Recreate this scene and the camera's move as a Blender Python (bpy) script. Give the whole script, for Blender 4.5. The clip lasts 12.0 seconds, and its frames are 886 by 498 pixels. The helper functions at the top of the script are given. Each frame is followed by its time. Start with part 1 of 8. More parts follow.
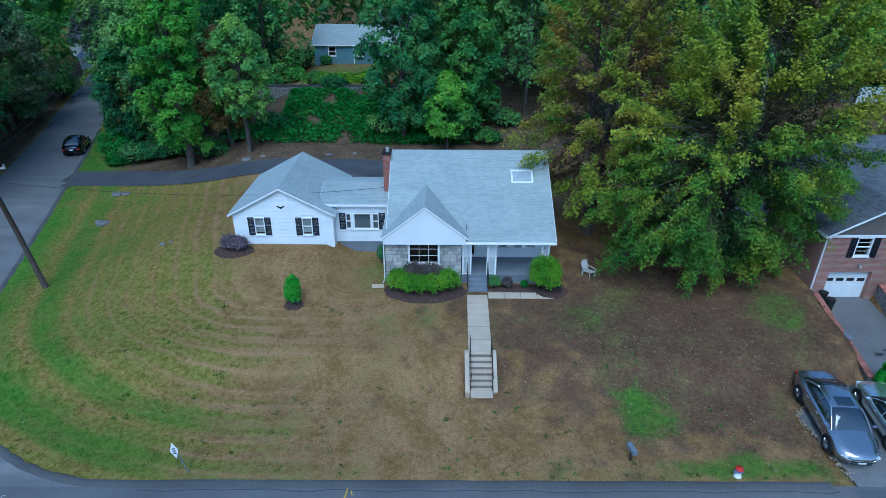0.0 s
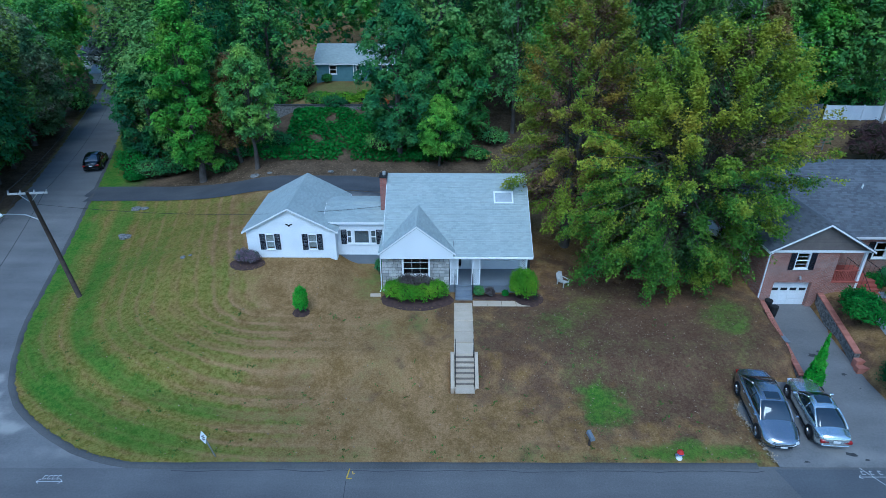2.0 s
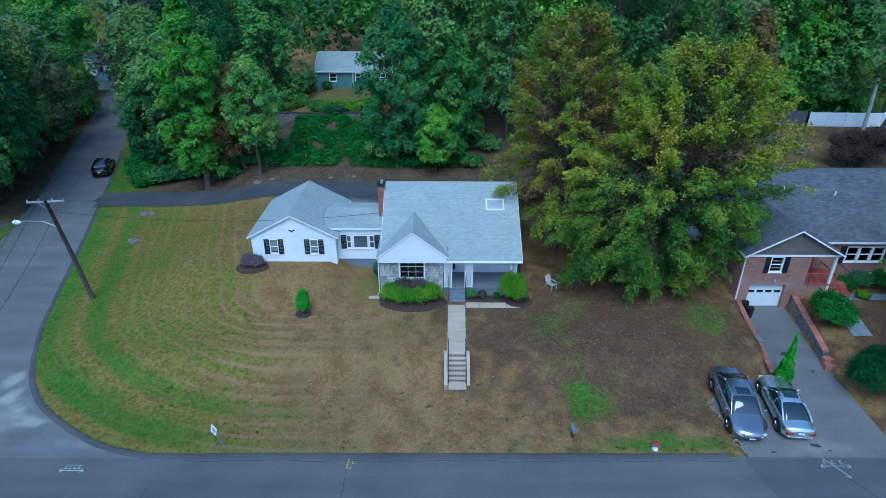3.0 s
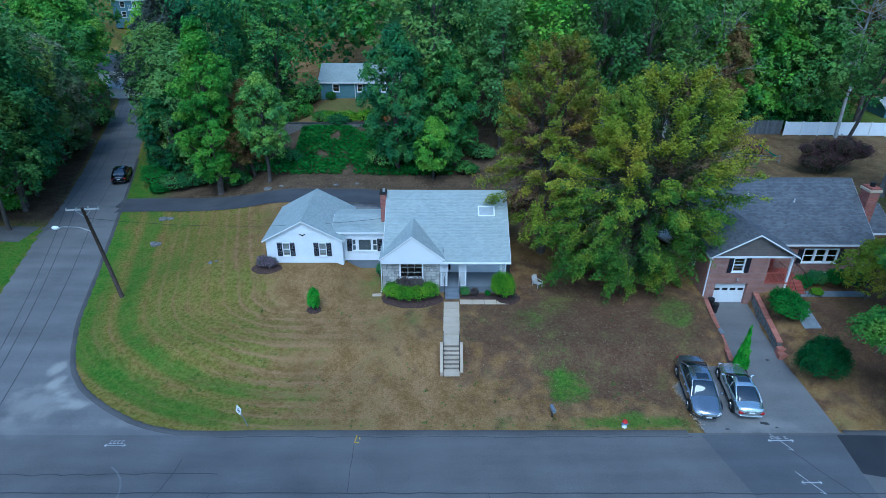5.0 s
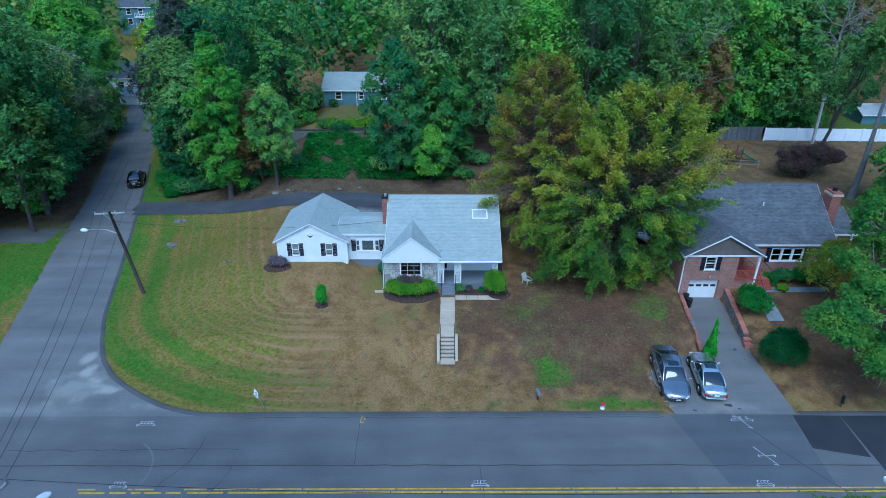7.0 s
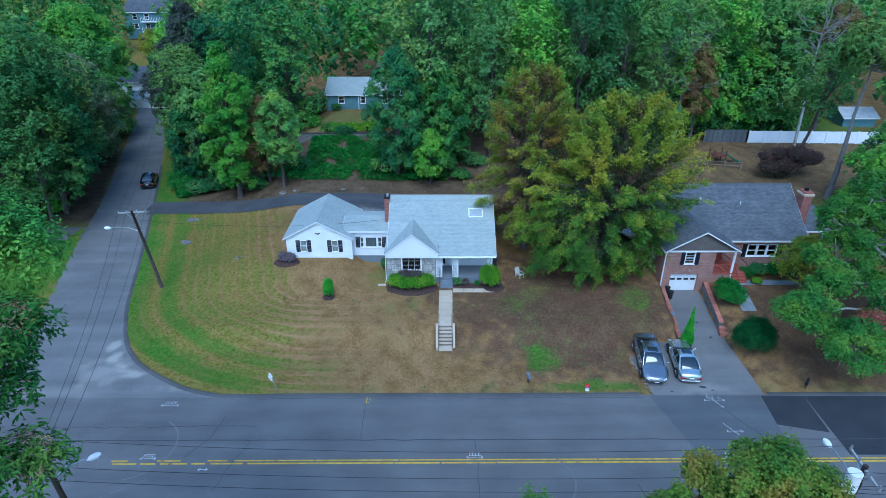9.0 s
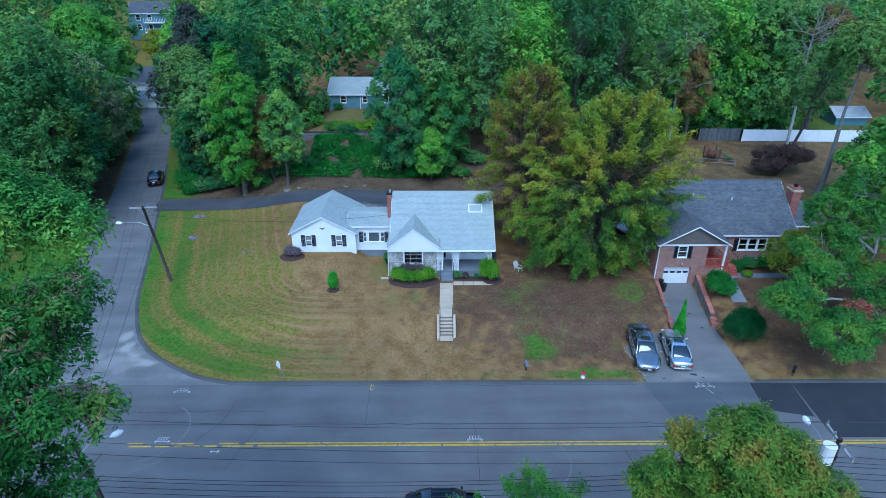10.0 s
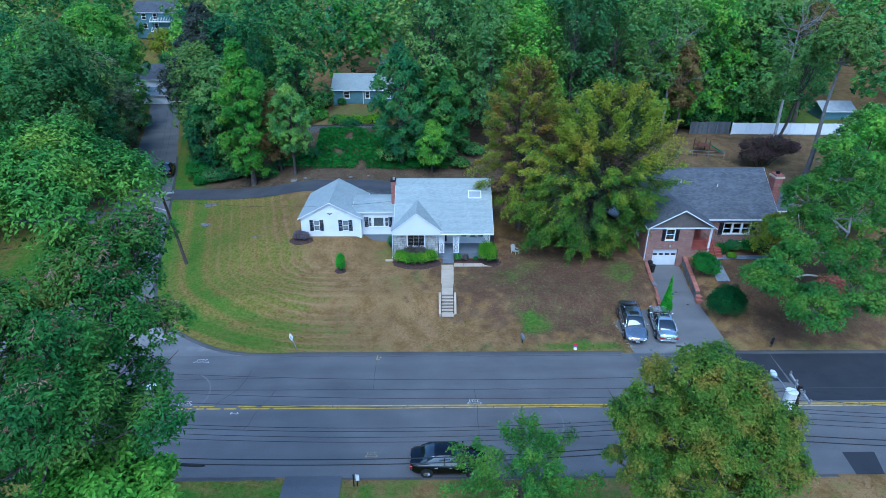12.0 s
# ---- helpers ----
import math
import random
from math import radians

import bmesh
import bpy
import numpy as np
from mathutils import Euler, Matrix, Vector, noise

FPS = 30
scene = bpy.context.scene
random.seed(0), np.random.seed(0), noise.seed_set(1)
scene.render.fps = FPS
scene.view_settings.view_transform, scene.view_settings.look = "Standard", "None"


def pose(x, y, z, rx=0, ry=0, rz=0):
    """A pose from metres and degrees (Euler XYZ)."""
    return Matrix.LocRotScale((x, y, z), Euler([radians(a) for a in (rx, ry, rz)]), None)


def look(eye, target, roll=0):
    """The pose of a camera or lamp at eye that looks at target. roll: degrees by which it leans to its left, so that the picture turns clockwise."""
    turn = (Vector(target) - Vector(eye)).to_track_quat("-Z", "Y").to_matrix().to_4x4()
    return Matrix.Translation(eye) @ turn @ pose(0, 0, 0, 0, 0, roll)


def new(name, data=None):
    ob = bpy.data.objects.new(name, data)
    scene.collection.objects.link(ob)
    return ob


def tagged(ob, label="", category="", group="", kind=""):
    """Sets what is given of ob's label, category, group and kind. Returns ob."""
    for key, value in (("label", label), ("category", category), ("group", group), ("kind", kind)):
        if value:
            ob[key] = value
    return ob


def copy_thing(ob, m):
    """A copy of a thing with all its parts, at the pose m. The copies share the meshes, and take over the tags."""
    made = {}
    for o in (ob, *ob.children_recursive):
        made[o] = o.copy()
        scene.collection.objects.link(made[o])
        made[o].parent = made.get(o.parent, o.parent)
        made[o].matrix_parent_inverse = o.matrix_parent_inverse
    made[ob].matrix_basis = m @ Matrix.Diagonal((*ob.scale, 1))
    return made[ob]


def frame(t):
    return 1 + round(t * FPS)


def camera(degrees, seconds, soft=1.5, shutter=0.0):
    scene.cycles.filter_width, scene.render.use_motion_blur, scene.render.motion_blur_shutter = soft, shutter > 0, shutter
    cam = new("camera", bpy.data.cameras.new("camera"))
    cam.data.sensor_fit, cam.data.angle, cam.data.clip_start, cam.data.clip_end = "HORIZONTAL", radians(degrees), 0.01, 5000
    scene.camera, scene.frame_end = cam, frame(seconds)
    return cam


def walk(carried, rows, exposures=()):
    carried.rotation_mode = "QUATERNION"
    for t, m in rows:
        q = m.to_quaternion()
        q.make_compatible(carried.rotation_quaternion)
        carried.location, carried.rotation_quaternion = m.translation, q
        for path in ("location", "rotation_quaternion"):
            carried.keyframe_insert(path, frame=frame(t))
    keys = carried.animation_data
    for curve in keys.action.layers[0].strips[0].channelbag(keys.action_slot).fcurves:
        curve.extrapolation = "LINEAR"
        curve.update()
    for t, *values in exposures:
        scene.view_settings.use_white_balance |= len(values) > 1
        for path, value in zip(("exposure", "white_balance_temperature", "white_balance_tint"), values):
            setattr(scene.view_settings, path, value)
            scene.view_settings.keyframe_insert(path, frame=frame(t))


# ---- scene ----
cam = camera(74.0, 12.0, soft=0.6)
# seconds, eye, yaw, pitch, roll
ROWS = [
    (0.0, -1.08, -30.01, 17.30, -0.20, -26.97, 0.38),
    (0.5, -0.98, -30.92, 18.03, -0.22, -26.96, 0.37),
    (1.0, -0.84, -31.79, 18.73, -0.24, -26.94, 0.37),
    (1.5, -0.68, -32.68, 19.41, -0.26, -26.93, 0.36),
    (2.0, -0.50, -33.57, 20.06, -0.29, -26.92, 0.35),
    (2.5, -0.30, -34.47, 20.70, -0.31, -26.91, 0.34),
    (3.0, -0.16, -35.40, 21.33, -0.33, -26.90, 0.33),
    (5.0, 0.03, -39.28, 23.46, -0.43, -26.85, 0.30),
    (5.5, 0.06, -40.19, 23.92, -0.45, -26.84, 0.29),
    (6.0, 0.08, -41.08, 24.36, -0.47, -26.83, 0.28),
    (6.5, 0.12, -41.98, 24.83, -0.50, -26.82, 0.27),
    (7.0, 0.20, -42.85, 25.23, -0.52, -26.81, 0.26),
    (9.0, 0.24, -46.26, 26.54, -0.61, -26.77, 0.23),
    (9.5, 0.17, -47.17, 26.71, -0.64, -26.75, 0.22),
    (10.0, 0.11, -48.04, 26.81, -0.66, -26.74, 0.21),
    (10.5, 0.04, -48.90, 26.82, -0.68, -26.73, 0.20),
    (11.0, -0.01, -49.77, 26.79, -0.70, -26.72, 0.20),
    (11.5, -0.07, -50.69, 26.77, -0.73, -26.71, 0.19),
    (12.0, -0.12, -51.58, 26.76, -0.75, -26.70, 0.18),
]


def stance(x, y, z, yaw, pitch, roll):
    eye = Vector((x, y, z))
    a, b = radians(yaw), radians(pitch)
    ahead = Vector((-math.sin(a) * math.cos(b), math.cos(a) * math.cos(b), math.sin(b)))
    return look(eye, eye + ahead, roll)


walk(cam, [(t, stance(*row)) for t, *row in ROWS], exposures=[(0.0, 0.35, 4500, -3), (6.0, 0.43, 4480, -4), (12.0, 0.66, 4530, 1)])

# ---------------------------------------------------------------- light
world = bpy.data.worlds.new("sky")
scene.world = world
world.use_nodes = True
wn = world.node_tree.nodes
sky = wn.new("ShaderNodeTexSky")
sky.sky_type = 'NISHITA'
sky.sun_disc = False
sky.sun_elevation, sky.sun_rotation = radians(52), radians(200)
sky.air_density, sky.dust_density, sky.ozone_density = 1.0, 1.5, 2.0
world.node_tree.links.new(sky.outputs[0], wn["Background"].inputs[0])
wn["Background"].inputs[1].default_value = 0.15
sun = new("sun", bpy.data.lights.new("sun", 'SUN'))
sun.data.energy, sun.data.angle, sun.data.color = 1.1, radians(34), (1.0, 0.95, 0.87)
sun.matrix_world = look((0, -60, 90), (0, 0, 0))


# ---------------------------------------------------------------- materials
def mat(name, a, b, scale=3.0, rough=0.8, bump=0.0, fine=40.0, metal=0.0, island=0.0, contrast=0.25, spec=0.3, third=None):
    """Two colours mixed by coarse noise, with fine grain, relief and a little change from piece to piece."""
    m = bpy.data.materials.new(name)
    m.use_nodes = True
    nt = m.node_tree
    n, lk = nt.nodes, nt.links.new
    p = n["Principled BSDF"]
    geo = n.new("ShaderNodeNewGeometry")
    n1 = n.new("ShaderNodeTexNoise")
    n1.inputs["Scale"].default_value, n1.inputs["Detail"].default_value = scale, 5.0
    n2 = n.new("ShaderNodeTexNoise")
    n2.inputs["Scale"].default_value, n2.inputs["Detail"].default_value = fine, 3.0
    lk(geo.outputs["Position"], n1.inputs["Vector"])
    lk(geo.outputs["Position"], n2.inputs["Vector"])
    r = n.new("ShaderNodeValToRGB")
    r.color_ramp.elements[0].position, r.color_ramp.elements[1].position = 0.5 - contrast, 0.5 + contrast
    r.color_ramp.elements[0].color, r.color_ramp.elements[1].color = (*a, 1), (*b, 1)
    if third:
        e = r.color_ramp.elements.new(0.5)
        e.color = (*third, 1)
    lk(n1.outputs["Fac"], r.inputs["Fac"])
    hsv = n.new("ShaderNodeHueSaturation")
    lk(r.outputs["Color"], hsv.inputs["Color"])
    v = n.new("ShaderNodeMath")
    v.operation = 'MULTIPLY_ADD'
    lk(n2.outputs["Fac"], v.inputs[0])
    v.inputs[1].default_value, v.inputs[2].default_value = 0.5, 0.75
    out = v.outputs[0]
    if island:
        both = n.new("ShaderNodeMath")
        both.operation = 'ADD'
        oi = n.new("ShaderNodeObjectInfo")
        lk(geo.outputs["Random Per Island"], both.inputs[0])
        lk(oi.outputs["Random"], both.inputs[1])
        fr = n.new("ShaderNodeMath")
        fr.operation = 'FRACT'
        lk(both.outputs[0], fr.inputs[0])
        w = n.new("ShaderNodeMath")
        w.operation = 'MULTIPLY_ADD'
        lk(fr.outputs[0], w.inputs[0])
        w.inputs[1].default_value, w.inputs[2].default_value = 2 * island, 1 - island
        x = n.new("ShaderNodeMath")
        x.operation = 'MULTIPLY'
        lk(out, x.inputs[0]), lk(w.outputs[0], x.inputs[1])
        out = x.outputs[0]
    lk(out, hsv.inputs["Value"])
    lk(hsv.outputs["Color"], p.inputs["Base Color"])
    p.inputs["Roughness"].default_value, p.inputs["Metallic"].default_value = rough, metal
    p.inputs["Specular IOR Level"].default_value = spec
    if bump:
        bn = n.new("ShaderNodeBump")
        bn.inputs["Strength"].default_value, bn.inputs["Distance"].default_value = bump, 0.02
        lk(n2.outputs["Fac"], bn.inputs["Height"])
        lk(bn.outputs["Normal"], p.inputs["Normal"])
    return m


def leafy(name, a, b, c, scale=0.5, island=0.3, gloss=0.6, each=0.0):
    """Leaves: green to turning, varied by clump and by leaf, letting some light through."""
    m = mat(name, a, c, scale=scale, rough=gloss, island=island, contrast=0.2, third=b, fine=3.0, spec=0.14)
    n, lk = m.node_tree.nodes, m.node_tree.links.new
    p = n["Principled BSDF"]
    col = p.inputs["Base Color"].links[0].from_socket
    if each:
        oi = n.new("ShaderNodeObjectInfo")
        v = n.new("ShaderNodeMath")
        v.operation = 'MULTIPLY_ADD'
        lk(oi.outputs["Random"], v.inputs[0])
        v.inputs[1].default_value, v.inputs[2].default_value = 2 * each, 1 - each
        hue = n.new("ShaderNodeMath")
        hue.operation = 'MULTIPLY_ADD'
        lk(oi.outputs["Random"], hue.inputs[0])
        hue.inputs[1].default_value, hue.inputs[2].default_value = -0.035, 0.515
        hs = n.new("ShaderNodeHueSaturation")
        lk(col, hs.inputs["Color"]), lk(v.outputs[0], hs.inputs["Value"]), lk(hue.outputs[0], hs.inputs["Hue"])
        col = hs.outputs["Color"]
        lk(col, p.inputs["Base Color"])
    tr = n.new("ShaderNodeBsdfTranslucent")
    lk(col, tr.inputs["Color"])
    mix = n.new("ShaderNodeMixShader")
    mix.inputs[0].default_value = 0.22
    lk(p.outputs[0], mix.inputs[1]), lk(tr.outputs[0], mix.inputs[2])
    lk(mix.outputs[0], n["Material Output"].inputs["Surface"])
    return m


M = dict(
    asphalt=mat("asphalt", (0.105, 0.107, 0.113), (0.14, 0.14, 0.145), 0.35, 0.85, 0.3, 30),
    asphalt_old=mat("asphalt_old", (0.125, 0.123, 0.125), (0.18, 0.176, 0.172), 0.3, 0.9, 0.3, 30),
    asphalt_new=mat("asphalt_new", (0.032, 0.034, 0.040), (0.048, 0.049, 0.054), 0.5, 0.8, 0.3, 30),
    dirt=mat("dirt", (0.16, 0.10, 0.065), (0.26, 0.18, 0.12), 0.8, 0.95, 0.6, 12),
    mulch=mat("mulch", (0.05, 0.03, 0.025), (0.10, 0.06, 0.05), 4, 0.95, 0.8, 25),
    concrete=mat("concrete", (0.48, 0.385, 0.275), (0.60, 0.49, 0.365), 1.2, 0.9, 0.2, 40, island=0.06),
    white=mat("white_paint", (0.74, 0.75, 0.76), (0.82, 0.82, 0.82), 1.0, 0.55, 0.05, 30, island=0.02),
    trim=mat("white_trim", (0.78, 0.78, 0.78), (0.83, 0.83, 0.83), 2.0, 0.5),
    shingle=mat("grey_shingle", (0.350, 0.390, 0.375), (0.405, 0.440, 0.418), 0.7, 0.9, 0.4, 45, island=0.08),
    slate=mat("dark_shingle", (0.10, 0.108, 0.122), (0.145, 0.15, 0.165), 0.8, 0.9, 0.3, 60, island=0.2),
    stone=mat("cut_stone", (0.30, 0.285, 0.265), (0.50, 0.47, 0.43), 2.5, 0.85, 0.6, 20, island=0.32),
    mortar=mat("mortar", (0.11, 0.11, 0.11), (0.16, 0.155, 0.15), 3, 0.95, 0.2),
    shutter=mat("black_shutter", (0.012, 0.014, 0.022), (0.02, 0.022, 0.032), 3, 0.5),
    greyblue=mat("grey_blue_paint", (0.17, 0.19, 0.22), (0.21, 0.23, 0.26), 1.5, 0.6, 0.05),
    glass=mat("window_glass", (0.02, 0.022, 0.025), (0.035, 0.037, 0.04), 1.0, 0.06, spec=0.6),
    blind=mat("window_blind", (0.33, 0.35, 0.36), (0.42, 0.44, 0.45), 2.0, 0.3),
    wood=mat("pole_wood", (0.05, 0.036, 0.03), (0.095, 0.07, 0.056), 3, 0.9, 0.4, 20),
    greywood=mat("grey_wood", (0.30, 0.30, 0.29), (0.42, 0.41, 0.40), 3, 0.9, 0.3, 20),
    bark=mat("bark", (0.06, 0.05, 0.042), (0.13, 0.11, 0.095), 2, 0.95, 0.8, 14),
    greybark=mat("grey_bark", (0.13, 0.125, 0.12), (0.22, 0.21, 0.2), 2, 0.95, 0.7, 14),
    palebark=mat("pale_bark", (0.25, 0.24, 0.22), (0.4, 0.38, 0.35), 2, 0.9, 0.6, 14),
    metal=mat("grey_metal", (0.35, 0.36, 0.37), (0.5, 0.5, 0.5), 3, 0.4, metal=0.7),
    iron=mat("black_iron", (0.015, 0.015, 0.017), (0.03, 0.03, 0.03), 3, 0.45, metal=0.3),
    wire=mat("black_cable", (0.02, 0.02, 0.022), (0.03, 0.03, 0.03), 1, 0.6),
    paint_y=mat("yellow_line", (0.50, 0.33, 0.02), (0.65, 0.45, 0.06), 3, 0.7, contrast=0.1),
    paint_w=mat("white_marking", (0.6, 0.6, 0.6), (0.75, 0.75, 0.75), 6, 0.7),
    rubber=mat("tyre_rubber", (0.015, 0.015, 0.015), (0.025, 0.025, 0.025), 5, 0.85),
    redpaint=mat("red_cap", (0.45, 0.12, 0.08), (0.55, 0.18, 0.12), 2, 0.8, 0.2),
)


# ---------------------------------------------------------------- mesh helpers
def put(name, verts, faces, material, parent=None, label="", smooth=False, kind="", category="", group=""):
    me = bpy.data.meshes.new(name)
    me.from_pydata([tuple(v) for v in verts], [], faces)
    if smooth:
        me.polygons.foreach_set("use_smooth", [True] * len(me.polygons))
    me.update()
    if material:
        me.materials.append(material)
    ob = new(name, me)
    if parent:
        ob.parent = parent
    return tagged(ob, label, category, group, kind)


def part(name, bm, material, parent=None, label="", smooth=False):
    me = bpy.data.meshes.new(name)
    bm.to_mesh(me)
    bm.free()
    if smooth:
        me.polygons.foreach_set("use_smooth", [True] * len(me.polygons))
    me.materials.append(material)
    ob = new(name, me)
    if parent:
        ob.parent = parent
    return tagged(ob, label)


def empty(name, label, category, at=(0, 0, 0), turn=0.0, group="", kind=""):
    ob = new(name)
    ob.matrix_world = pose(*at, 0, 0, turn)
    return tagged(ob, label, category, group, kind)


def box(bm, x0, x1, y0, y1, z0, z1, bevel=0.0, m=None):
    """An axis box added to bm, its edges eased by bevel."""
    r = bmesh.ops.create_cube(bm, size=1)
    bmesh.ops.scale(bm, vec=(x1 - x0, y1 - y0, z1 - z0), verts=r["verts"])
    bmesh.ops.translate(bm, vec=((x0 + x1) / 2, (y0 + y1) / 2, (z0 + z1) / 2), verts=r["verts"])
    vs = r["verts"]
    if bevel:
        es = list({e for v in vs for e in v.link_edges})
        q = bmesh.ops.bevel(bm, geom=es, offset=bevel, segments=1, affect='EDGES')
        vs = list({v for f in q["faces"] for v in f.verts} | {v for v in vs if v.is_valid})
    if m:
        bmesh.ops.transform(bm, matrix=m, verts=vs)
    return bm


def boxed(name, x0, x1, y0, y1, z0, z1, material, parent=None, label="", bevel=0.006):
    return part(name, box(bmesh.new(), x0, x1, y0, y1, z0, z1, bevel), material, parent, label)


def tube(bm, points, radii, sides=8, cap=True):
    """A round bar along points, each with its radius."""
    rings = []
    pts = [Vector(p) for p in points]
    for i, p in enumerate(pts):
        d = (pts[min(i + 1, len(pts) - 1)] - pts[max(i - 1, 0)]).normalized()
        u = d.orthogonal().normalized()
        if abs(d.z) < 0.9:
            u = d.cross(Vector((0, 0, 1))).normalized()
        w = d.cross(u)
        r = radii[i] if hasattr(radii, "__len__") else radii
        rings.append([bm.verts.new(p + r * (math.cos(a) * u + math.sin(a) * w)) for a in (2 * math.pi * k / sides for k in range(sides))])
    for a, b in zip(rings, rings[1:]):
        for k in range(sides):
            bm.faces.new((a[k], a[(k + 1) % sides], b[(k + 1) % sides], b[k]))
    if cap:
        bm.faces.new(rings[0]), bm.faces.new(rings[-1][::-1])
    return bm


def prism(name, poly, y0, y1, material, parent=None, label=""):
    """A polygon in x, z drawn out along y."""
    k = len(poly)
    v = [(x, y0, z) for x, z in poly] + [(x, y1, z) for x, z in poly]
    f = [list(range(k)), list(range(2 * k - 1, k - 1, -1))] + [(i, i + k, (i + 1) % k + k, (i + 1) % k) for i in range(k)]
    bm = bmesh.new()
    vs = [bm.verts.new(c) for c in v]
    for q in f:
        bm.faces.new([vs[i] for i in q])
    bmesh.ops.recalc_face_normals(bm, faces=bm.faces)
    return part(name, bm, material, parent, label)


# ---------------------------------------------------------------- the lie of the land
def step(a, b, v):
    t = min(max((v - a) / (b - a), 0.0), 1.0)
    return t * t * (3 - 2 * t)


def ramp(v, *knots):
    """Height along a line of (place, height) knots."""
    if v <= knots[0][0]:
        return knots[0][1]
    for (a, p), (b, q) in zip(knots, knots[1:]):
        if v <= b:
            return p + (q - p) * (v - a) / (b - a)
    return knots[-1][1]


STREET, KERB_N, KERB_S = -2.0, -13.15, -25.6


def side_z(y):
    return ramp(y, (-13, -2.0), (0, -1.55), (15, -1.1), (27, -0.9), (40, -0.5), (70, 0.3), (120, 6.5), (320, 14))


def side_axis(y):
    return -26.7 - 0.3 * (y + 4) - (0.0008 * y * y if y > 0 else 0)


def side_east(y):
    """The lawn's edge, which swings round the corner into the street."""
    return side_axis(y) + ramp(y, (-13.3, 10.4), (-13.2, 9.2), (-13.0, 7.9), (-12.6, 6.5), (-12.2, 5.6), (-11.5, 4.5), (-10.8, 3.55), (-9.8, 2.45), (-8.9, 1.72), (-7.5, 1.0), (-5.5, 0.5), (-3.0, 0.12), (-1.0, 0.0))


def side_west(y):
    u = min(max((-5 - y) / 8.2, 0), 1)
    return side_axis(y) - ramp(y, (0, 7.1), (10, 7.0), (20, 6.4), (40, 6.0), (60, 5.2)) - 8.0 * u * u


def land(x, y):
    """The open ground, before the roads are cut into it."""
    f = ramp(y, (-60, -1.9), (-26, -1.85), (-13.2, -1.88), (-10, -1.7), (-8.2, -1.5), (-6.4, -0.5), (-3, -0.32), (0, -0.22), (4, 0.1), (10, 0.7), (20, 1.0), (22.5, 1.35), (30, 4.2), (46, 4.4), (75, 4.6), (120, 7.5), (320, 14))
    f += (1 - 0.85 * step(2.5, 12, y)) * 0.98 * step(-3.5, 2.2, y) * step(-6.3, -8.3, x)
    f += 0.55 * step(23.5, 25.5, x) * step(-13, -9, y) * (1 - step(-3, 3, y))
    f += 0.35 * step(14, 20, x) * step(-9, -2, y) * (1 - step(8, 16, y))
    if x > 15 and y > 20:
        f -= 1.6 * step(15, 26, x) * step(20, 28, y) * (1 - step(40, 70, y))
    w = step(-15, -27, x)
    return f * (1 - w) + (side_z(y) + 0.12) * w


def drive_z(y):
    return ramp(y, (-13.2, -1.97), (-12, -1.76), (-9, -1.35), (-1, -0.65), (0, -0.65))


def drive_span(y):
    if y < -7.9:
        return 15.85 - 0.2 * (y + 13.2) + 2.2 * step(-9.9, -7.9, y), 23.9 - 0.1 * (y + 13.2)
    return 19.75 + 0.1 * (y + 7.9), 23.35 + 0.06 * (y + 7.9)


def outside(x, y):
    """How far a place lies from the nearest road, below nought upon it."""
    d = max(y - KERB_N, KERB_S - y)
    if y > KERB_N - 0.5:
        d = min(d, max(x - side_east(y), side_west(y) - x))
    return d


def ground_z(x, y):
    d = outside(x, y)
    road = STREET if y < KERB_N else side_z(y)
    if d < 0:
        return road - 0.25 * step(0.0, -0.5, d)
    z = land(x, y)
    z = road + 0.07 + (z - road - 0.07) * step(-0.5, 4.5, d)
    if -13.2 < y < -0.2:
        a, b = drive_span(y)
        e = max(a - x, x - b)
        if e < 0.9:
            z = z + (drive_z(y) - 0.12 - z) * (1 - step(0.05, 0.9 if y < -7.9 else 0.3, e))
    if -8.1 < y < -6.45 and 0.2 < x < 1.65:
        z -= 1.0
    return z


def sheet(name, xs, ys, height, material, keep=None, **tags):
    v = [(x, y, height(x, y)) for y in ys for x in xs]
    k = len(xs)
    f = [(j * k + i, j * k + i + 1, (j + 1) * k + i + 1, (j + 1) * k + i) for j in range(len(ys) - 1) for i in range(k - 1)]
    return put(name, v, f, material, smooth=True, **tags)


def strip(name, ys, west, east, height, material, cells=10, **tags):
    """A band of road or path between two edge lines."""
    v, f = [], []
    for y in ys:
        a, b = west(y), east(y)
        v += [(a + (b - a) * i / cells, y, height(a + (b - a) * i / cells, y)) for i in range(cells + 1)]
    k = cells + 1
    f = [(j * k + i, j * k + i + 1, (j + 1) * k + i + 1, (j + 1) * k + i) for j in range(len(ys) - 1) for i in range(cells)]
    return put(name, v, f, material, smooth=True, **tags)


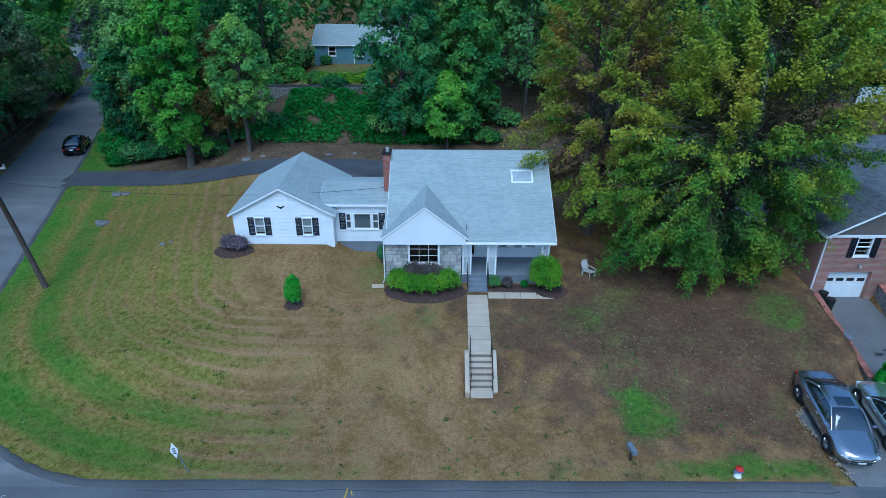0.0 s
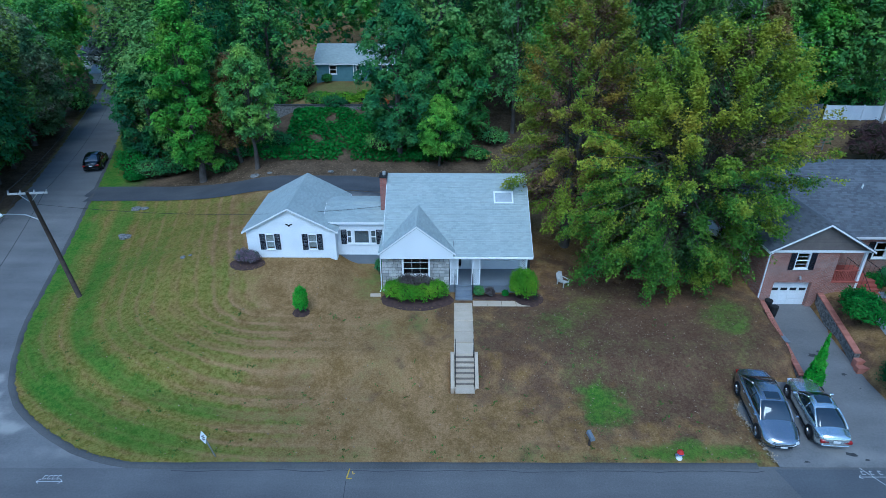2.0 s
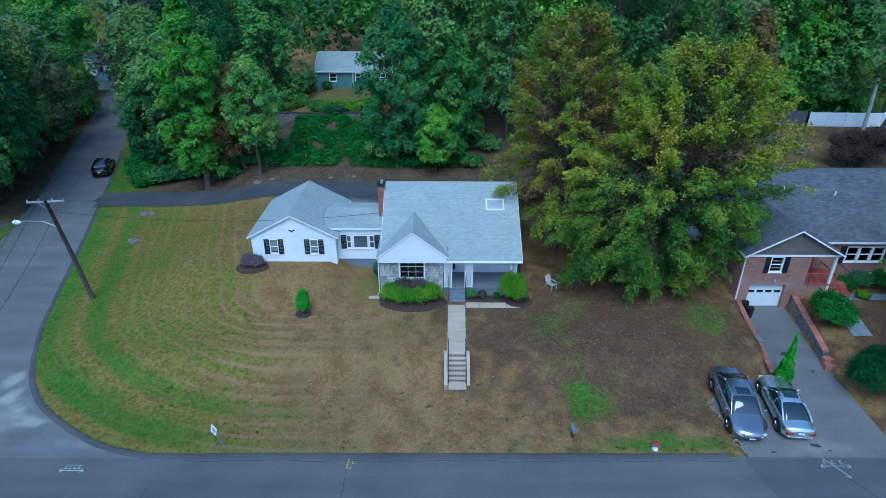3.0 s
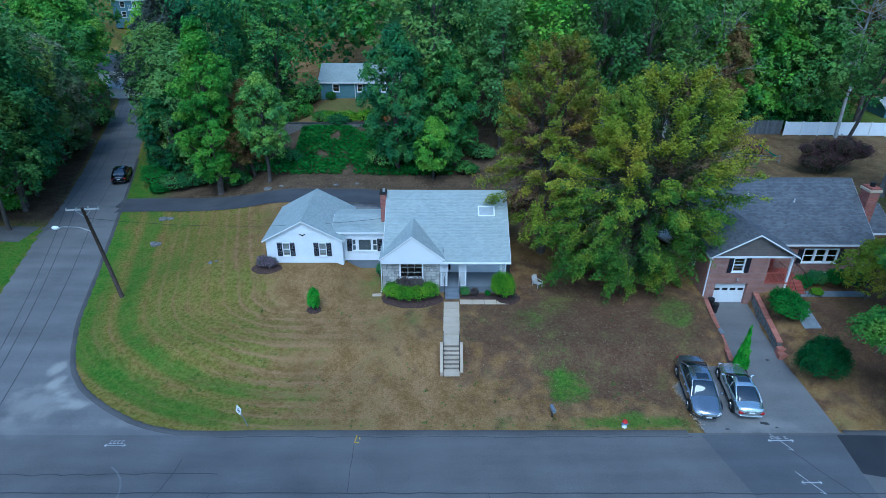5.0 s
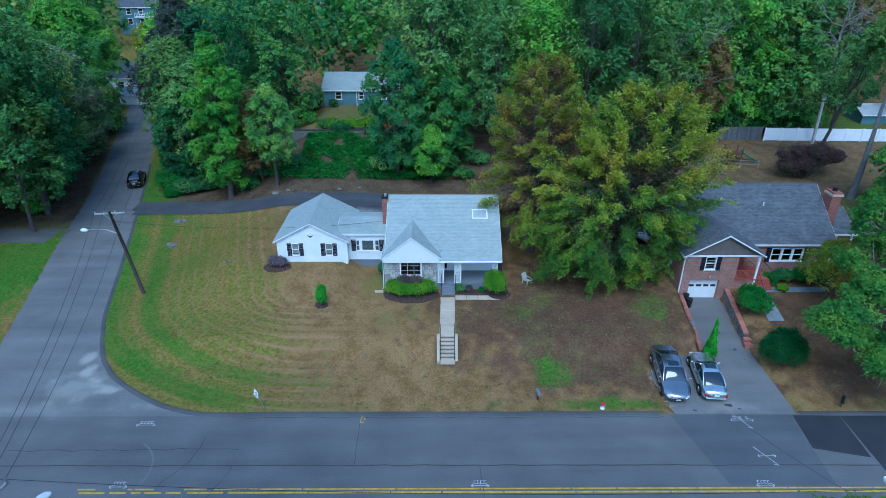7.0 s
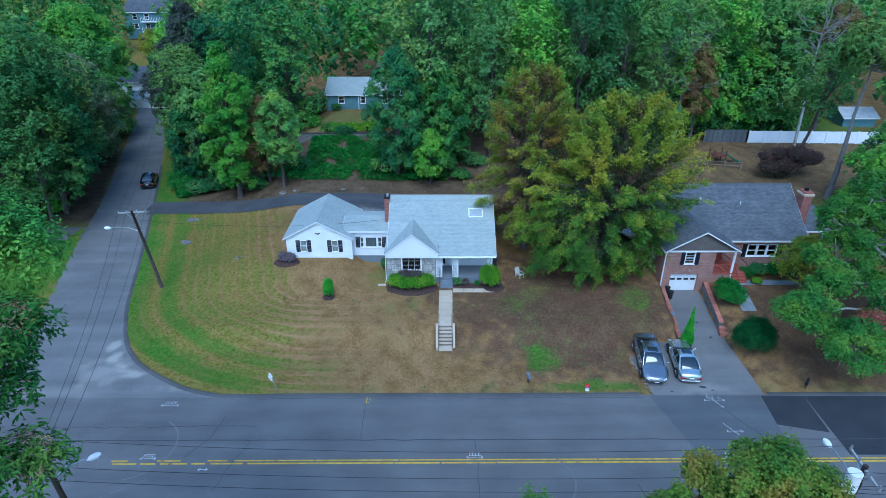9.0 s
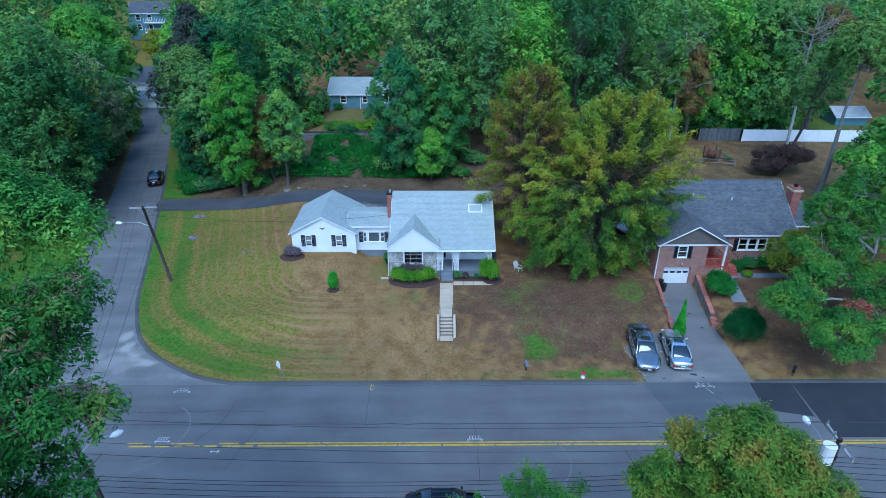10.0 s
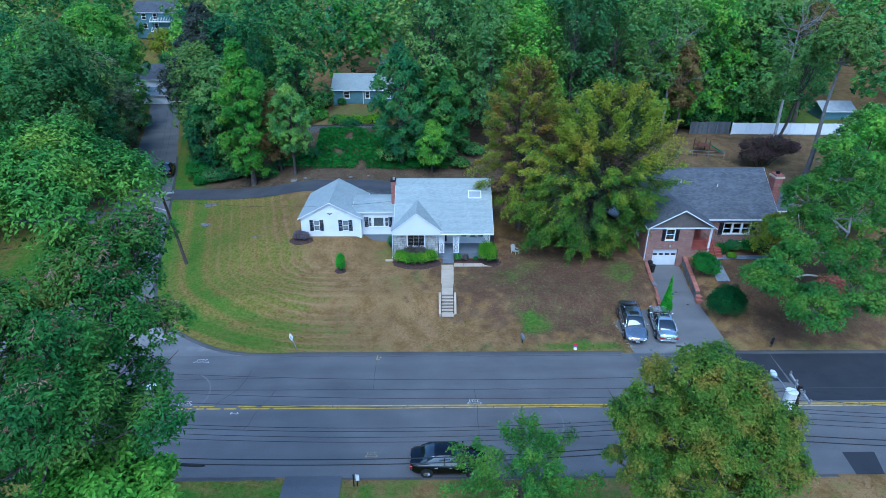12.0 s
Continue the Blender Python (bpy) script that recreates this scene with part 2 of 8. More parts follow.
def lawn_material():
    """Dry summer grass: straw, brown and green, with the mower's arcs round the corner."""
    m = bpy.data.materials.new("lawn")
    m.use_nodes = True
    nt = m.node_tree
    n, lk = nt.nodes, nt.links.new
    p = n["Principled BSDF"]
    p.inputs["Roughness"].default_value, p.inputs["Specular IOR Level"].default_value = 0.95, 0.1
    geo = n.new("ShaderNodeNewGeometry")
    pos = geo.outputs["Position"]
    sep = n.new("ShaderNodeSeparateXYZ")
    lk(pos, sep.inputs[0])

    def math_(op, a, b=None, c=None):
        q = n.new("ShaderNodeMath")
        q.operation = op
        for i, s in enumerate((a, b, c)):
            if s is None:
                continue
            if isinstance(s, (int, float)):
                q.inputs[i].default_value = s
            else:
                lk(s, q.inputs[i])
        return q.outputs[0]

    def noise_(scale, detail=4.0):
        q = n.new("ShaderNodeTexNoise")
        q.inputs["Scale"].default_value, q.inputs["Detail"].default_value = scale, detail
        lk(pos, q.inputs["Vector"])
        return q.outputs["Fac"]

    def ramp_(s, lo, hi):
        q = n.new("ShaderNodeMapRange")
        q.inputs["From Min"].default_value, q.inputs["From Max"].default_value = lo, hi
        q.interpolation_type = 'SMOOTHSTEP'
        lk(s, q.inputs["Value"])
        return q.outputs["Result"]

    def mix_(f, a, b):
        q = n.new("ShaderNodeMix")
        q.data_type = 'RGBA'
        for s, i in ((f, 0), (a, 6), (b, 7)):
            if isinstance(s, tuple):
                q.inputs[i].default_value = (*s, 1)
            else:
                lk(s, q.inputs[i])
        return q.outputs[2]

    def patch_(cx, cy, rx, ry):
        dx = math_('DIVIDE', math_('SUBTRACT', sep.outputs[0], cx), rx)
        dy = math_('DIVIDE', math_('SUBTRACT', sep.outputs[1], cy), ry)
        d = math_('SQRT', math_('ADD', math_('MULTIPLY', dx, dx), math_('MULTIPLY', dy, dy)))
        return ramp_(math_('ADD', d, math_('MULTIPLY', math_('SUBTRACT', noise_(0.9, 6.0), 0.5), 1.6)), 1.2, 0.3)

    coarse, mid, fine, blades, speck = noise_(0.16), noise_(0.7), noise_(4.0), noise_(24.0, 3.0), noise_(11.0, 2.0)
    wob = math_('MULTIPLY', math_('SUBTRACT', mid, 0.5), 1.0)
    # distance from the middle of the lawn out to the kerbs, which the mower follows round the corner
    gx = math_('ADD', sep.outputs[0], math_('MULTIPLY', sep.outputs[1], 0.3))
    dx = math_('MULTIPLY', math_('MINIMUM', math_('ADD', gx, 12.0), 0.0), 0.75)
    dy = math_('MINIMUM', math_('ADD', sep.outputs[1], 1.0), 0.0)
    far = math_('ADD', math_('SQRT', math_('ADD', math_('MULTIPLY', dx, dx), math_('MULTIPLY', dy, dy))), math_('MULTIPLY', wob, 0.5))
    wide = math_('SINE', math_('ADD', math_('MULTIPLY', far, 6.8), math_('MULTIPLY', coarse, 5.0)))
    thin = math_('SINE', math_('MULTIPLY', far, 15.0))
    arcs = math_('ADD', math_('MULTIPLY', wide, 0.65), math_('MULTIPLY', thin, 0.35))
    arcs = math_('MULTIPLY', arcs, math_('MULTIPLY', ramp_(sep.outputs[0], -2.0, -13.0), ramp_(far, 0.3, 2.0)))
    arcs = math_('MULTIPLY', arcs, math_('MULTIPLY_ADD', mid, 1.2, 0.4))
    westward = ramp_(gx, -8.0, -24.0)

    def belt_(lo, hi, soft):
        return math_('MULTIPLY', ramp_(far, lo - soft, lo + soft), ramp_(far, hi + soft, hi - soft))

    green = math_('MULTIPLY', westward, 0.22)
    green = math_('ADD', green, math_('MULTIPLY', math_('MULTIPLY', belt_(8.6, 9.7, 0.5), ramp_(sep.outputs[0], -4.0, -14.0)), 0.62))
    green = math_('ADD', green, math_('MULTIPLY', math_('MULTIPLY', belt_(10.6, 12.5, 0.4), ramp_(sep.outputs[0], -8.0, -19.0)), 0.5))
    green = math_('ADD', green, math_('MULTIPLY', math_('MULTIPLY', belt_(5.5, 8.0, 0.8), ramp_(sep.outputs[0], -6.0, -16.0)), 0.22))
    green = math_('ADD', green, math_('MULTIPLY', belt_(11.2, 12.5, 0.4), 0.2))
    green = math_('ADD', green, math_('MULTIPLY', math_('SUBTRACT', coarse, 0.5), 1.1))
    green = math_('ADD', green, math_('MULTIPLY', math_('SUBTRACT', mid, 0.5), 0.8))
    green = math_('ADD', green, math_('MULTIPLY', math_('SUBTRACT', fine, 0.5), 0.8))
    green = math_('ADD', green, math_('MULTIPLY', math_('SUBTRACT', speck, 0.5), 0.6))
    green = math_('SUBTRACT', green, math_('MULTIPLY', arcs, 0.10))
    for q, s in ((patch_(8.3, -9.3, 1.8, 1.7), 0.85), (patch_(6.3, -3.4, 1.4, 1.6), 0.3), (patch_(10.0, -6.0, 9.0, 6.0), 0.14), (patch_(11.5, -12.3, 4.0, 0.8), 0.75), (patch_(17.3, -2.5, 1.6, 2.6), 0.4), (patch_(-5.0, 0.5, 1.4, 2.4), 0.45), (patch_(-3.0, -4.0, 3.0, 1.2), 0.2), (patch_(-40, 2, 6, 16), 0.9), (patch_(-31, 22, 4, 5), 0.8), (patch_(0, -30, 34, 5.0), 0.9), (patch_(58, 44, 14, 12), 0.8), (patch_(-12, 40, 10, 8), 0.6), (patch_(40, 20, 18, 10), 0.35)):
        green = math_('ADD', green, math_('MULTIPLY', q, s))
    # bare brown soil; under the trees its dark tone includes their painted shade
    bare = math_('ADD', math_('MULTIPLY', patch_(11.0, -4.0, 13.0, 10.0), 1.05), math_('MULTIPLY', math_('SUBTRACT', mid, 0.5), 0.7))
    bare = math_('ADD', bare, math_('MULTIPLY', patch_(13.2, -7.6, 1.7, 3.6), 0.55))
    bare = math_('ADD', bare, math_('MULTIPLY', patch_(-9.0, -8.2, 6.0, 1.6), 0.25))
    bare = math_('ADD', bare, math_('MULTIPLY', patch_(33.0, -6.0, 12.0, 10.0), 0.9))
    bare = math_('ADD', bare, math_('MULTIPLY', patch_(38.0, 16.0, 22.0, 12.0), 1.0))
    bare = math_('ADD', bare, math_('MULTIPLY', math_('SUBTRACT', fine, 0.5), 0.5))
    bare = math_('ADD', bare, math_('MULTIPLY', math_('SUBTRACT', coarse, 0.5), 1.5))
    dry = math_('ADD', math_('MULTIPLY_ADD', math_('SUBTRACT', fine, 0.5), 0.45, math_('MULTIPLY_ADD', mid, 0.6, 0.2)), math_('MULTIPLY', arcs, 0.09))
    straw = mix_(ramp_(math_('MULTIPLY_ADD', math_('SUBTRACT', speck, 0.5), 0.4, dry), 0.28, 0.74), (0.190, 0.116, 0.038), (0.370, 0.228, 0.106))
    brown = mix_(ramp_(math_('MULTIPLY_ADD', math_('SUBTRACT', speck, 0.5), 0.4, math_('MULTIPLY_ADD', fine, 0.5, math_('MULTIPLY', mid, 0.5))), 0.28, 0.72), (0.094, 0.053, 0.031), (0.174, 0.102, 0.061))
    base = mix_(ramp_(bare, 0.0, 1.0), straw, brown)
    grass = mix_(ramp_(math_('MULTIPLY_ADD', math_('SUBTRACT', speck, 0.5), 0.6, fine), 0.28, 0.72), (0.050, 0.145, 0.013), (0.125, 0.205, 0.026))
    olive = mix_(ramp_(math_('MULTIPLY_ADD', math_('SUBTRACT', speck, 0.5), 0.6, fine), 0.3, 0.7), (0.150, 0.130, 0.020), (0.290, 0.218, 0.060))
    faded = math_('ADD', math_('MULTIPLY', ramp_(gx, -9.0, -19.0), 0.8), math_('MULTIPLY', math_('SUBTRACT', mid, 0.5), 1.2))
    faded = math_('SUBTRACT', math_('ADD', faded, math_('MULTIPLY', math_('SUBTRACT', coarse, 0.5), 0.8)), math_('MULTIPLY', arcs, 0.3))
    base = mix_(ramp_(faded, 0.05, 0.85), base, olive)
    col = mix_(ramp_(green, 0.0, 1.2), base, grass)
    # woods' floor of dead leaves behind the houses
    wood = math_('MULTIPLY', ramp_(sep.outputs[1], 17.5, 19.5), ramp_(sep.outputs[0], -33.0, -29.0))
    bent = math_('ADD', gx, math_('MULTIPLY', math_('MULTIPLY', sep.outputs[1], sep.outputs[1]), 0.0008))
    west = math_('MULTIPLY', ramp_(sep.outputs[1], 12.5, 16.0), ramp_(math_('ADD', bent, math_('MULTIPLY', wob, 0.8)), -33.6, -34.8))
    wood = math_('MAXIMUM', wood, west)
    yard = math_('MULTIPLY', ramp_(sep.outputs[0], 27.0, 33.0), ramp_(sep.outputs[1], 37.0, 33.0))
    wood = math_('MULTIPLY', wood, math_('SUBTRACT', 1.0, math_('MULTIPLY', yard, 0.4)))
    back = math_('MULTIPLY', math_('MULTIPLY', ramp_(sep.outputs[0], -23.0, -20.0), ramp_(sep.outputs[0], -2.0, -5.0)), math_('MULTIPLY', ramp_(sep.outputs[1], 31.5, 33.0), ramp_(sep.outputs[1], 62.0, 56.0)))
    wood = math_('MULTIPLY', wood, math_('SUBTRACT', 1.0, math_('MULTIPLY', back, 0.75)))
    clearing = math_('MULTIPLY', ramp_(sep.outputs[0], 48.0, 52.0), ramp_(sep.outputs[1], 34.6, 36.0))
    wood = math_('MULTIPLY', wood, math_('SUBTRACT', 1.0, math_('MULTIPLY', clearing, 0.9)))
    wood = math_('MULTIPLY', wood, ramp_(math_('ADD', sep.outputs[1], math_('MULTIPLY', mid, 30.0)), 95.0, 80.0))
    litter = mix_(ramp_(math_('MULTIPLY_ADD', fine, 0.5, math_('MULTIPLY', mid, 0.5)), 0.35, 0.65), (0.080, 0.056, 0.034), (0.155, 0.108, 0.066))
    col = mix_(wood, col, litter)
    hs = n.new("ShaderNodeHueSaturation")
    lk(col, hs.inputs["Color"])
    lk(math_('MULTIPLY_ADD', blades, 0.8, math_('MULTIPLY_ADD', speck, 0.36, 0.41)), hs.inputs["Value"])
    lk(hs.outputs["Color"], p.inputs["Base Color"])
    bn = n.new("ShaderNodeBump")
    bn.inputs["Strength"].default_value, bn.inputs["Distance"].default_value = 0.8, 0.05
    lk(blades, bn.inputs["Height"])
    lk(bn.outputs["Normal"], p.inputs["Normal"])
    return m




def road_material(name, a, b, dust=()):
    """Old asphalt: cloudy wear, fine grit, and pale sandy drifts at given places (x, y, rx, ry)."""
    m = mat(name, a, b, 0.35, 0.88, 0.35, 26)
    n, lk = m.node_tree.nodes, m.node_tree.links.new
    p = n["Principled BSDF"]
    col = p.inputs["Base Color"].links[0].from_socket
    pos = n.new("ShaderNodeNewGeometry").outputs["Position"]

    def calc(op, u, v):
        q = n.new("ShaderNodeMath")
        q.operation = op
        for i, k in enumerate((u, v)):
            if isinstance(k, (int, float)):
                q.inputs[i].default_value = k
            else:
                lk(k, q.inputs[i])
        return q.outputs[0]

    def fog(scale, stretch=(1, 1, 1), detail=5.0):
        v = n.new("ShaderNodeVectorMath")
        v.operation = 'MULTIPLY'
        lk(pos, v.inputs[0])
        v.inputs[1].default_value = stretch
        q = n.new("ShaderNodeTexNoise")
        q.inputs["Scale"].default_value, q.inputs["Detail"].default_value = scale, detail
        lk(v.outputs[0], q.inputs["Vector"])
        return q.outputs["Fac"]

    streak = calc('MULTIPLY', fog(0.9, (0.12, 1, 1)), 0.56)
    col2 = n.new("ShaderNodeHueSaturation")
    lk(col, col2.inputs["Color"])
    lk(calc('ADD', calc('ADD', streak, calc('MULTIPLY', fog(11.0, (1, 1, 1), 3.0), 0.5)), 0.47), col2.inputs["Value"])
    out = col2.outputs["Color"]
    sep = n.new("ShaderNodeSeparateXYZ")
    lk(pos, sep.inputs[0])
    rough = fog(0.9, (1, 1, 1), 9.0)
    for cx, cy, rx, ry, amount in dust:
        u = calc('DIVIDE', calc('SUBTRACT', sep.outputs[0], cx), rx)
        v = calc('DIVIDE', calc('SUBTRACT', sep.outputs[1], cy), ry)
        d = calc('SQRT', calc('ADD', calc('MULTIPLY', u, u), calc('MULTIPLY', v, v)), 0)
        d = calc('ADD', d, calc('MULTIPLY', calc('SUBTRACT', rough, 0.5), 2.2))
        r = n.new("ShaderNodeMapRange")
        r.interpolation_type = 'SMOOTHSTEP'
        r.inputs["From Min"].default_value, r.inputs["From Max"].default_value, r.inputs["To Max"].default_value = 1.1, 0.15, amount
        lk(d, r.inputs["Value"])
        mx = n.new("ShaderNodeMix")
        mx.data_type = 'RGBA'
        lk(r.outputs["Result"], mx.inputs[0])
        lk(out, mx.inputs[6])
        mx.inputs[7].default_value = (0.40, 0.375, 0.335, 1)
        out = mx.outputs[2]
    lk(out, p.inputs["Base Color"])
    return m


DUST = ((-25.7, -7.3, 0.5, 1.0, 0.75), (-25.0, -8.7, 0.7, 0.9, 0.8), (-23.9, -9.9, 0.9, 0.75, 0.8), (-22.6, -10.8, 0.9, 0.6, 0.75), (-25.0, -10.5, 2.4, 1.9, 0.38), (-26.5, -12.6, 4.0, 0.9, 0.2), (-19.0, -12.3, 2.2, 0.6, 0.3))
M["asphalt"] = road_material("asphalt", (0.120, 0.116, 0.116), (0.166, 0.160, 0.157), DUST)
M["asphalt_old"] = road_material("asphalt_old", (0.145, 0.141, 0.140), (0.203, 0.196, 0.190), DUST + ((19.5, -12.6, 2.5, 0.7, 0.25),))
M["asphalt_kerb"] = road_material("asphalt_kerb", (0.075, 0.073, 0.072), (0.115, 0.110, 0.106), ((-25.0, -9.0, 0.9, 1.2, 0.4),))
M["lawn"] = lawn_material()


def spread(lo, hi, near_lo, near_hi, fine, coarse):
    """Grid lines, close together in the near stretch and wider outside it."""
    a = list(np.arange(near_lo, near_hi + 1e-6, fine))
    v, s = near_lo, fine
    while v > lo:
        s = min(s * 1.25, coarse)
        v -= s
        a.insert(0, v)
    v, s = near_hi, fine
    while v < hi:
        s = min(s * 1.25, coarse)
        v += s
        a.append(v)
    return [float(q) for q in a]


sheet("ground", spread(-900, 900, -46, 46, 0.45, 60), spread(-400, 1500, -40, 40, 0.45, 60), ground_z, M["lawn"], kind="structure", label="sloping lawn of dry straw-brown and green grass", category="ground")
strip("road", [float(y) for y in np.arange(-26.6, -13.1, 0.449)], lambda y: -260, lambda y: 260, lambda x, y: STREET, M["asphalt"], 60, kind="structure", label="grey worn asphalt street with a double yellow line", category="road")
strip("side_road", [-13.3 + i * 0.1 for i in range(24)] + [-10.9 + i * 0.7 for i in range(147)], lambda y: side_west(y) - 0.1, lambda y: side_east(y) + 0.1, lambda x, y: side_z(y) + 0.004, M["asphalt_old"], 12, kind="structure", label="narrow grey asphalt side road curving into the trees", category="road")
strip("driveway_neighbour", [-13.2 + i * 0.35 for i in range(38)], lambda y: drive_span(y)[0], lambda y: drive_span(y)[1], lambda x, y: drive_z(y), M["asphalt_old"], 10, kind="structure", label="grey asphalt driveway sloping up to a garage", category="driveway")


M["asphalt_drive"] = road_material("asphalt_drive", (0.060, 0.062, 0.070), (0.092, 0.093, 0.098), ((-7.0, 13.5, 2.0, 2.0, 0.5), (-9.5, 11.5, 1.5, 1.0, 0.4)))


def back_drive(x, y):
    return land(x, y) + 0.05


xs, ys = [-34.6 + i * 0.65 for i in range(48)], [15.3 + i * 0.35 for i in range(11)]
v = [(x, y + 2.1 * step(-18.5, -26.5, x)) for y in ys for x in xs]
f = [(j * 48 + i, j * 48 + i + 1, (j + 1) * 48 + i + 1, (j + 1) * 48 + i) for j in range(10) for i in range(47)]
put("driveway_house", [(x, y, max(ground_z(x, y), side_z(y) - 0.05) + 0.05) for x, y in v], f, M["asphalt_drive"], smooth=True, kind="structure", label="dark asphalt driveway behind the white house", category="driveway")
sheet("driveway_pad", [-13.0 + i * 0.5 for i in range(18)], [10.2 + i * 0.5 for i in range(11)], lambda x, y: ground_z(x, y) + 0.056, M["asphalt_drive"], kind="structure", label="worn grey asphalt parking pad behind the house", category="driveway")


# ---------------------------------------------------------------- trees
def leaf_mesh(name, centres, normals, size, rng, squash=0.55, plain=False, axes=None):
    """Many small pointed leaves as one mesh, each a folded lozenge, or a plain pointed leaf where far off."""
    k = len(centres)
    n = normals / np.maximum(np.linalg.norm(normals, axis=1, keepdims=True), 1e-6)
    a = rng.normal(size=(k, 3)) if axes is None else axes + rng.normal(size=(k, 3)) * 0.25
    a -= (a * n).sum(1, keepdims=True) * n
    a /= np.maximum(np.linalg.norm(a, axis=1, keepdims=True), 1e-6)
    b = np.cross(n, a)
    s = size * rng.uniform(0.65, 1.35, (k, 1))
    if plain:
        v = np.empty((k, 3, 3))
        v[:, 0] = centres + a * s * 1.1
        v[:, 1] = centres - a * s * 0.6 - b * s * squash * 1.5
        v[:, 2] = centres - a * s * 0.6 + b * s * squash * 1.5
        me = bpy.data.meshes.new(name)
        me.vertices.add(3 * k)
        me.vertices.foreach_set("co", v.ravel())
        me.loops.add(3 * k)
        me.loops.foreach_set("vertex_index", np.arange(3 * k))
        me.polygons.add(k)
        me.polygons.foreach_set("loop_start", np.arange(0, 3 * k, 3))
        me.update(calc_edges=True)
        me.validate()
        return me
    v = np.empty((k, 4, 3))
    v[:, 0] = centres - a * s
    v[:, 1] = centres - b * s * squash + n * s * 0.18
    v[:, 2] = centres + a * s - n * s * 0.1
    v[:, 3] = centres + b * s * squash + n * s * 0.18
    me = bpy.data.meshes.new(name)
    me.vertices.add(4 * k)
    me.vertices.foreach_set("co", v.ravel())
    idx = np.arange(4 * k).reshape(k, 4)
    tri = np.concatenate([idx[:, [0, 1, 2]], idx[:, [0, 2, 3]]], 1).reshape(-1, 3)
    me.loops.add(6 * k)
    me.loops.foreach_set("vertex_index", tri.ravel())
    me.polygons.add(2 * k)
    me.polygons.foreach_set("loop_start", np.arange(0, 6 * k, 3))
    me.update(calc_edges=True)
    me.validate()
    return me


def crown_cloud(lumps, count, rng, droop=0.25, shell=0.55):
    """Leaf places on and in a set of lumps (centre, radii)."""
    w = np.array([r[0] * r[1] + r[0] * r[2] + r[1] * r[2] for c, r in lumps])
    pick = rng.choice(len(lumps), size=count, p=w / w.sum())
    c = np.array([q[0] for q in lumps])[pick]
    r = np.array([q[1] for q in lumps])[pick]
    d = rng.normal(size=(count, 3))
    d /= np.linalg.norm(d, axis=1, keepdims=True)
    d[:, 2] = np.where(d[:, 2] < -0.35, -d[:, 2] * 0.7, d[:, 2])
    rad = shell + (1 - shell) * rng.random((count, 1)) ** 0.5
    ripple = 1 + 0.22 * np.sin(d[:, :1] * 7 + c[:, :1] * 3) * np.cos(d[:, 1:2] * 6 + c[:, 1:2] * 5) + 0.10 * rng.normal(size=(count, 1))
    p = c + d * r * rad * ripple
    nrm = d * 0.6 + rng.normal(size=(count, 3)) * 0.45 + np.array([0, 0, 0.55])
    p[:, 2] -= droop * rng.random(count) * np.linalg.norm((p - c)[:, :2], axis=1) * 0.5
    return p, nrm


def bough_cloud(lumps, hub, count, per, tuft, rng, droop=0.25, inner=0.14):
    """Leaf places in tufts on the outer and upper sides of lumps (centre, radii): each tuft is a whorl of leaves about a twig's end,
    with gaps between the tufts. hub: the line x, y that the crown stands round. Gives places, normals and the way each leaf points."""
    w = np.array([r[0] * r[1] + r[0] * r[2] + r[1] * r[2] for c, r in lumps])
    tufts = max(count // per, 1)
    pick = rng.choice(len(lumps), size=tufts, p=w / w.sum())
    c = np.array([q[0] for q in lumps])[pick]
    r = np.array([q[1] for q in lumps])[pick]
    out = c - np.array([hub[0], hub[1], 0.0])
    out[:, 2] = 0.0
    out /= np.maximum(np.linalg.norm(out, axis=1, keepdims=True), 0.4)
    d = rng.normal(size=(tufts, 3)) * 0.75 + out * 0.45 + np.array([0, 0, 0.5])
    d /= np.linalg.norm(d, axis=1, keepdims=True)
    reach = np.where(rng.random((tufts, 1)) < inner, rng.uniform(0.2, 0.7, (tufts, 1)), rng.uniform(0.74, 1.26, (tufts, 1)))
    centre = np.repeat(c + d * r * reach, per, axis=0)
    d = np.repeat(d, per, axis=0)
    big = np.repeat(tuft * rng.uniform(0.65, 1.4, (tufts, 1)), per, axis=0)
    k = tufts * per
    o = rng.normal(size=(k, 3))
    o -= 0.6 * (o * d).sum(1, keepdims=True) * d
    o /= np.linalg.norm(o, axis=1, keepdims=True)
    far = rng.uniform(0.25, 1.0, (k, 1))
    p = centre + (o + d * 0.3) * big * far
    p[:, 2] -= droop * big[:, 0] * far[:, 0] ** 2
    axes = o + d * 0.3 - np.array([0, 0, droop])
    nrm = d * 0.55 + np.array([0, 0, 0.6]) + rng.normal(size=(k, 3)) * 0.32
    return p, nrm, axes


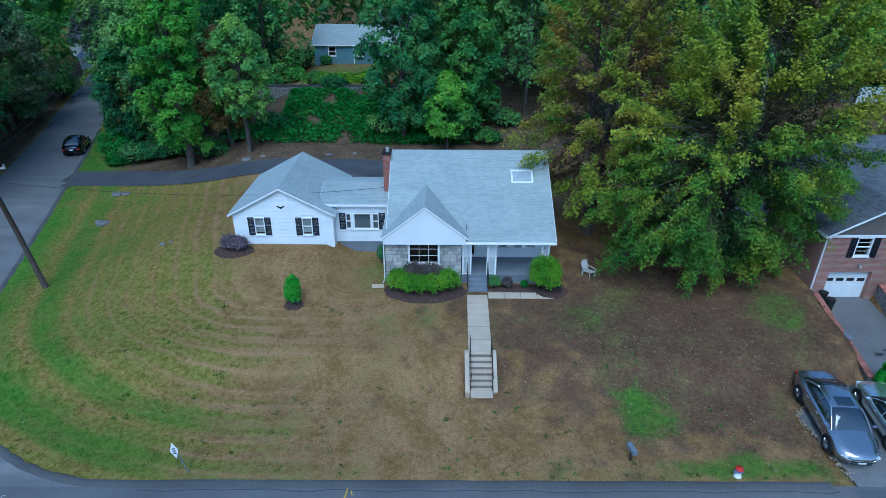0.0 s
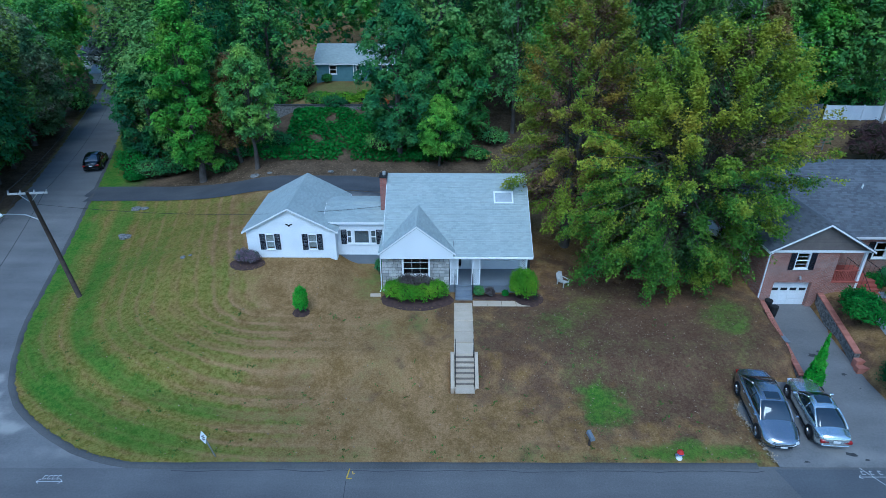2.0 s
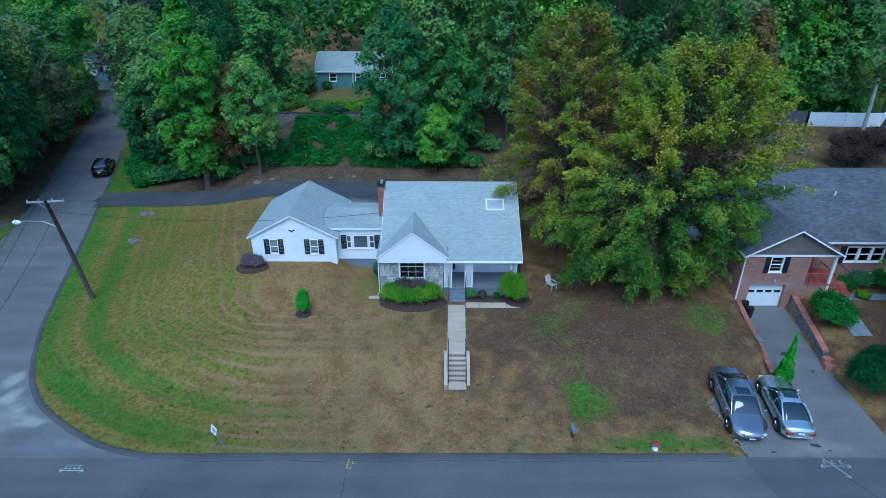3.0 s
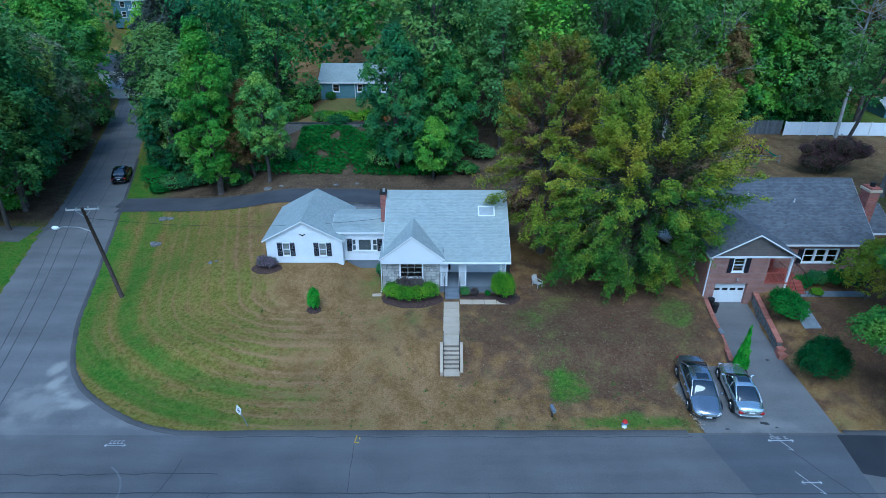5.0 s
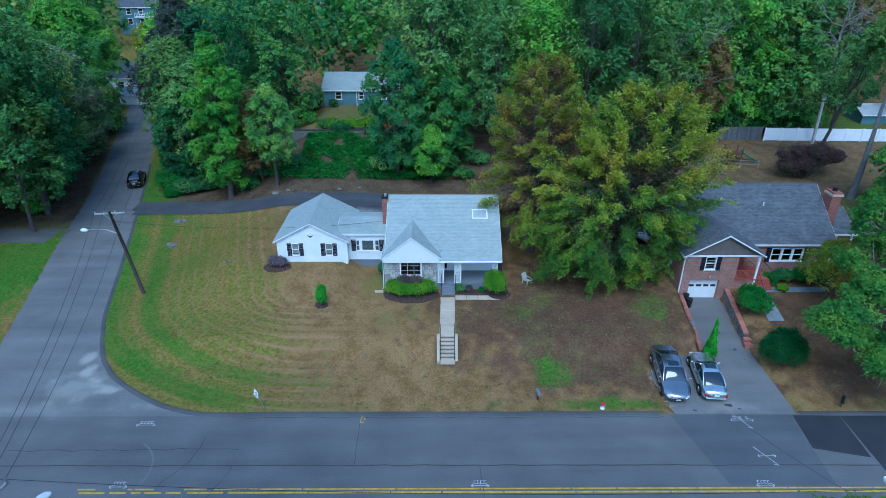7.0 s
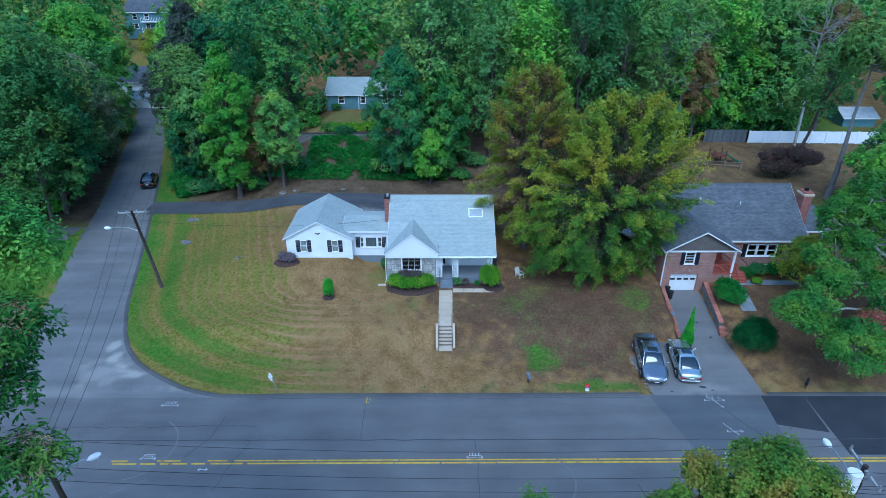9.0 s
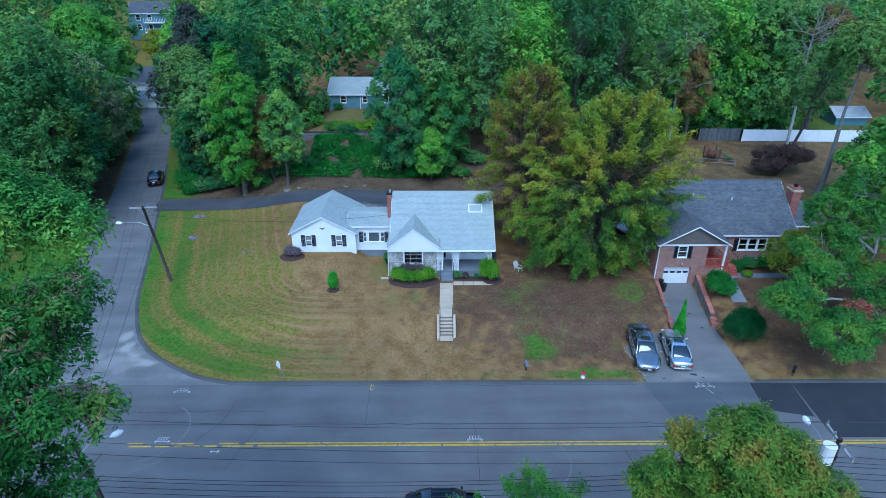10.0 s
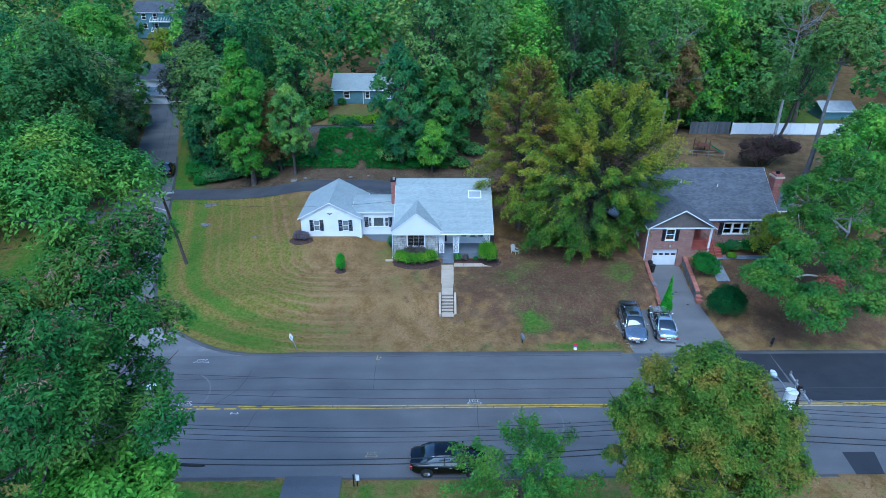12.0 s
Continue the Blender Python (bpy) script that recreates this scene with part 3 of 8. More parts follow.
def tree_parts(seed, height, spread_, base, lumps_n, leaves, leaf, trunk_r, squat=1.0, droop=0.25, lean=(0, 0), lump=0.30, low=0.35, narrow=0.5, dome=False, plain=False, per=14, tuft=0.0):
    """Trunk and limbs as one bmesh, and leaf places, for a tree standing at the origin."""
    rng = np.random.default_rng(seed)
    bm = bmesh.new()
    top = Vector((lean[0], lean[1], height * 0.82))
    pts = [Vector((0, 0, -0.4)), Vector((0, 0, 0.3))]
    for i in range(1, 6):
        u = i / 5
        pts.append(Vector((lean[0] * u + rng.normal() * 0.12, lean[1] * u + rng.normal() * 0.12, 0.3 + (height * 0.8) * u)))
    tube(bm, pts, [trunk_r * 1.45, trunk_r * 1.1] + [trunk_r * (1 - 0.84 * i / 5) for i in range(1, 6)], 9)
    lumps = []
    for i in range(lumps_n):
        u = (i + 0.5) / lumps_n
        z = height * (low + (0.97 - low) * u)
        env = math.sin(math.pi * min(max((u * 0.86 + 0.16), 0), 1)) ** 0.75
        if dome:
            env = (1 - u ** 2.4) ** 0.5 * (0.62 + 0.38 * min(u / 0.3, 1.0))
        a = i * 2.39996 + rng.normal() * 0.4
        q = spread_ * env * math.sqrt(rng.uniform(0.3 if dome else 0.15, 1.0)) * 0.84
        c = np.array([lean[0] * u + q * math.cos(a), lean[1] * u + q * math.sin(a), z])
        s = spread_ * lump * rng.uniform(0.7, 1.35)
        r = np.array([s, s, s * 0.72 * squat])
        c[2] = min(c[2], height - r[2] * 0.8)
        lumps.append((c, r))
        if i % (2 if lumps_n < 50 else 4) == 0 or lumps_n < 14:
            j = Vector((lean[0] * u * 0.6, lean[1] * u * 0.6, max(base, z * 0.62)))
            mid = (j + Vector(c)) / 2 + Vector((0, 0, -0.15 * q))
            r0 = trunk_r * 0.42 * (1 - 0.5 * u)
            tube(bm, [j, mid, Vector(c)], [r0, r0 * 0.6, r0 * 0.2], 6, False)
            for _ in range(2):
                e = Vector(c) + Vector(rng.normal(size=3) * s * 0.6)
                tube(bm, [mid.lerp(Vector(c), 0.5), e], [r0 * 0.35, r0 * 0.1], 5, False)
    p, nrm, axes = bough_cloud(lumps, (lean[0] * 0.5, lean[1] * 0.5), leaves, per, tuft or max(0.26, leaf * 2.5), rng, droop)
    return bm, leaf_mesh("crown", p, nrm, leaf, rng, narrow, plain, axes)


def crowned_tree(seed, masses, trunk_line, trunk_r, lump, count, per, tuft, leaf, narrow, droop=0.3, plain=False):
    """A tree of leafy masses (centre, radii, number of lumps and the name of the part they belong to) that limbs from the trunk carry.
    Gives the bark, the leaf meshes by part, and the lumps by part. droop may differ from part to part."""
    rng = np.random.default_rng(seed)
    bm = bmesh.new()
    line = [Vector(q) for q in trunk_line]
    tube(bm, line, [trunk_r * (1.3 - 1.0 * i / (len(line) - 1)) for i in range(len(line))], 9)
    lumps = {}
    for cx, cy, cz, rx, ry, rz, n, where in masses:
        heart = Vector((cx, cy, cz - rz * 0.3))
        fork = min(line[1:], key=lambda q: (q - heart).length + (3 if q.z > heart.z else 0))
        bend = fork.lerp(heart, 0.5) + Vector((rng.normal() * 0.15, rng.normal() * 0.15, 0.08 * (heart - fork).length))
        tube(bm, [fork, bend, heart], [trunk_r * 0.45, trunk_r * 0.36, trunk_r * 0.22], 7, False)
        for i in range(n):
            u = 1 - 1.5 * (i + 0.5) / n
            a = i * 2.39996 + rng.normal() * 0.3
            f = math.sqrt(max(1 - u * u, 0)) * rng.uniform(0.5, 1.2)
            c = np.array([cx + rx * f * math.cos(a), cy + ry * f * math.sin(a), cz + rz * (u * 0.9 + rng.normal() * 0.15)])
            s = lump * rng.uniform(0.45, 1.45)
            lumps.setdefault(where, []).append((c, np.array([s, s, s * 0.7])))
            mid = heart.lerp(Vector(c), 0.55) + Vector((0, 0, -0.1 * rx))
            tube(bm, [heart, mid, Vector(c)], [trunk_r * 0.18, trunk_r * 0.1, 0.014], 5, False)
            for _ in range(3):
                e = Vector(c) + Vector(rng.normal(size=3) * s * 0.7)
                tube(bm, [mid.lerp(Vector(c), 0.6), mid.lerp(e, 0.75) + Vector((0, 0, -0.05)), e], [0.028, 0.018, 0.007], 4, False)
    every = [l for ls in lumps.values() for l in ls]
    hub = np.mean([l[0] for l in every], axis=0)
    leaves = {}
    for where, ls in lumps.items():
        fall = droop[where] if isinstance(droop, dict) else droop
        share = int(count * sum(l[1][0] ** 2 for l in ls) / sum(l[1][0] ** 2 for l in every))
        p, nrm, axes = bough_cloud(ls, hub, share, per, tuft, rng, fall, 0.2)
        if where == "inner_leaves":
            p, nrm, axes = p[::2], nrm[::2], axes[::2]
        leaves[where] = leaf_mesh(where, p, nrm, leaf, rng, narrow, plain, axes)
    return bm, leaves, lumps


def crowned(name, label, made, crown, bark, others=()):
    """Stands a crowned tree up: its bark, its crown, and the other leafy parts (part, foliage, label)."""
    bm, leaves, _ = made
    t = tree(name, label, (0, 0, 0), (bm, leaves["crown"]), G[crown], M[bark])
    for where, foliage, words in others:
        leaves[where].materials.append(G[foliage])
        tagged(new(where, leaves[where]), words).parent = t
    return t


def spray_tree(seed, height, profile, boughs, twigs, per, leaf, trunk_r, low, lean=(0, 0), forks=2, aside=(0, 0), depth=1.0, turn_at=0.5, gap=None):
    """A tree of long boughs that carry feathery, drooping sprays: bark, outer leaves and inner leaves."""
    rng = np.random.default_rng(seed)
    bm = bmesh.new()
    for f in range(forks):
        a = 6.283 * f / forks + seed
        q = 0.9 * (forks > 1)
        tube(bm, [Vector((0.12 * math.cos(a), 0.12 * math.sin(a), -0.4)), Vector((lean[0] * 0.2 + q * 0.4 * math.cos(a), lean[1] * 0.2 + q * 0.4 * math.sin(a), height * 0.22)), Vector((lean[0] * 0.6 + q * math.cos(a), lean[1] * 0.6 + q * math.sin(a), height * 0.55)), Vector((lean[0] + q * 1.3 * math.cos(a), lean[1] + q * 1.3 * math.sin(a), height * 0.9))], [trunk_r * 1.3, trunk_r, trunk_r * 0.6, trunk_r * 0.12], 9)
    sets = {"crown": ([], []), "lower_crown": ([], []), "inner_leaves": ([], [])}
    for i in range(boughs):
        u = (i + 0.5) / boughs
        h = height * (low + (0.985 - low) * u)
        a = i * 2.39996 + rng.normal() * 0.25
        reach = table_of(u, profile) * rng.uniform(0.66, 1.16)
        slope = -0.38 + 1.5 * u + rng.normal() * 0.1
        out = np.array([math.cos(a), math.sin(a), 0.0])
        side = np.array([-math.sin(a), math.cos(a), 0.0])
        core = np.array([lean[0] * u + aside[0] * (1 - u), lean[1] * u + aside[1] * (1 - u), 0.0])
        tip = core + out * reach * np.array([1, depth, 1]) + np.array([0, 0, h])
        root = np.array([lean[0] * u, lean[1] * u, min(max(h - reach * slope, 0.9), height * 0.88)])
        mid = (root + tip) / 2 + np.array([0, 0, reach * (0.16 if u < 0.6 else 0.02)])
        r0 = trunk_r * (0.34 - 0.2 * u)
        free = True
        if gap:
            at = np.linspace(0, 1, 15)[:, None]
            line = np.where(at < 0.5, root + (mid - root) * 2 * at, mid + (tip - mid) * (2 * at - 1))
            run = gap[1] - gap[0]
            foot = np.clip(((line - gap[0]) @ run) / (run @ run), 0, 1)
            free = np.linalg.norm(line - gap[0] - foot[:, None] * run, axis=1).min() > gap[2] * 0.8
        if free:
            tube(bm, [Vector(root), Vector(mid), Vector(tip)], [r0, r0 * 0.55, 0.012], 5, False)
        along = (tip - mid) / np.linalg.norm(tip - mid)
        for _ in range(twigs):
            s = 0.2 + 0.82 * rng.random() ** 0.62
            p0 = root * (1 - s) ** 2 + 2 * mid * s * (1 - s) + tip * s * s
            p0 = p0 * 0.5 + (root * (1 - s) + tip * s) * 0.5
            d = along * rng.uniform(0.8, 1.3) + side * rng.normal() * 0.5 + np.array([0, 0, rng.normal() * 0.28])
            d /= np.linalg.norm(d)
            length = rng.uniform(0.55, 1.35) * (1.1 - 0.3 * s) * (0.75 + reach / 14)
            v = rng.random(per) ** 0.75
            q = p0 + d * (length * v)[:, None] + rng.normal(size=(per, 3)) * (0.08 + 0.12 * (1 - v))[:, None]
            q[:, 2] -= (0.5 - 0.8 * u) * length * v * v
            nn = np.array([0, 0, 0.75]) + d * 0.35 + rng.normal(size=(per, 3)) * 0.45
            if gap:
                ga, gb, gr = gap
                run = gb - ga
                foot = np.clip(((q - ga) @ run) / (run @ run), 0, 1)
                clear = np.linalg.norm(q - ga - foot[:, None] * run, axis=1) > gr * rng.uniform(0.45, 1.25, len(q))
                q, nn = q[clear], nn[clear]
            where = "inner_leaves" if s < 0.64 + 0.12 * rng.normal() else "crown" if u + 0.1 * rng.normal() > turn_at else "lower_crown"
            sets[where][0].append(q)
            sets[where][1].append(nn)
    return bm, [leaf_mesh(k, np.concatenate(c or [np.zeros((1, 3))]), np.concatenate(w or [np.ones((1, 3))]), leaf, rng, 0.46, True) for k, (c, w) in sets.items()]


def table_of(u, knots):
    for (a, p), (b, q) in zip(knots, knots[1:]):
        if u <= b:
            return p + (q - p) * (u - a) / (b - a)
    return knots[-1][1]


def tree(name, label, at, parts, leaves, bark, turn=0.0, group="", size=1.0, category="tree"):
    bm, crown = parts
    t = empty(name, label, category, at, turn, group)
    t.scale = (size, size, size)
    part("trunk", bm, bark, t, smooth=True)
    crown.materials.append(leaves)
    c = new("crown", crown)
    c.parent = t
    return t


G = dict(
    maple=leafy("maple_leaves", (0.059, 0.172, 0.059), (0.127, 0.297, 0.059), (0.235, 0.392, 0.059), each=0.3),
    bright=leafy("bright_leaves", (0.086, 0.249, 0.037), (0.181, 0.412, 0.042), (0.298, 0.479, 0.052), each=0.3),
    dark=leafy("dark_leaves", (0.041, 0.136, 0.059), (0.076, 0.218, 0.066), (0.150, 0.313, 0.066), each=0.3),
    turning=leafy("turning_leaves", (0.145, 0.200, 0.024), (0.250, 0.268, 0.028), (0.370, 0.240, 0.040), scale=0.35),
    turned=leafy("turned_leaves", (0.167, 0.096, 0.070), (0.214, 0.125, 0.070), (0.177, 0.172, 0.047), scale=0.4),
    beech=leafy("beech_leaves", (0.145, 0.240, 0.024), (0.275, 0.340, 0.026), (0.420, 0.355, 0.034), scale=0.3),
    mixed=leafy("mixed_leaves", (0.062, 0.146, 0.021), (0.142, 0.225, 0.025), (0.295, 0.225, 0.040), scale=1.0),
    beechlow=leafy("green_beech_leaves", (0.060, 0.153, 0.024), (0.128, 0.238, 0.025), (0.289, 0.332, 0.031), scale=0.6),
    streetoak=leafy("street_oak_leaves", (0.068, 0.201, 0.042), (0.145, 0.325, 0.048), (0.280, 0.421, 0.052), scale=0.6),
    oak=leafy("oak_leaves", (0.048, 0.145, 0.030), (0.098, 0.235, 0.032), (0.200, 0.325, 0.040), scale=0.6),
    # inner beech leaves: crown shade painted as darker bluish green, plus real rust
    shade=leafy("shade_tinted_beech_leaves", (0.054, 0.134, 0.042), (0.099, 0.153, 0.048), (0.205, 0.125, 0.070), scale=0.35),
    rust=leafy("rust_leaves", (0.158, 0.096, 0.052), (0.230, 0.153, 0.052), (0.154, 0.201, 0.041)),
    plum=leafy("plum_leaves", (0.044, 0.058, 0.052), (0.070, 0.084, 0.064), (0.102, 0.119, 0.093)),
    wood=leafy("woodland_leaves", (0.081, 0.192, 0.068), (0.145, 0.282, 0.065), (0.249, 0.340, 0.064), scale=0.12, each=0.3),
    broad=leafy("broad_maple_leaves", (0.090, 0.250, 0.042), (0.190, 0.410, 0.048), (0.310, 0.470, 0.058), scale=0.4),
    olive=leafy("olive_leaves", (0.090, 0.190, 0.080), (0.185, 0.280, 0.110), (0.310, 0.290, 0.180), scale=0.3),
    tassel=leafy("seed_tassels", (0.24, 0.17, 0.10), (0.38, 0.25, 0.18), (0.34, 0.29, 0.12), scale=1.6),
    deadred=leafy("withered_leaves", (0.260, 0.067, 0.058), (0.335, 0.105, 0.080), (0.233, 0.134, 0.069), scale=1.2),
    redplum=leafy("purple_shrub_leaves", (0.065, 0.034, 0.042), (0.102, 0.053, 0.057), (0.112, 0.087, 0.069), scale=0.9),
    bronze=leafy("bronze_leaves", (0.038, 0.125, 0.028), (0.078, 0.205, 0.032), (0.175, 0.260, 0.042), scale=0.5),
    weed=leafy("weed_leaves", (0.045, 0.105, 0.016), (0.072, 0.144, 0.022), (0.099, 0.182, 0.028), scale=1.0),
    hedge=leafy("hedge_leaves", (0.09, 0.24, 0.012), (0.15, 0.32, 0.014), (0.22, 0.38, 0.018), scale=1.2),
    yew=leafy("yew_leaves", (0.012, 0.067, 0.017), (0.025, 0.104, 0.025), (0.037, 0.133, 0.027), scale=1.2),
    bush=leafy("bush_leaves", (0.054, 0.230, 0.017), (0.099, 0.354, 0.023), (0.145, 0.412, 0.035), scale=1.2),
    dusty=leafy("dusty_leaves", (0.063, 0.125, 0.069), (0.186, 0.144, 0.161), (0.371, 0.240, 0.321), scale=5.0),
    plum2=leafy("barberry_leaves", (0.075, 0.052, 0.057), (0.126, 0.104, 0.099), (0.167, 0.164, 0.127), scale=4.0),
    redleaf=leafy("red_flowers", (0.502, 0.075, 0.035), (0.628, 0.148, 0.052), (0.122, 0.297, 0.052), scale=3.0),
    ivy=leafy("ivy_leaves", (0.027, 0.127, 0.017), (0.049, 0.194, 0.025), (0.073, 0.253, 0.032), scale=0.6),
)


# ---------------------------------------------------------------- building kit
def brick_material(name, a, b, mortar, scale=1.0):
    m = bpy.data.materials.new(name)
    m.use_nodes = True
    n, lk = m.node_tree.nodes, m.node_tree.links.new
    p = n["Principled BSDF"]
    geo = n.new("ShaderNodeNewGeometry")
    sep = n.new("ShaderNodeSeparateXYZ")
    lk(geo.outputs["Position"], sep.inputs[0])
    add = n.new("ShaderNodeMath")
    lk(sep.outputs[0], add.inputs[0]), lk(sep.outputs[1], add.inputs[1])
    com = n.new("ShaderNodeCombineXYZ")
    lk(add.outputs[0], com.inputs[0]), lk(sep.outputs[2], com.inputs[1])
    br = n.new("ShaderNodeTexBrick")
    lk(com.outputs[0], br.inputs["Vector"])
    br.inputs["Color1"].default_value, br.inputs["Color2"].default_value, br.inputs["Mortar"].default_value = (*a, 1), (*b, 1), (*mortar, 1)
    br.inputs["Scale"].default_value = 1.0
    br.inputs["Brick Width"].default_value, br.inputs["Row Height"].default_value, br.inputs["Mortar Size"].default_value = 0.215 * scale, 0.075 * scale, 0.009 * scale
    br.inputs["Bias"].default_value = -0.1
    ns = n.new("ShaderNodeTexNoise")
    ns.inputs["Scale"].default_value = 1.3
    ns.inputs["Detail"].default_value = 6
    lk(geo.outputs["Position"], ns.inputs["Vector"])
    hs = n.new("ShaderNodeHueSaturation")
    lk(br.outputs["Color"], hs.inputs["Color"])
    mv = n.new("ShaderNodeMath")
    mv.operation = 'MULTIPLY_ADD'
    lk(ns.outputs["Fac"], mv.inputs[0])
    mv.inputs[1].default_value, mv.inputs[2].default_value = 0.9, 0.55
    lk(mv.outputs[0], hs.inputs["Value"])
    lk(hs.outputs["Color"], p.inputs["Base Color"])
    p.inputs["Roughness"].default_value = 0.9
    bn = n.new("ShaderNodeBump")
    bn.inputs["Strength"].default_value, bn.inputs["Distance"].default_value = 0.5, 0.01
    bn.invert = True
    lk(br.outputs["Fac"], bn.inputs["Height"])
    lk(bn.outputs["Normal"], p.inputs["Normal"])
    return m


def pane_material():
    m = bpy.data.materials.new("clear_glass")
    m.use_nodes = True
    p = m.node_tree.nodes["Principled BSDF"]
    p.inputs["Transmission Weight"].default_value = 1.0
    p.inputs["Roughness"].default_value = 0.02
    p.inputs["IOR"].default_value = 1.45
    p.inputs["Base Color"].default_value = (0.75, 0.78, 0.78, 1)
    return m


M["brick"] = brick_material("red_brick", (0.25, 0.098, 0.07), (0.36, 0.16, 0.115), (0.37, 0.32, 0.285))
M["pane"] = pane_material()
# sheet added behind panes; its colour stands in for the glass's blue-grey sheen
M["curtain"] = mat("slate_backing", (0.11, 0.14, 0.17), (0.15, 0.18, 0.21), 3, 0.9)
M["chimbrick"] = brick_material("dark_red_brick", (0.26, 0.07, 0.05), (0.38, 0.13, 0.09), (0.24, 0.18, 0.16))
M["brownboard"] = mat("brown_board", (0.12, 0.10, 0.09), (0.16, 0.135, 0.12), 2, 0.8, 0.1, island=0.08)
M["tealboard"] = mat("teal_grey_board", (0.10, 0.19, 0.215), (0.135, 0.23, 0.255), 1.5, 0.7, 0.1, island=0.06)
M["redfloor"] = mat("red_painted_step", (0.28, 0.07, 0.05), (0.38, 0.11, 0.08), 2, 0.7, 0.1)
M["dim"] = mat("plaster_inside", (0.25, 0.24, 0.22), (0.3, 0.29, 0.27), 1.5, 0.9)
M["lattice"] = M["trim"]
# added floor tone, with the dimness of the rooms put into its colour
M["darkfloor"] = mat("dim_room_floor", (0.03, 0.034, 0.04), (0.045, 0.05, 0.056), 2, 0.95)


def slab(bm, corners, thick):
    """A flat plate under four corners."""
    c = [Vector(q) for q in corners]
    nrm = (c[1] - c[0]).cross(c[3] - c[0]).normalized()
    if nrm.z < 0:
        nrm = -nrm
    a = [bm.verts.new(q) for q in c]
    b = [bm.verts.new(q - nrm * thick) for q in c]
    bm.faces.new(a), bm.faces.new(b[::-1])
    k = len(c)
    for i in range(k):
        bm.faces.new((a[i], b[i], b[(i + 1) % k], a[(i + 1) % k]))
    bmesh.ops.recalc_face_normals(bm, faces=bm.faces)
    return bm


def inside(poly, u, v):
    hit, k = False, len(poly)
    for i in range(k):
        (a, b), (c, d) = poly[i], poly[(i + 1) % k]
        if (b > v) != (d > v) and u < (c - a) * (v - b) / (d - b) + a:
            hit = not hit
    return hit


def shingles(corner, along, up, poly, material, parent, seed, tab=0.305, course=0.14):
    """Overlapping shingle tabs, each with its own butt edge, over the polygon given in metres along and up the slope."""
    rng = random.Random(seed)
    o, a, b = Vector(corner), Vector(along).normalized(), Vector(up).normalized()
    nrm = a.cross(b).normalized()
    if nrm.z < 0:
        nrm = -nrm
    u0, u1 = min(p[0] for p in poly), max(p[0] for p in poly)
    v0, v1 = min(p[1] for p in poly), max(p[1] for p in poly)
    vs, fs = [], []
    row, v = 0, v0
    while v < v1 - 0.02:
        u = u0 - tab * (0.5 if row % 2 else 0.0) - rng.uniform(0, 0.06)
        while u < u1:
            mu, mv = u + tab / 2, v + course / 2
            if inside(poly, min(max(mu, u0 + 0.01), u1 - 0.01), min(mv, v1 - 0.01)):
                s, e = max(u + 0.009, u0), min(u + tab - 0.009, u1)
                if e - s > 0.03:
                    h = rng.uniform(0.013, 0.027)
                    top = min(v + course + 0.01, v1)
                    w = rng.uniform(-0.006, 0.006)
                    q = [o + a * s + b * (v + w) + nrm * 0.002, o + a * e + b * (v + w) + nrm * 0.002, o + a * e + b * (v + w) + nrm * h, o + a * s + b * (v + w) + nrm * h, o + a * e + b * top + nrm * 0.004, o + a * s + b * top + nrm * 0.004]
                    k = len(vs)
                    vs += q
                    fs += [(k, k + 1, k + 2, k + 3), (k + 3, k + 2, k + 4, k + 5)]
            u += tab
        v += course
        row += 1
    return put("shingles", vs, fs, material, parent, kind="stuff")


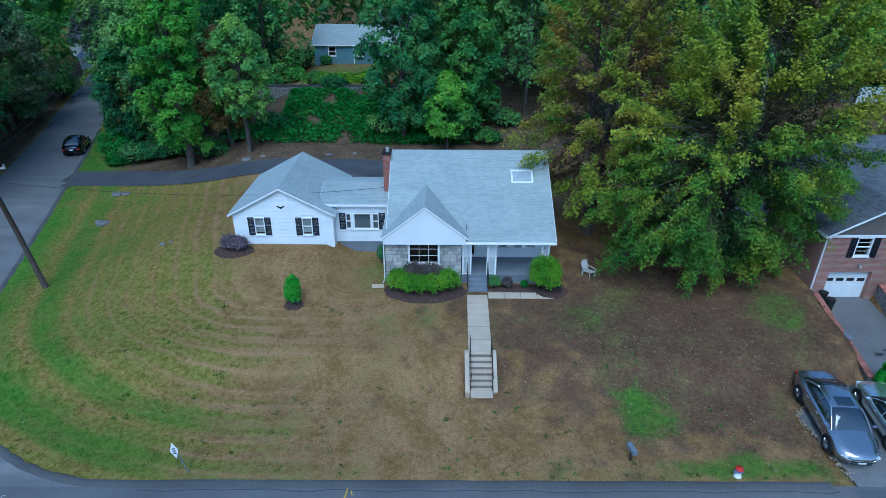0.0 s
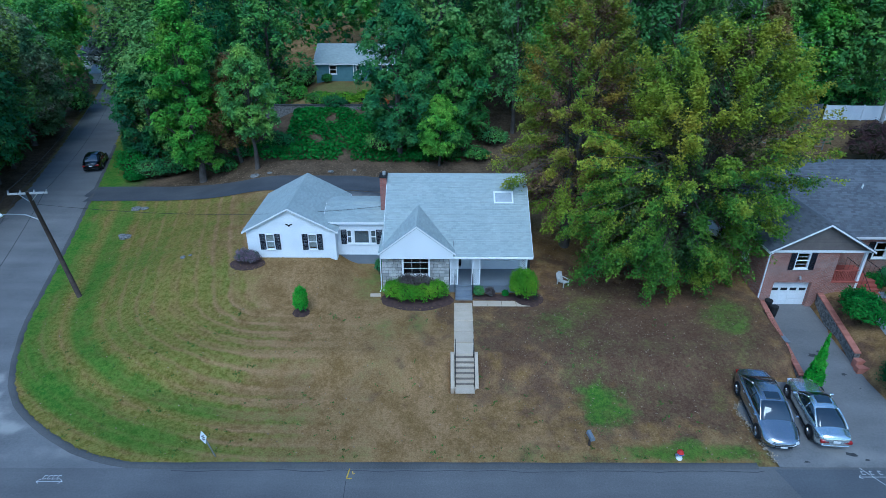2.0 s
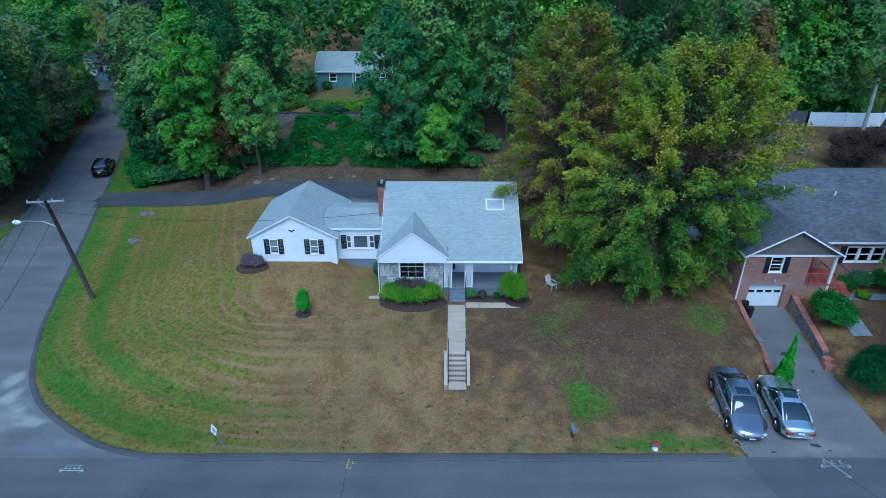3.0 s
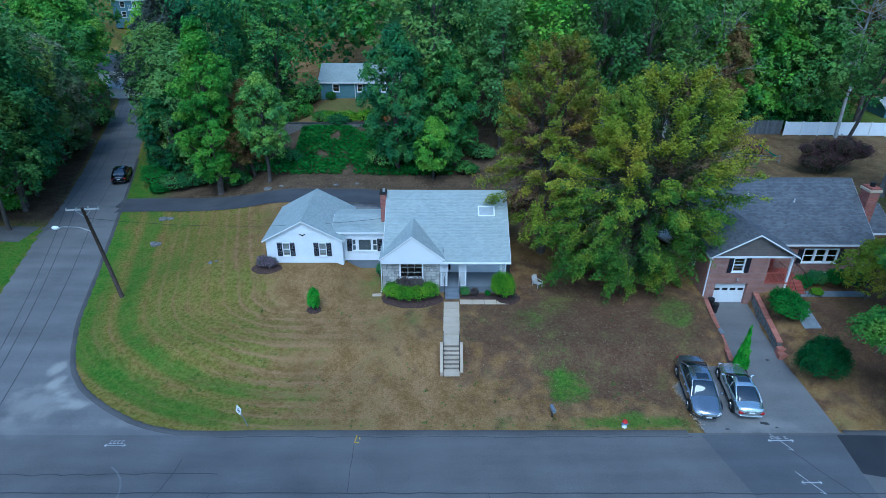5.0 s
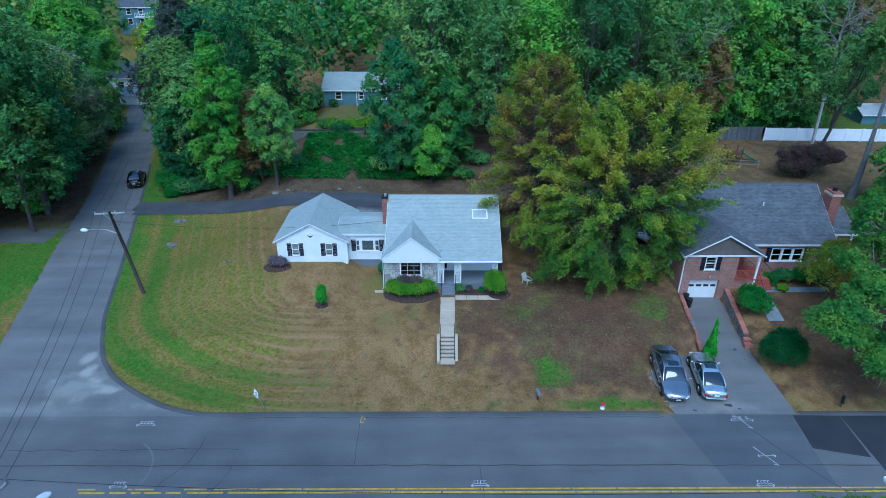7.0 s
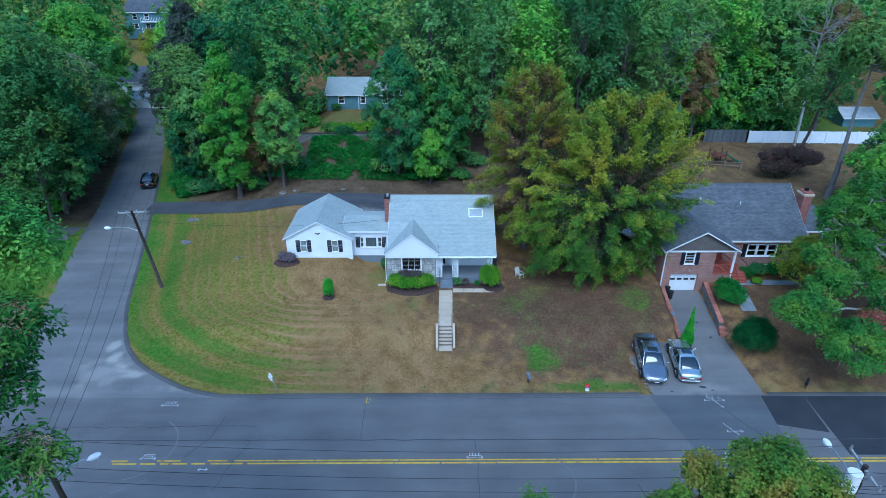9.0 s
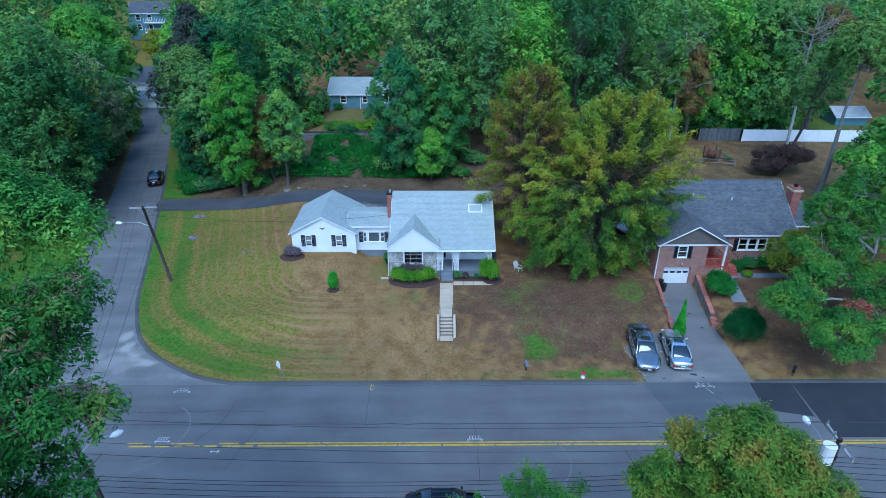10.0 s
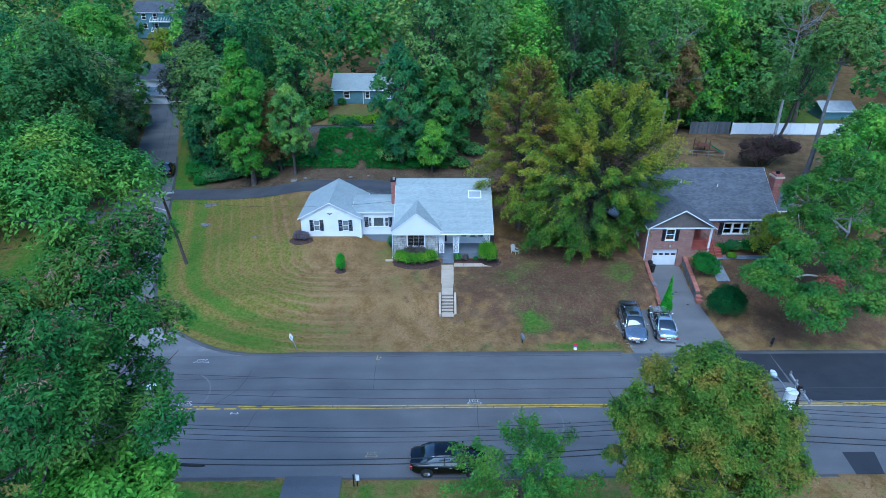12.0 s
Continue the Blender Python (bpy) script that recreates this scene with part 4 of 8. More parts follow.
def gable_roof(parent, axis, a0, a1, mid, half, eave, ridge, material, seed, trim=True, skip=None, cut=None, sides=(-1, 1)):
    """Two shingled slopes with their deck, white rakes, eaves boards and a ridge cap. axis: the way that the ridge runs."""
    def w(u, v, z):
        return (u, v, z) if axis == 'x' else (v, u, z)
    length = math.hypot(half, ridge - eave)
    for s in sides:
        e0, e1, r1, r0 = w(a0, mid + s * half, eave), w(a1, mid + s * half, eave), w(a1, mid, ridge), w(a0, mid, ridge)
        roof = part("roof_slope", slab(bmesh.new(), [e0, e1, r1, r0], 0.14), material, parent)
        poly = [(0, 0), (a1 - a0, 0), (a1 - a0, length), (0, length)]
        if cut and s in cut:
            poly = cut[s]
        up = Vector(r0) - Vector(e0)
        shingles(e0, Vector(e1) - Vector(e0), up, poly, material, roof, seed + s)
        if trim:
            bm = bmesh.new()
            p, q = (mid + s * half, mid + s * half + s * 0.025)
            box(bm, *(sorted((a0, a1)) + sorted((p, q)) if axis == 'x' else sorted((p, q)) + sorted((a0, a1))), eave - 0.17, eave - 0.012)
            part("eaves_board", bm, M["trim"], parent)
            for g in (a0, a1):
                t = 0.03 if g == a1 else -0.03
                bm = bmesh.new()
                lo, hi = 0.125, 0.012
                pts = [w(g, mid + s * half, eave - hi), w(g, mid, ridge - hi), w(g, mid, ridge - lo), w(g, mid + s * half, eave - lo)]
                pt2 = [w(g + t, mid + s * half, eave - hi), w(g + t, mid, ridge - hi), w(g + t, mid, ridge - lo), w(g + t, mid + s * half, eave - lo)]
                va, vb = [bm.verts.new(x) for x in pts], [bm.verts.new(x) for x in pt2]
                bm.faces.new(va), bm.faces.new(vb[::-1])
                for i in range(4):
                    bm.faces.new((va[i], vb[i], vb[(i + 1) % 4], va[(i + 1) % 4]))
                bmesh.ops.recalc_face_normals(bm, faces=bm.faces)
                part("rake_board", bm, M["trim"], parent)
    bm = bmesh.new()
    n = max(2, int((a1 - a0) / 0.3))
    g = (ridge - eave) / half
    rows = []
    for i in range(n):
        u0, u1 = a0 + (a1 - a0) * i / n, a0 + (a1 - a0) * (i + 1) / n
        for u, h in ((u0, 0.034), (u1, 0.018)):
            rows.append([bm.verts.new(w(u, mid + s * 0.14, ridge + h - abs(s) * 0.14 * g)) for s in (-1, 0, 1)])
    for p, q in zip(rows, rows[1:]):
        for k in (0, 1):
            bm.faces.new((p[k], p[k + 1], q[k + 1], q[k]))
    part("ridge_cap", bm, material, parent)


def wall(name, parent, material, axis, at, thick, u0, u1, z0, z1, holes=(), label=""):
    """An upright wall with openings cut through it. axis: the way it runs; holes: (u0, u1, z0, z1)."""
    us = sorted({u0, u1, *[h[0] for h in holes], *[h[1] for h in holes]})
    bm = bmesh.new()
    for a, b in zip(us, us[1:]):
        m = (a + b) / 2
        zs = [z0]
        for h in sorted(holes, key=lambda q: q[2]):
            if h[0] < m < h[1]:
                zs += [h[2], h[3]]
        zs.append(z1)
        for p, q in zip(zs[::2], zs[1::2]):
            if q - p > 0.01:
                v = (a, b, at, at + thick) if axis == 'x' else (at, at + thick, a, b)
                box(bm, *v, p, q)
    bmesh.ops.remove_doubles(bm, verts=bm.verts, dist=0.0005)
    return part(name, bm, material, parent, label)


def clapboards(parent, axis, at, out, u0, u1, z0, z1, material, holes=(), gable=None, exposure=0.2):
    """Lapped boards, each a piece of its own, cut round the openings and under the rake."""
    z = z0
    while z < z1 - 0.03:
        top = min(z + exposure, z1)
        lo, hi = u0, u1
        if gable:
            c, half, eave, ridge = gable
            if top > eave:
                k = half * (1 - (top - eave) / (ridge - eave))
                lo, hi = max(u0, c - k), min(u1, c + k)
        spans = [(lo, hi)] if hi - lo > 0.1 else []
        for h in holes:
            if h[2] < top - 0.02 and h[3] > z + 0.02:
                spans = [s for a, b in spans for s in ((a, min(b, h[0])), (max(a, h[1]), b)) if s[1] - s[0] > 0.03]
        for a, b in spans:
            y_b, y_t = at + out * 0.045, at + out * 0.006
            pts = [(a, y_b, z), (b, y_b, z), (b, y_t, top), (a, y_t, top), (a, at, z), (b, at, z), (b, at, top), (a, at, top)]
            if axis == 'y':
                pts = [(q[1], q[0], q[2]) for q in pts]
            put("board", pts, [(0, 1, 2, 3), (4, 5, 1, 0), (5, 6, 2, 1), (7, 4, 0, 3), (3, 2, 6, 7)], material, parent)
        z += exposure


def window(parent, axis, at, out, u0, u1, z0, z1, cols=2, rows=2, frame_w=0.07, sash=True, blind=False, sill=True, depth=0.1, backing=None):
    """A white window: frame, glazing bars, panes, sill, a blind where there is one, and a tinted sheet added behind the
    panes where asked. out: the way it faces, +1 or -1 across its axis.
    """
    def bx(name, a, b, d0, d1, p, q, m, par, bev=0.004):
        y0, y1 = sorted((at + out * d0, at + out * d1))
        v = (a, b, y0, y1) if axis == 'x' else (y0, y1, a, b)
        return boxed(name, *v, p, q, m, par, "", bev)
    bm = bmesh.new()
    y0, y1 = sorted((at - out * depth, at + out * 0.05))
    for a, b, p, q in ((u0, u0 + frame_w, z0, z1), (u1 - frame_w, u1, z0, z1), (u0 + frame_w, u1 - frame_w, z1 - frame_w, z1), (u0 + frame_w, u1 - frame_w, z0, z0 + frame_w)):
        box(bm, *((a, b, y0, y1) if axis == 'x' else (y0, y1, a, b)), p, q, 0.005)
    win = part("window", bm, M["trim"], parent, "white framed window")
    a0, a1, p0, p1 = u0 + frame_w, u1 - frame_w, z0 + frame_w, z1 - frame_w
    if sash:
        bx("meeting_rail", a0, a1, -0.03, 0.02, (p0 + p1) / 2 - 0.03, (p0 + p1) / 2 + 0.03, M["trim"], win)
    for i in range(1, cols):
        u = a0 + (a1 - a0) * i / cols
        bx("glazing_bar", u - 0.011, u + 0.011, -0.025, 0.004, p0, p1, M["trim"], win)
    for j in range(1, rows):
        z = p0 + (p1 - p0) * j / rows
        if sash and abs(z - (p0 + p1) / 2) < 0.05:
            continue
        bx("glazing_bar", a0, a1, -0.022, 0.002, z - 0.011, z + 0.011, M["trim"], win)
    g = bx("pane", a0, a1, -0.032, -0.026, p0, p1, M["pane"], win, 0)
    g.visible_shadow = False
    if blind:
        bx("blind", a0, a1, -0.085, -0.07, p0 + (p1 - p0) * 0.1, p1, M["blind"], win)
    # added sheet that tints the panes from behind
    if backing:
        bx("curtain", a0, a1, -0.085, -0.07, p0, p1, backing, win)
    if sill:
        bx("sill", u0 - 0.05, u1 + 0.05, 0.0, 0.09, z0 - 0.05, z0 + 0.005, M["trim"], win)
    return win


def shutter(parent, axis, at, out, u0, u1, z0, z1):
    """A black louvred shutter."""
    def dim(a, b, d0, d1):
        y0, y1 = sorted((at + out * d0, at + out * d1))
        return (a, b, y0, y1) if axis == 'x' else (y0, y1, a, b)
    bm = bmesh.new()
    for a, b, p, q in ((u0, u0 + 0.05, z0, z1), (u1 - 0.05, u1, z0, z1), (u0 + 0.05, u1 - 0.05, z0, z0 + 0.06), (u0 + 0.05, u1 - 0.05, z1 - 0.06, z1), (u0 + 0.05, u1 - 0.05, (z0 + z1) / 2 - 0.03, (z0 + z1) / 2 + 0.03)):
        box(bm, *dim(a, b, 0.03, 0.065), p, q)
    z = z0 + 0.08
    while z < z1 - 0.1:
        box(bm, *dim(u0 + 0.05, u1 - 0.05, 0.03, 0.052), z, z + 0.028)
        z += 0.045
    return part("shutter", bm, M["shutter"], parent, "black louvred shutter")


# ---------------------------------------------------------------- the white house
house = empty("house", "white clapboard house with pale grey shingle roof and stone front", "house")
RX0, RX1, EAVE, RIDGE, RY, RHALF = -4.2, 5.43, 2.64, 6.2, 5.35, 5.65
slope_len = math.hypot(RHALF, RIDGE - EAVE)
gable_roof(house, 'x', RX0, RX1, RY, RHALF, EAVE, RIDGE, M["shingle"], 3)
# cross gable over the stone front
gable_roof(house, 'y', -0.36, 3.1, -2.0, 2.46, 2.86, 4.78, M["shingle"], 8)
front_win = (-3.0, -1.16, 1.05, 2.57)
stone_wall = wall("wall", house, M["mortar"], 'x', 0.0, 0.25, -4.3, 0.08, -0.6, 2.57, [front_win], "pale grey cut stone wall")
rng = random.Random(4)
z = -0.35
while z < 2.5:
    h = min(rng.choice((0.17, 0.19, 0.22, 0.25)), 2.57 - z)
    x = -4.3
    while x < 0.06:
        wdt = rng.uniform(0.24, 0.5)
        e = min(x + wdt, 0.08)
        if 0.08 - e < 0.18:
            e = 0.08
        for a, b in ((x, min(e, front_win[0])), (max(x, front_win[1]), e)) if z + h > front_win[2] + 0.02 else ((x, e),):
            if b - a > 0.06:
                boxed("stone", a + 0.012, b - 0.012, -0.012 - rng.uniform(0, 0.02), 0.02, z + 0.011, z + h - 0.011, M["stone"], stone_wall, "", 0.008)
        x = e
    z += h
window(house, 'x', -0.02, -1, *front_win, cols=3, rows=3, frame_w=0.12, sash=False)
prism("gable_panel", [(-4.32, 2.46), (0.3, 2.46), (0.3, 2.82), (-2.0, 4.62), (-4.32, 2.82)], -0.335, 0.2, M["white"], house, "smooth white gable panel")
wall("wall", house, M["white"], 'y', -4.1, 0.2, 0.25, 10.6, -0.6, 2.75)
prism("gable_wall", [(0.25, 2.75), (10.6, 2.75), (5.35, 6.0)], 0, 0.2, M["white"], house).matrix_basis = Matrix(((0, 1, 0, -4.1), (1, 0, 0, 0), (0, 0, 1, 0), (0, 0, 0, 1)))
wall("wall", house, M["white"], 'y', 4.9, 0.2, 2.2, 10.6, -0.6, 2.75)
prism("gable_wall", [(0.25, 2.75), (10.6, 2.75), (5.35, 6.0)], 0, 0.2, M["white"], house).matrix_basis = Matrix(((0, 1, 0, 4.9), (1, 0, 0, 0), (0, 0, 1, 0), (0, 0, 0, 1)))
wall("wall", house, M["white"], 'x', 10.4, 0.2, -4.1, 5.1, -0.6, 2.75)
wall("wall", house, M["white"], 'y', -0.1, 0.18, 0.25, 2.2, 0.3, 2.57)
porch_holes = [(2.4, 3.0, 1.05, 2.0), (3.32, 3.92, 1.05, 2.0), (4.1, 4.7, 1.05, 2.0), (0.72, 1.0, 0.5, 2.3), (1.06, 1.96, 0.38, 2.38)]
wall("wall", house, M["white"], 'x', 2.2, 0.2, -0.1, 5.1, 0.3, 2.57, porch_holes, "white porch back wall")
for h in porch_holes[:4]:
    window(house, 'x', 2.2, -1, *h, cols=1, rows=2 if h[0] > 2 else 1, frame_w=0.05, sash=h[0] > 2, sill=h[0] > 2)
door = boxed("front_door", 1.06, 1.96, 2.22, 2.27, 0.38, 2.38, M["white"], house, "white panelled front door", 0.01)
for a, b in ((1.16, 1.46), (1.56, 1.86)):
    for p, q in ((0.5, 1.2), (1.35, 2.2)):
        boxed("door_panel", a, b, 2.205, 2.225, p, q, M["trim"], door, "", 0.008)
boxed("porch_ceiling", 0.05, 5.1, 0.02, 2.2, 2.5, 2.57, M["white"], house)
boxed("porch_floor", 0.09, 5.12, -0.02, 2.2, 0.27, 0.37, M["greyblue"], house, "grey-blue painted porch floor")
boxed("porch_foundation", 0.1, 5.1, 0.0, 2.2, -0.7, 0.268, M["greyblue"], house, "grey-blue painted porch base")
boxed("porch_beam", 0.08, 5.3, -0.1, 0.1, 2.4, 2.62, M["trim"], house)
for a, b in ((0.14, 0.68), (1.55, 2.12), (4.66, 5.14)):
    col = empty("lattice_column", "", "")
    del_keys = [k for k in col.keys()]
    for k in del_keys:
        del col[k]
    col.parent = house
    for p in (a, b - 0.09):
        boxed("post", p, p + 0.09, -0.05, 0.05, 0.37, 2.4, M["trim"], col)
    for p, q in ((0.4, 0.46), (2.3, 2.4)):
        boxed("rail", a + 0.09, b - 0.09, -0.03, 0.03, p, q, M["trim"], col)
    bm = bmesh.new()
    w0, w1, pitch = a + 0.09, b - 0.09, 0.15
    for sgn in (1, -1):
        k = 0.46 - (w1 - w0)
        while k < 2.3:
            # a diagonal lath from one post towards the other, cut at the rails
            t0, t1 = max(0.0, 0.46 - k), min(w1 - w0, 2.3 - k)
            if t1 - t0 > 0.03:
                xs = (w0 + t0, w0 + t1) if sgn > 0 else (w1 - t0, w1 - t1)
                dx = 0.0125
                pts = [(xs[0] - dx, k + t0 + dx), (xs[1] - dx, k + t1 + dx), (xs[1] + dx, k + t1 - dx), (xs[0] + dx, k + t0 - dx)]
                if sgn < 0:
                    pts = [(xs[0] + dx, k + t0 + dx), (xs[1] + dx, k + t1 + dx), (xs[1] - dx, k + t1 - dx), (xs[0] - dx, k + t0 - dx)]
                y0 = -0.012 if sgn > 0 else 0.0
                va = [bm.verts.new((x, y0, z)) for x, z in pts]
                vb = [bm.verts.new((x, y0 + 0.011, z)) for x, z in pts]
                bm.faces.new(va), bm.faces.new(vb[::-1])
                for i in range(4):
                    bm.faces.new((va[i], vb[i], vb[(i + 1) % 4], va[(i + 1) % 4]))
            k += pitch
    bmesh.ops.recalc_face_normals(bm, faces=bm.faces)
    part("lattice", bm, M["lattice"], col, "white diagonal lattice")
# floors added, coloured dark so that the rooms look dim through the panes
for x0, x1, y0, y1, z in ((-4.1, 5.0, 0.26, 10.3, 0.36), (-7.6, -4.2, 3.66, 7.3, 0.9), (-13.5, -7.9, 2.86, 9.0, 0.9)):
    boxed("floor_inside", x0, x1, y0 if x0 < -4.2 else 2.42, y1, z - 0.1, z, M["darkfloor"], house)
boxed("floor_inside", -4.0, -0.15, 0.3, 2.4, 0.26, 0.36, M["darkfloor"], house)
# porch steps and rails
for i in range(3):
    boxed("porch_step", 0.5, 1.6, -0.35 - 0.3 * i, -0.02 - 0.3 * i if i else -0.03, -0.6, 0.22 - 0.16 * i, M["greyblue"], house, "grey-blue painted step", 0.012)
for x in (0.46, 1.62):
    bm = bmesh.new()
    tube(bm, [(x, -0.08, 0.36), (x, -0.08, 1.2)], 0.018, 6)
    tube(bm, [(x, -0.9, -0.22), (x, -0.9, 0.7)], 0.018, 6)
    tube(bm, [(x, -0.02, 1.22), (x, -0.98, 0.68), (x, -1.06, 0.6)], 0.02, 6)
    for k in range(1, 6):
        tube(bm, [(x, -0.08 - 0.135 * k, 0.3 - 0.09 * k), (x, -0.08 - 0.135 * k, 1.19 - 0.09 * k)], 0.008, 5)
    part("handrail", bm, M["iron"], house, "black wrought iron handrail")
# skylight
nrm = Vector((0, -(RIDGE - EAVE), RHALF)).normalized()
g = (RIDGE - EAVE) / RHALF


def on_roof(x, y, lift=0.0):
    return Vector((x, y, EAVE + g * (y + 0.3))) + nrm * lift


bm = bmesh.new()
x0, x1, y0, y1, fw = 3.1, 4.42, 3.15, 4.0, 0.1
for a, b, c, d in ((x0, x1, y0, y0 + fw), (x0, x1, y1 - fw, y1), (x0, x0 + fw, y0 + fw, y1 - fw), (x1 - fw, x1, y0 + fw, y1 - fw)):
    slab(bm, [on_roof(a, c, 0.12), on_roof(b, c, 0.12), on_roof(b, d, 0.12), on_roof(a, d, 0.12)], 0.14)
skyl = part("skylight", bm, M["trim"], house, "white framed roof skylight")
part("pane", slab(bmesh.new(), [on_roof(x0 + fw, y0 + fw, 0.07), on_roof(x1 - fw, y0 + fw, 0.07), on_roof(x1 - fw, y1 - fw, 0.07), on_roof(x0 + fw, y1 - fw, 0.07)], 0.03), mat("skylight_dome", (0.35, 0.37, 0.38), (0.45, 0.47, 0.48), 2, 0.15, spec=0.5), skyl, "milky skylight pane")
# chimney
chim = boxed("chimney", -4.68, -4.22, 4.5, 5.3, 0.5, 6.15, M["chimbrick"], house, "red brick chimney with dark cap", 0.01)
boxed("chimney_cap", -4.73, -4.17, 4.45, 5.35, 6.15, 6.25, M["rubber"], chim, "dark stained mortar cap")
part("flue", tube(bmesh.new(), [(-4.4, 4.9, 6.2), (-4.4, 4.9, 6.5)], 0.11, 10), M["greywood"], chim)
# downspout and gutter elbow
bm = bmesh.new()
tube(bm, [(-4.37, -0.1, 2.62), (-4.37, -0.06, 2.3), (-4.37, -0.06, 0.1), (-4.45, -0.3, -0.02)], 0.035, 7)
part("downspout", bm, M["trim"], house, "white downspout")
bm = bmesh.new()
box(bm, 0.4, 5.43, -0.44, -0.32, 2.5, 2.6, 0.02)
part("gutter", bm, M["trim"], house, "white eaves gutter")
part("vent_pipe", tube(bmesh.new(), [(0.35, 0.35, 2.9), (0.35, 0.35, 3.45)], 0.035, 7), M["metal"], house)

# connecting wing
CY = 3.45
cw = [(-7.02, -6.68, 1.68, 2.74), (-6.53, -5.45, 1.68, 2.74), (-5.37, -4.98, 1.68, 2.74)]
wing = wall("wall", house, M["white"], 'x', CY, 0.2, -7.7, -4.1, 0.82, 3.4, cw, "white clapboard wall")
clapboards(wing, 'x', CY, -1, -7.68, -4.32, 0.82, 3.3, M["white"], cw)
boxed("foundation", -7.7, -4.1, CY + 0.02, CY + 0.25, -0.3, 0.82, M["greyblue"], house, "dark grey foundation")
for i, h in enumerate(cw):
    window(house, 'x', CY - 0.03, -1, *h, cols=1, rows=2 if i != 1 else 1, frame_w=0.05, sash=i != 1, backing=M["curtain"])
shutter(house, 'x', CY, -1, -7.42, -7.03, 1.66, 2.76)
shutter(house, 'x', CY, -1, -4.97, -4.58, 1.66, 2.76)
gable_roof(house, 'x', -8.6, -4.15, 5.55, 2.35, 3.44, 4.02, M["shingle"], 17)
wall("wall", house, M["white"], 'x', 7.4, 0.2, -7.7, -4.1, 0.0, 3.4)

# garage wing
GX0, GX1, GY, GZ = -13.72, -7.67, 2.65, 0.8
gw = [(-12.46, -11.84, 1.62, 2.78), (-9.56, -8.94, 1.62, 2.78)]
gar = wall("wall", house, M["white"], 'x', GY, 0.2, GX0, GX1, GZ - 0.02, 3.0, gw, "white clapboard wall")
gg = (-10.72, 3.05, 3.0, 4.62)
clapboards(gar, 'x', GY, -1, GX0, GX1, GZ, 4.6, M["white"], gw, gg, 0.24)
prism("gable_wall", [(GX0, 3.0), (GX1, 3.0), (-10.72, 4.6)], GY, GY + 0.2, M["white"], house)
side = wall("wall", house, M["white"], 'y', GX0, 0.2, GY + 0.2, 9.3, GZ - 0.5, 3.0)
clapboards(side, 'y', GX0, -1, GY, 9.3, GZ - 0.4, 3.0, M["white"], (), None, 0.24)
wall("wall", house, M["white"], 'y', GX1 - 0.2, 0.2, GY + 0.2, 9.3, GZ - 0.5, 3.0)
wall("wall", house, M["white"], 'x', 9.1, 0.2, GX0, GX1, GZ - 0.5, 3.0)
prism("gable_wall", [(GX0, 3.0), (GX1, 3.0), (-10.72, 4.6)], 9.1, 9.3, M["white"], house)
boxed("foundation", GX0 + 0.03, GX1 - 0.03, GY + 0.03, 9.2, -0.6, GZ - 0.02, M["greyblue"], house, "dark grey foundation")
gable_roof(house, 'y', GY - 0.22, 9.45, -10.72, 3.24, 3.02, 4.74, M["shingle"], 29)
for h in gw:
    window(house, 'x', GY - 0.03, -1, *h, cols=1, rows=2, frame_w=0.05, blind=True)
for a, b in ((-12.85, -12.47), (-11.83, -11.46), (-9.95, -9.57), (-8.93, -8.56)):
    shutter(house, 'x', GY, -1, a, b, 1.6, 2.79)
# spread-winged ornament in the gable
bm = bmesh.new()
for s in (-1, 1):
    pts = [(0, 0.02), (s * 0.1, 0.07), (s * 0.26, 0.1), (s * 0.2, 0.03), (s * 0.12, -0.01), (s * 0.05, -0.07), (0, -0.12)]
    va = [bm.verts.new((-10.75 + x, GY - 0.06, 3.45 + z)) for x, z in pts]
    vb = [bm.verts.new((-10.75 + x * 0.95, GY - 0.03, 3.45 + z)) for x, z in pts]
    bm.faces.new(va), bm.faces.new(vb[::-1])
    for i in range(len(pts)):
        j = (i + 1) % len(pts)
        bm.faces.new((va[i], vb[i], vb[j], va[j]))
bmesh.ops.recalc_face_normals(bm, faces=bm.faces)
part("gable_ornament", bm, M["iron"], house, "dark bird-shaped metal ornament")

# ---------------------------------------------------------------- the brick house
nb = empty("brick_house", "red brick house with dark grey shingle roof and front garage", "house")
NY, NX0, NX1 = -0.9, 20.1, 26.35
gd = (20.95, 23.4, -0.7, 1.15)
nw = (21.88, 22.78, 2.16, 3.34)
wall("wall", nb, M["brick"], 'x', NY, 0.3, NX0, 24.6, -1.0, 3.45, [gd, nw], "red brick front wall")
wall("wall", nb, M["brick"], 'x', NY, 0.3, 24.6, NX1, -1.0, 1.16, (), "red brick porch base")
left_holes = [(1.2, 1.9, 1.6, 2.7), (5.0, 5.8, 1.6, 2.7)]
wall("wall", nb, M["brick"], 'y', NX0, 0.3, NY + 0.3, 10.8, -1.0, 3.45, left_holes, "red brick side wall")
for h in left_holes:
    window(nb, 'y', NX0, -1, *h, cols=1, rows=2)
window(nb, 'x', NY, -1, *nw, cols=1, rows=4)
shutter(nb, 'x', NY - 0.02, -1, 21.52, 21.86, 2.12, 3.36)
shutter(nb, 'x', NY - 0.02, -1, 22.8, 23.14, 2.12, 3.36)
wall("wall", nb, M["brick"], 'y', 24.45, 0.3, NY + 0.3, 1.5, 1.2, 3.45)
wall("wall", nb, M["redfloor"], 'x', 1.35, 0.15, 24.75, NX1, 1.2, 3.45, (), "red porch back wall")
boxed("porch_floor", 24.6, NX1 + 0.03, NY - 0.05, 1.5, 1.16, 1.26, M["redfloor"], nb, "red painted porch floor")
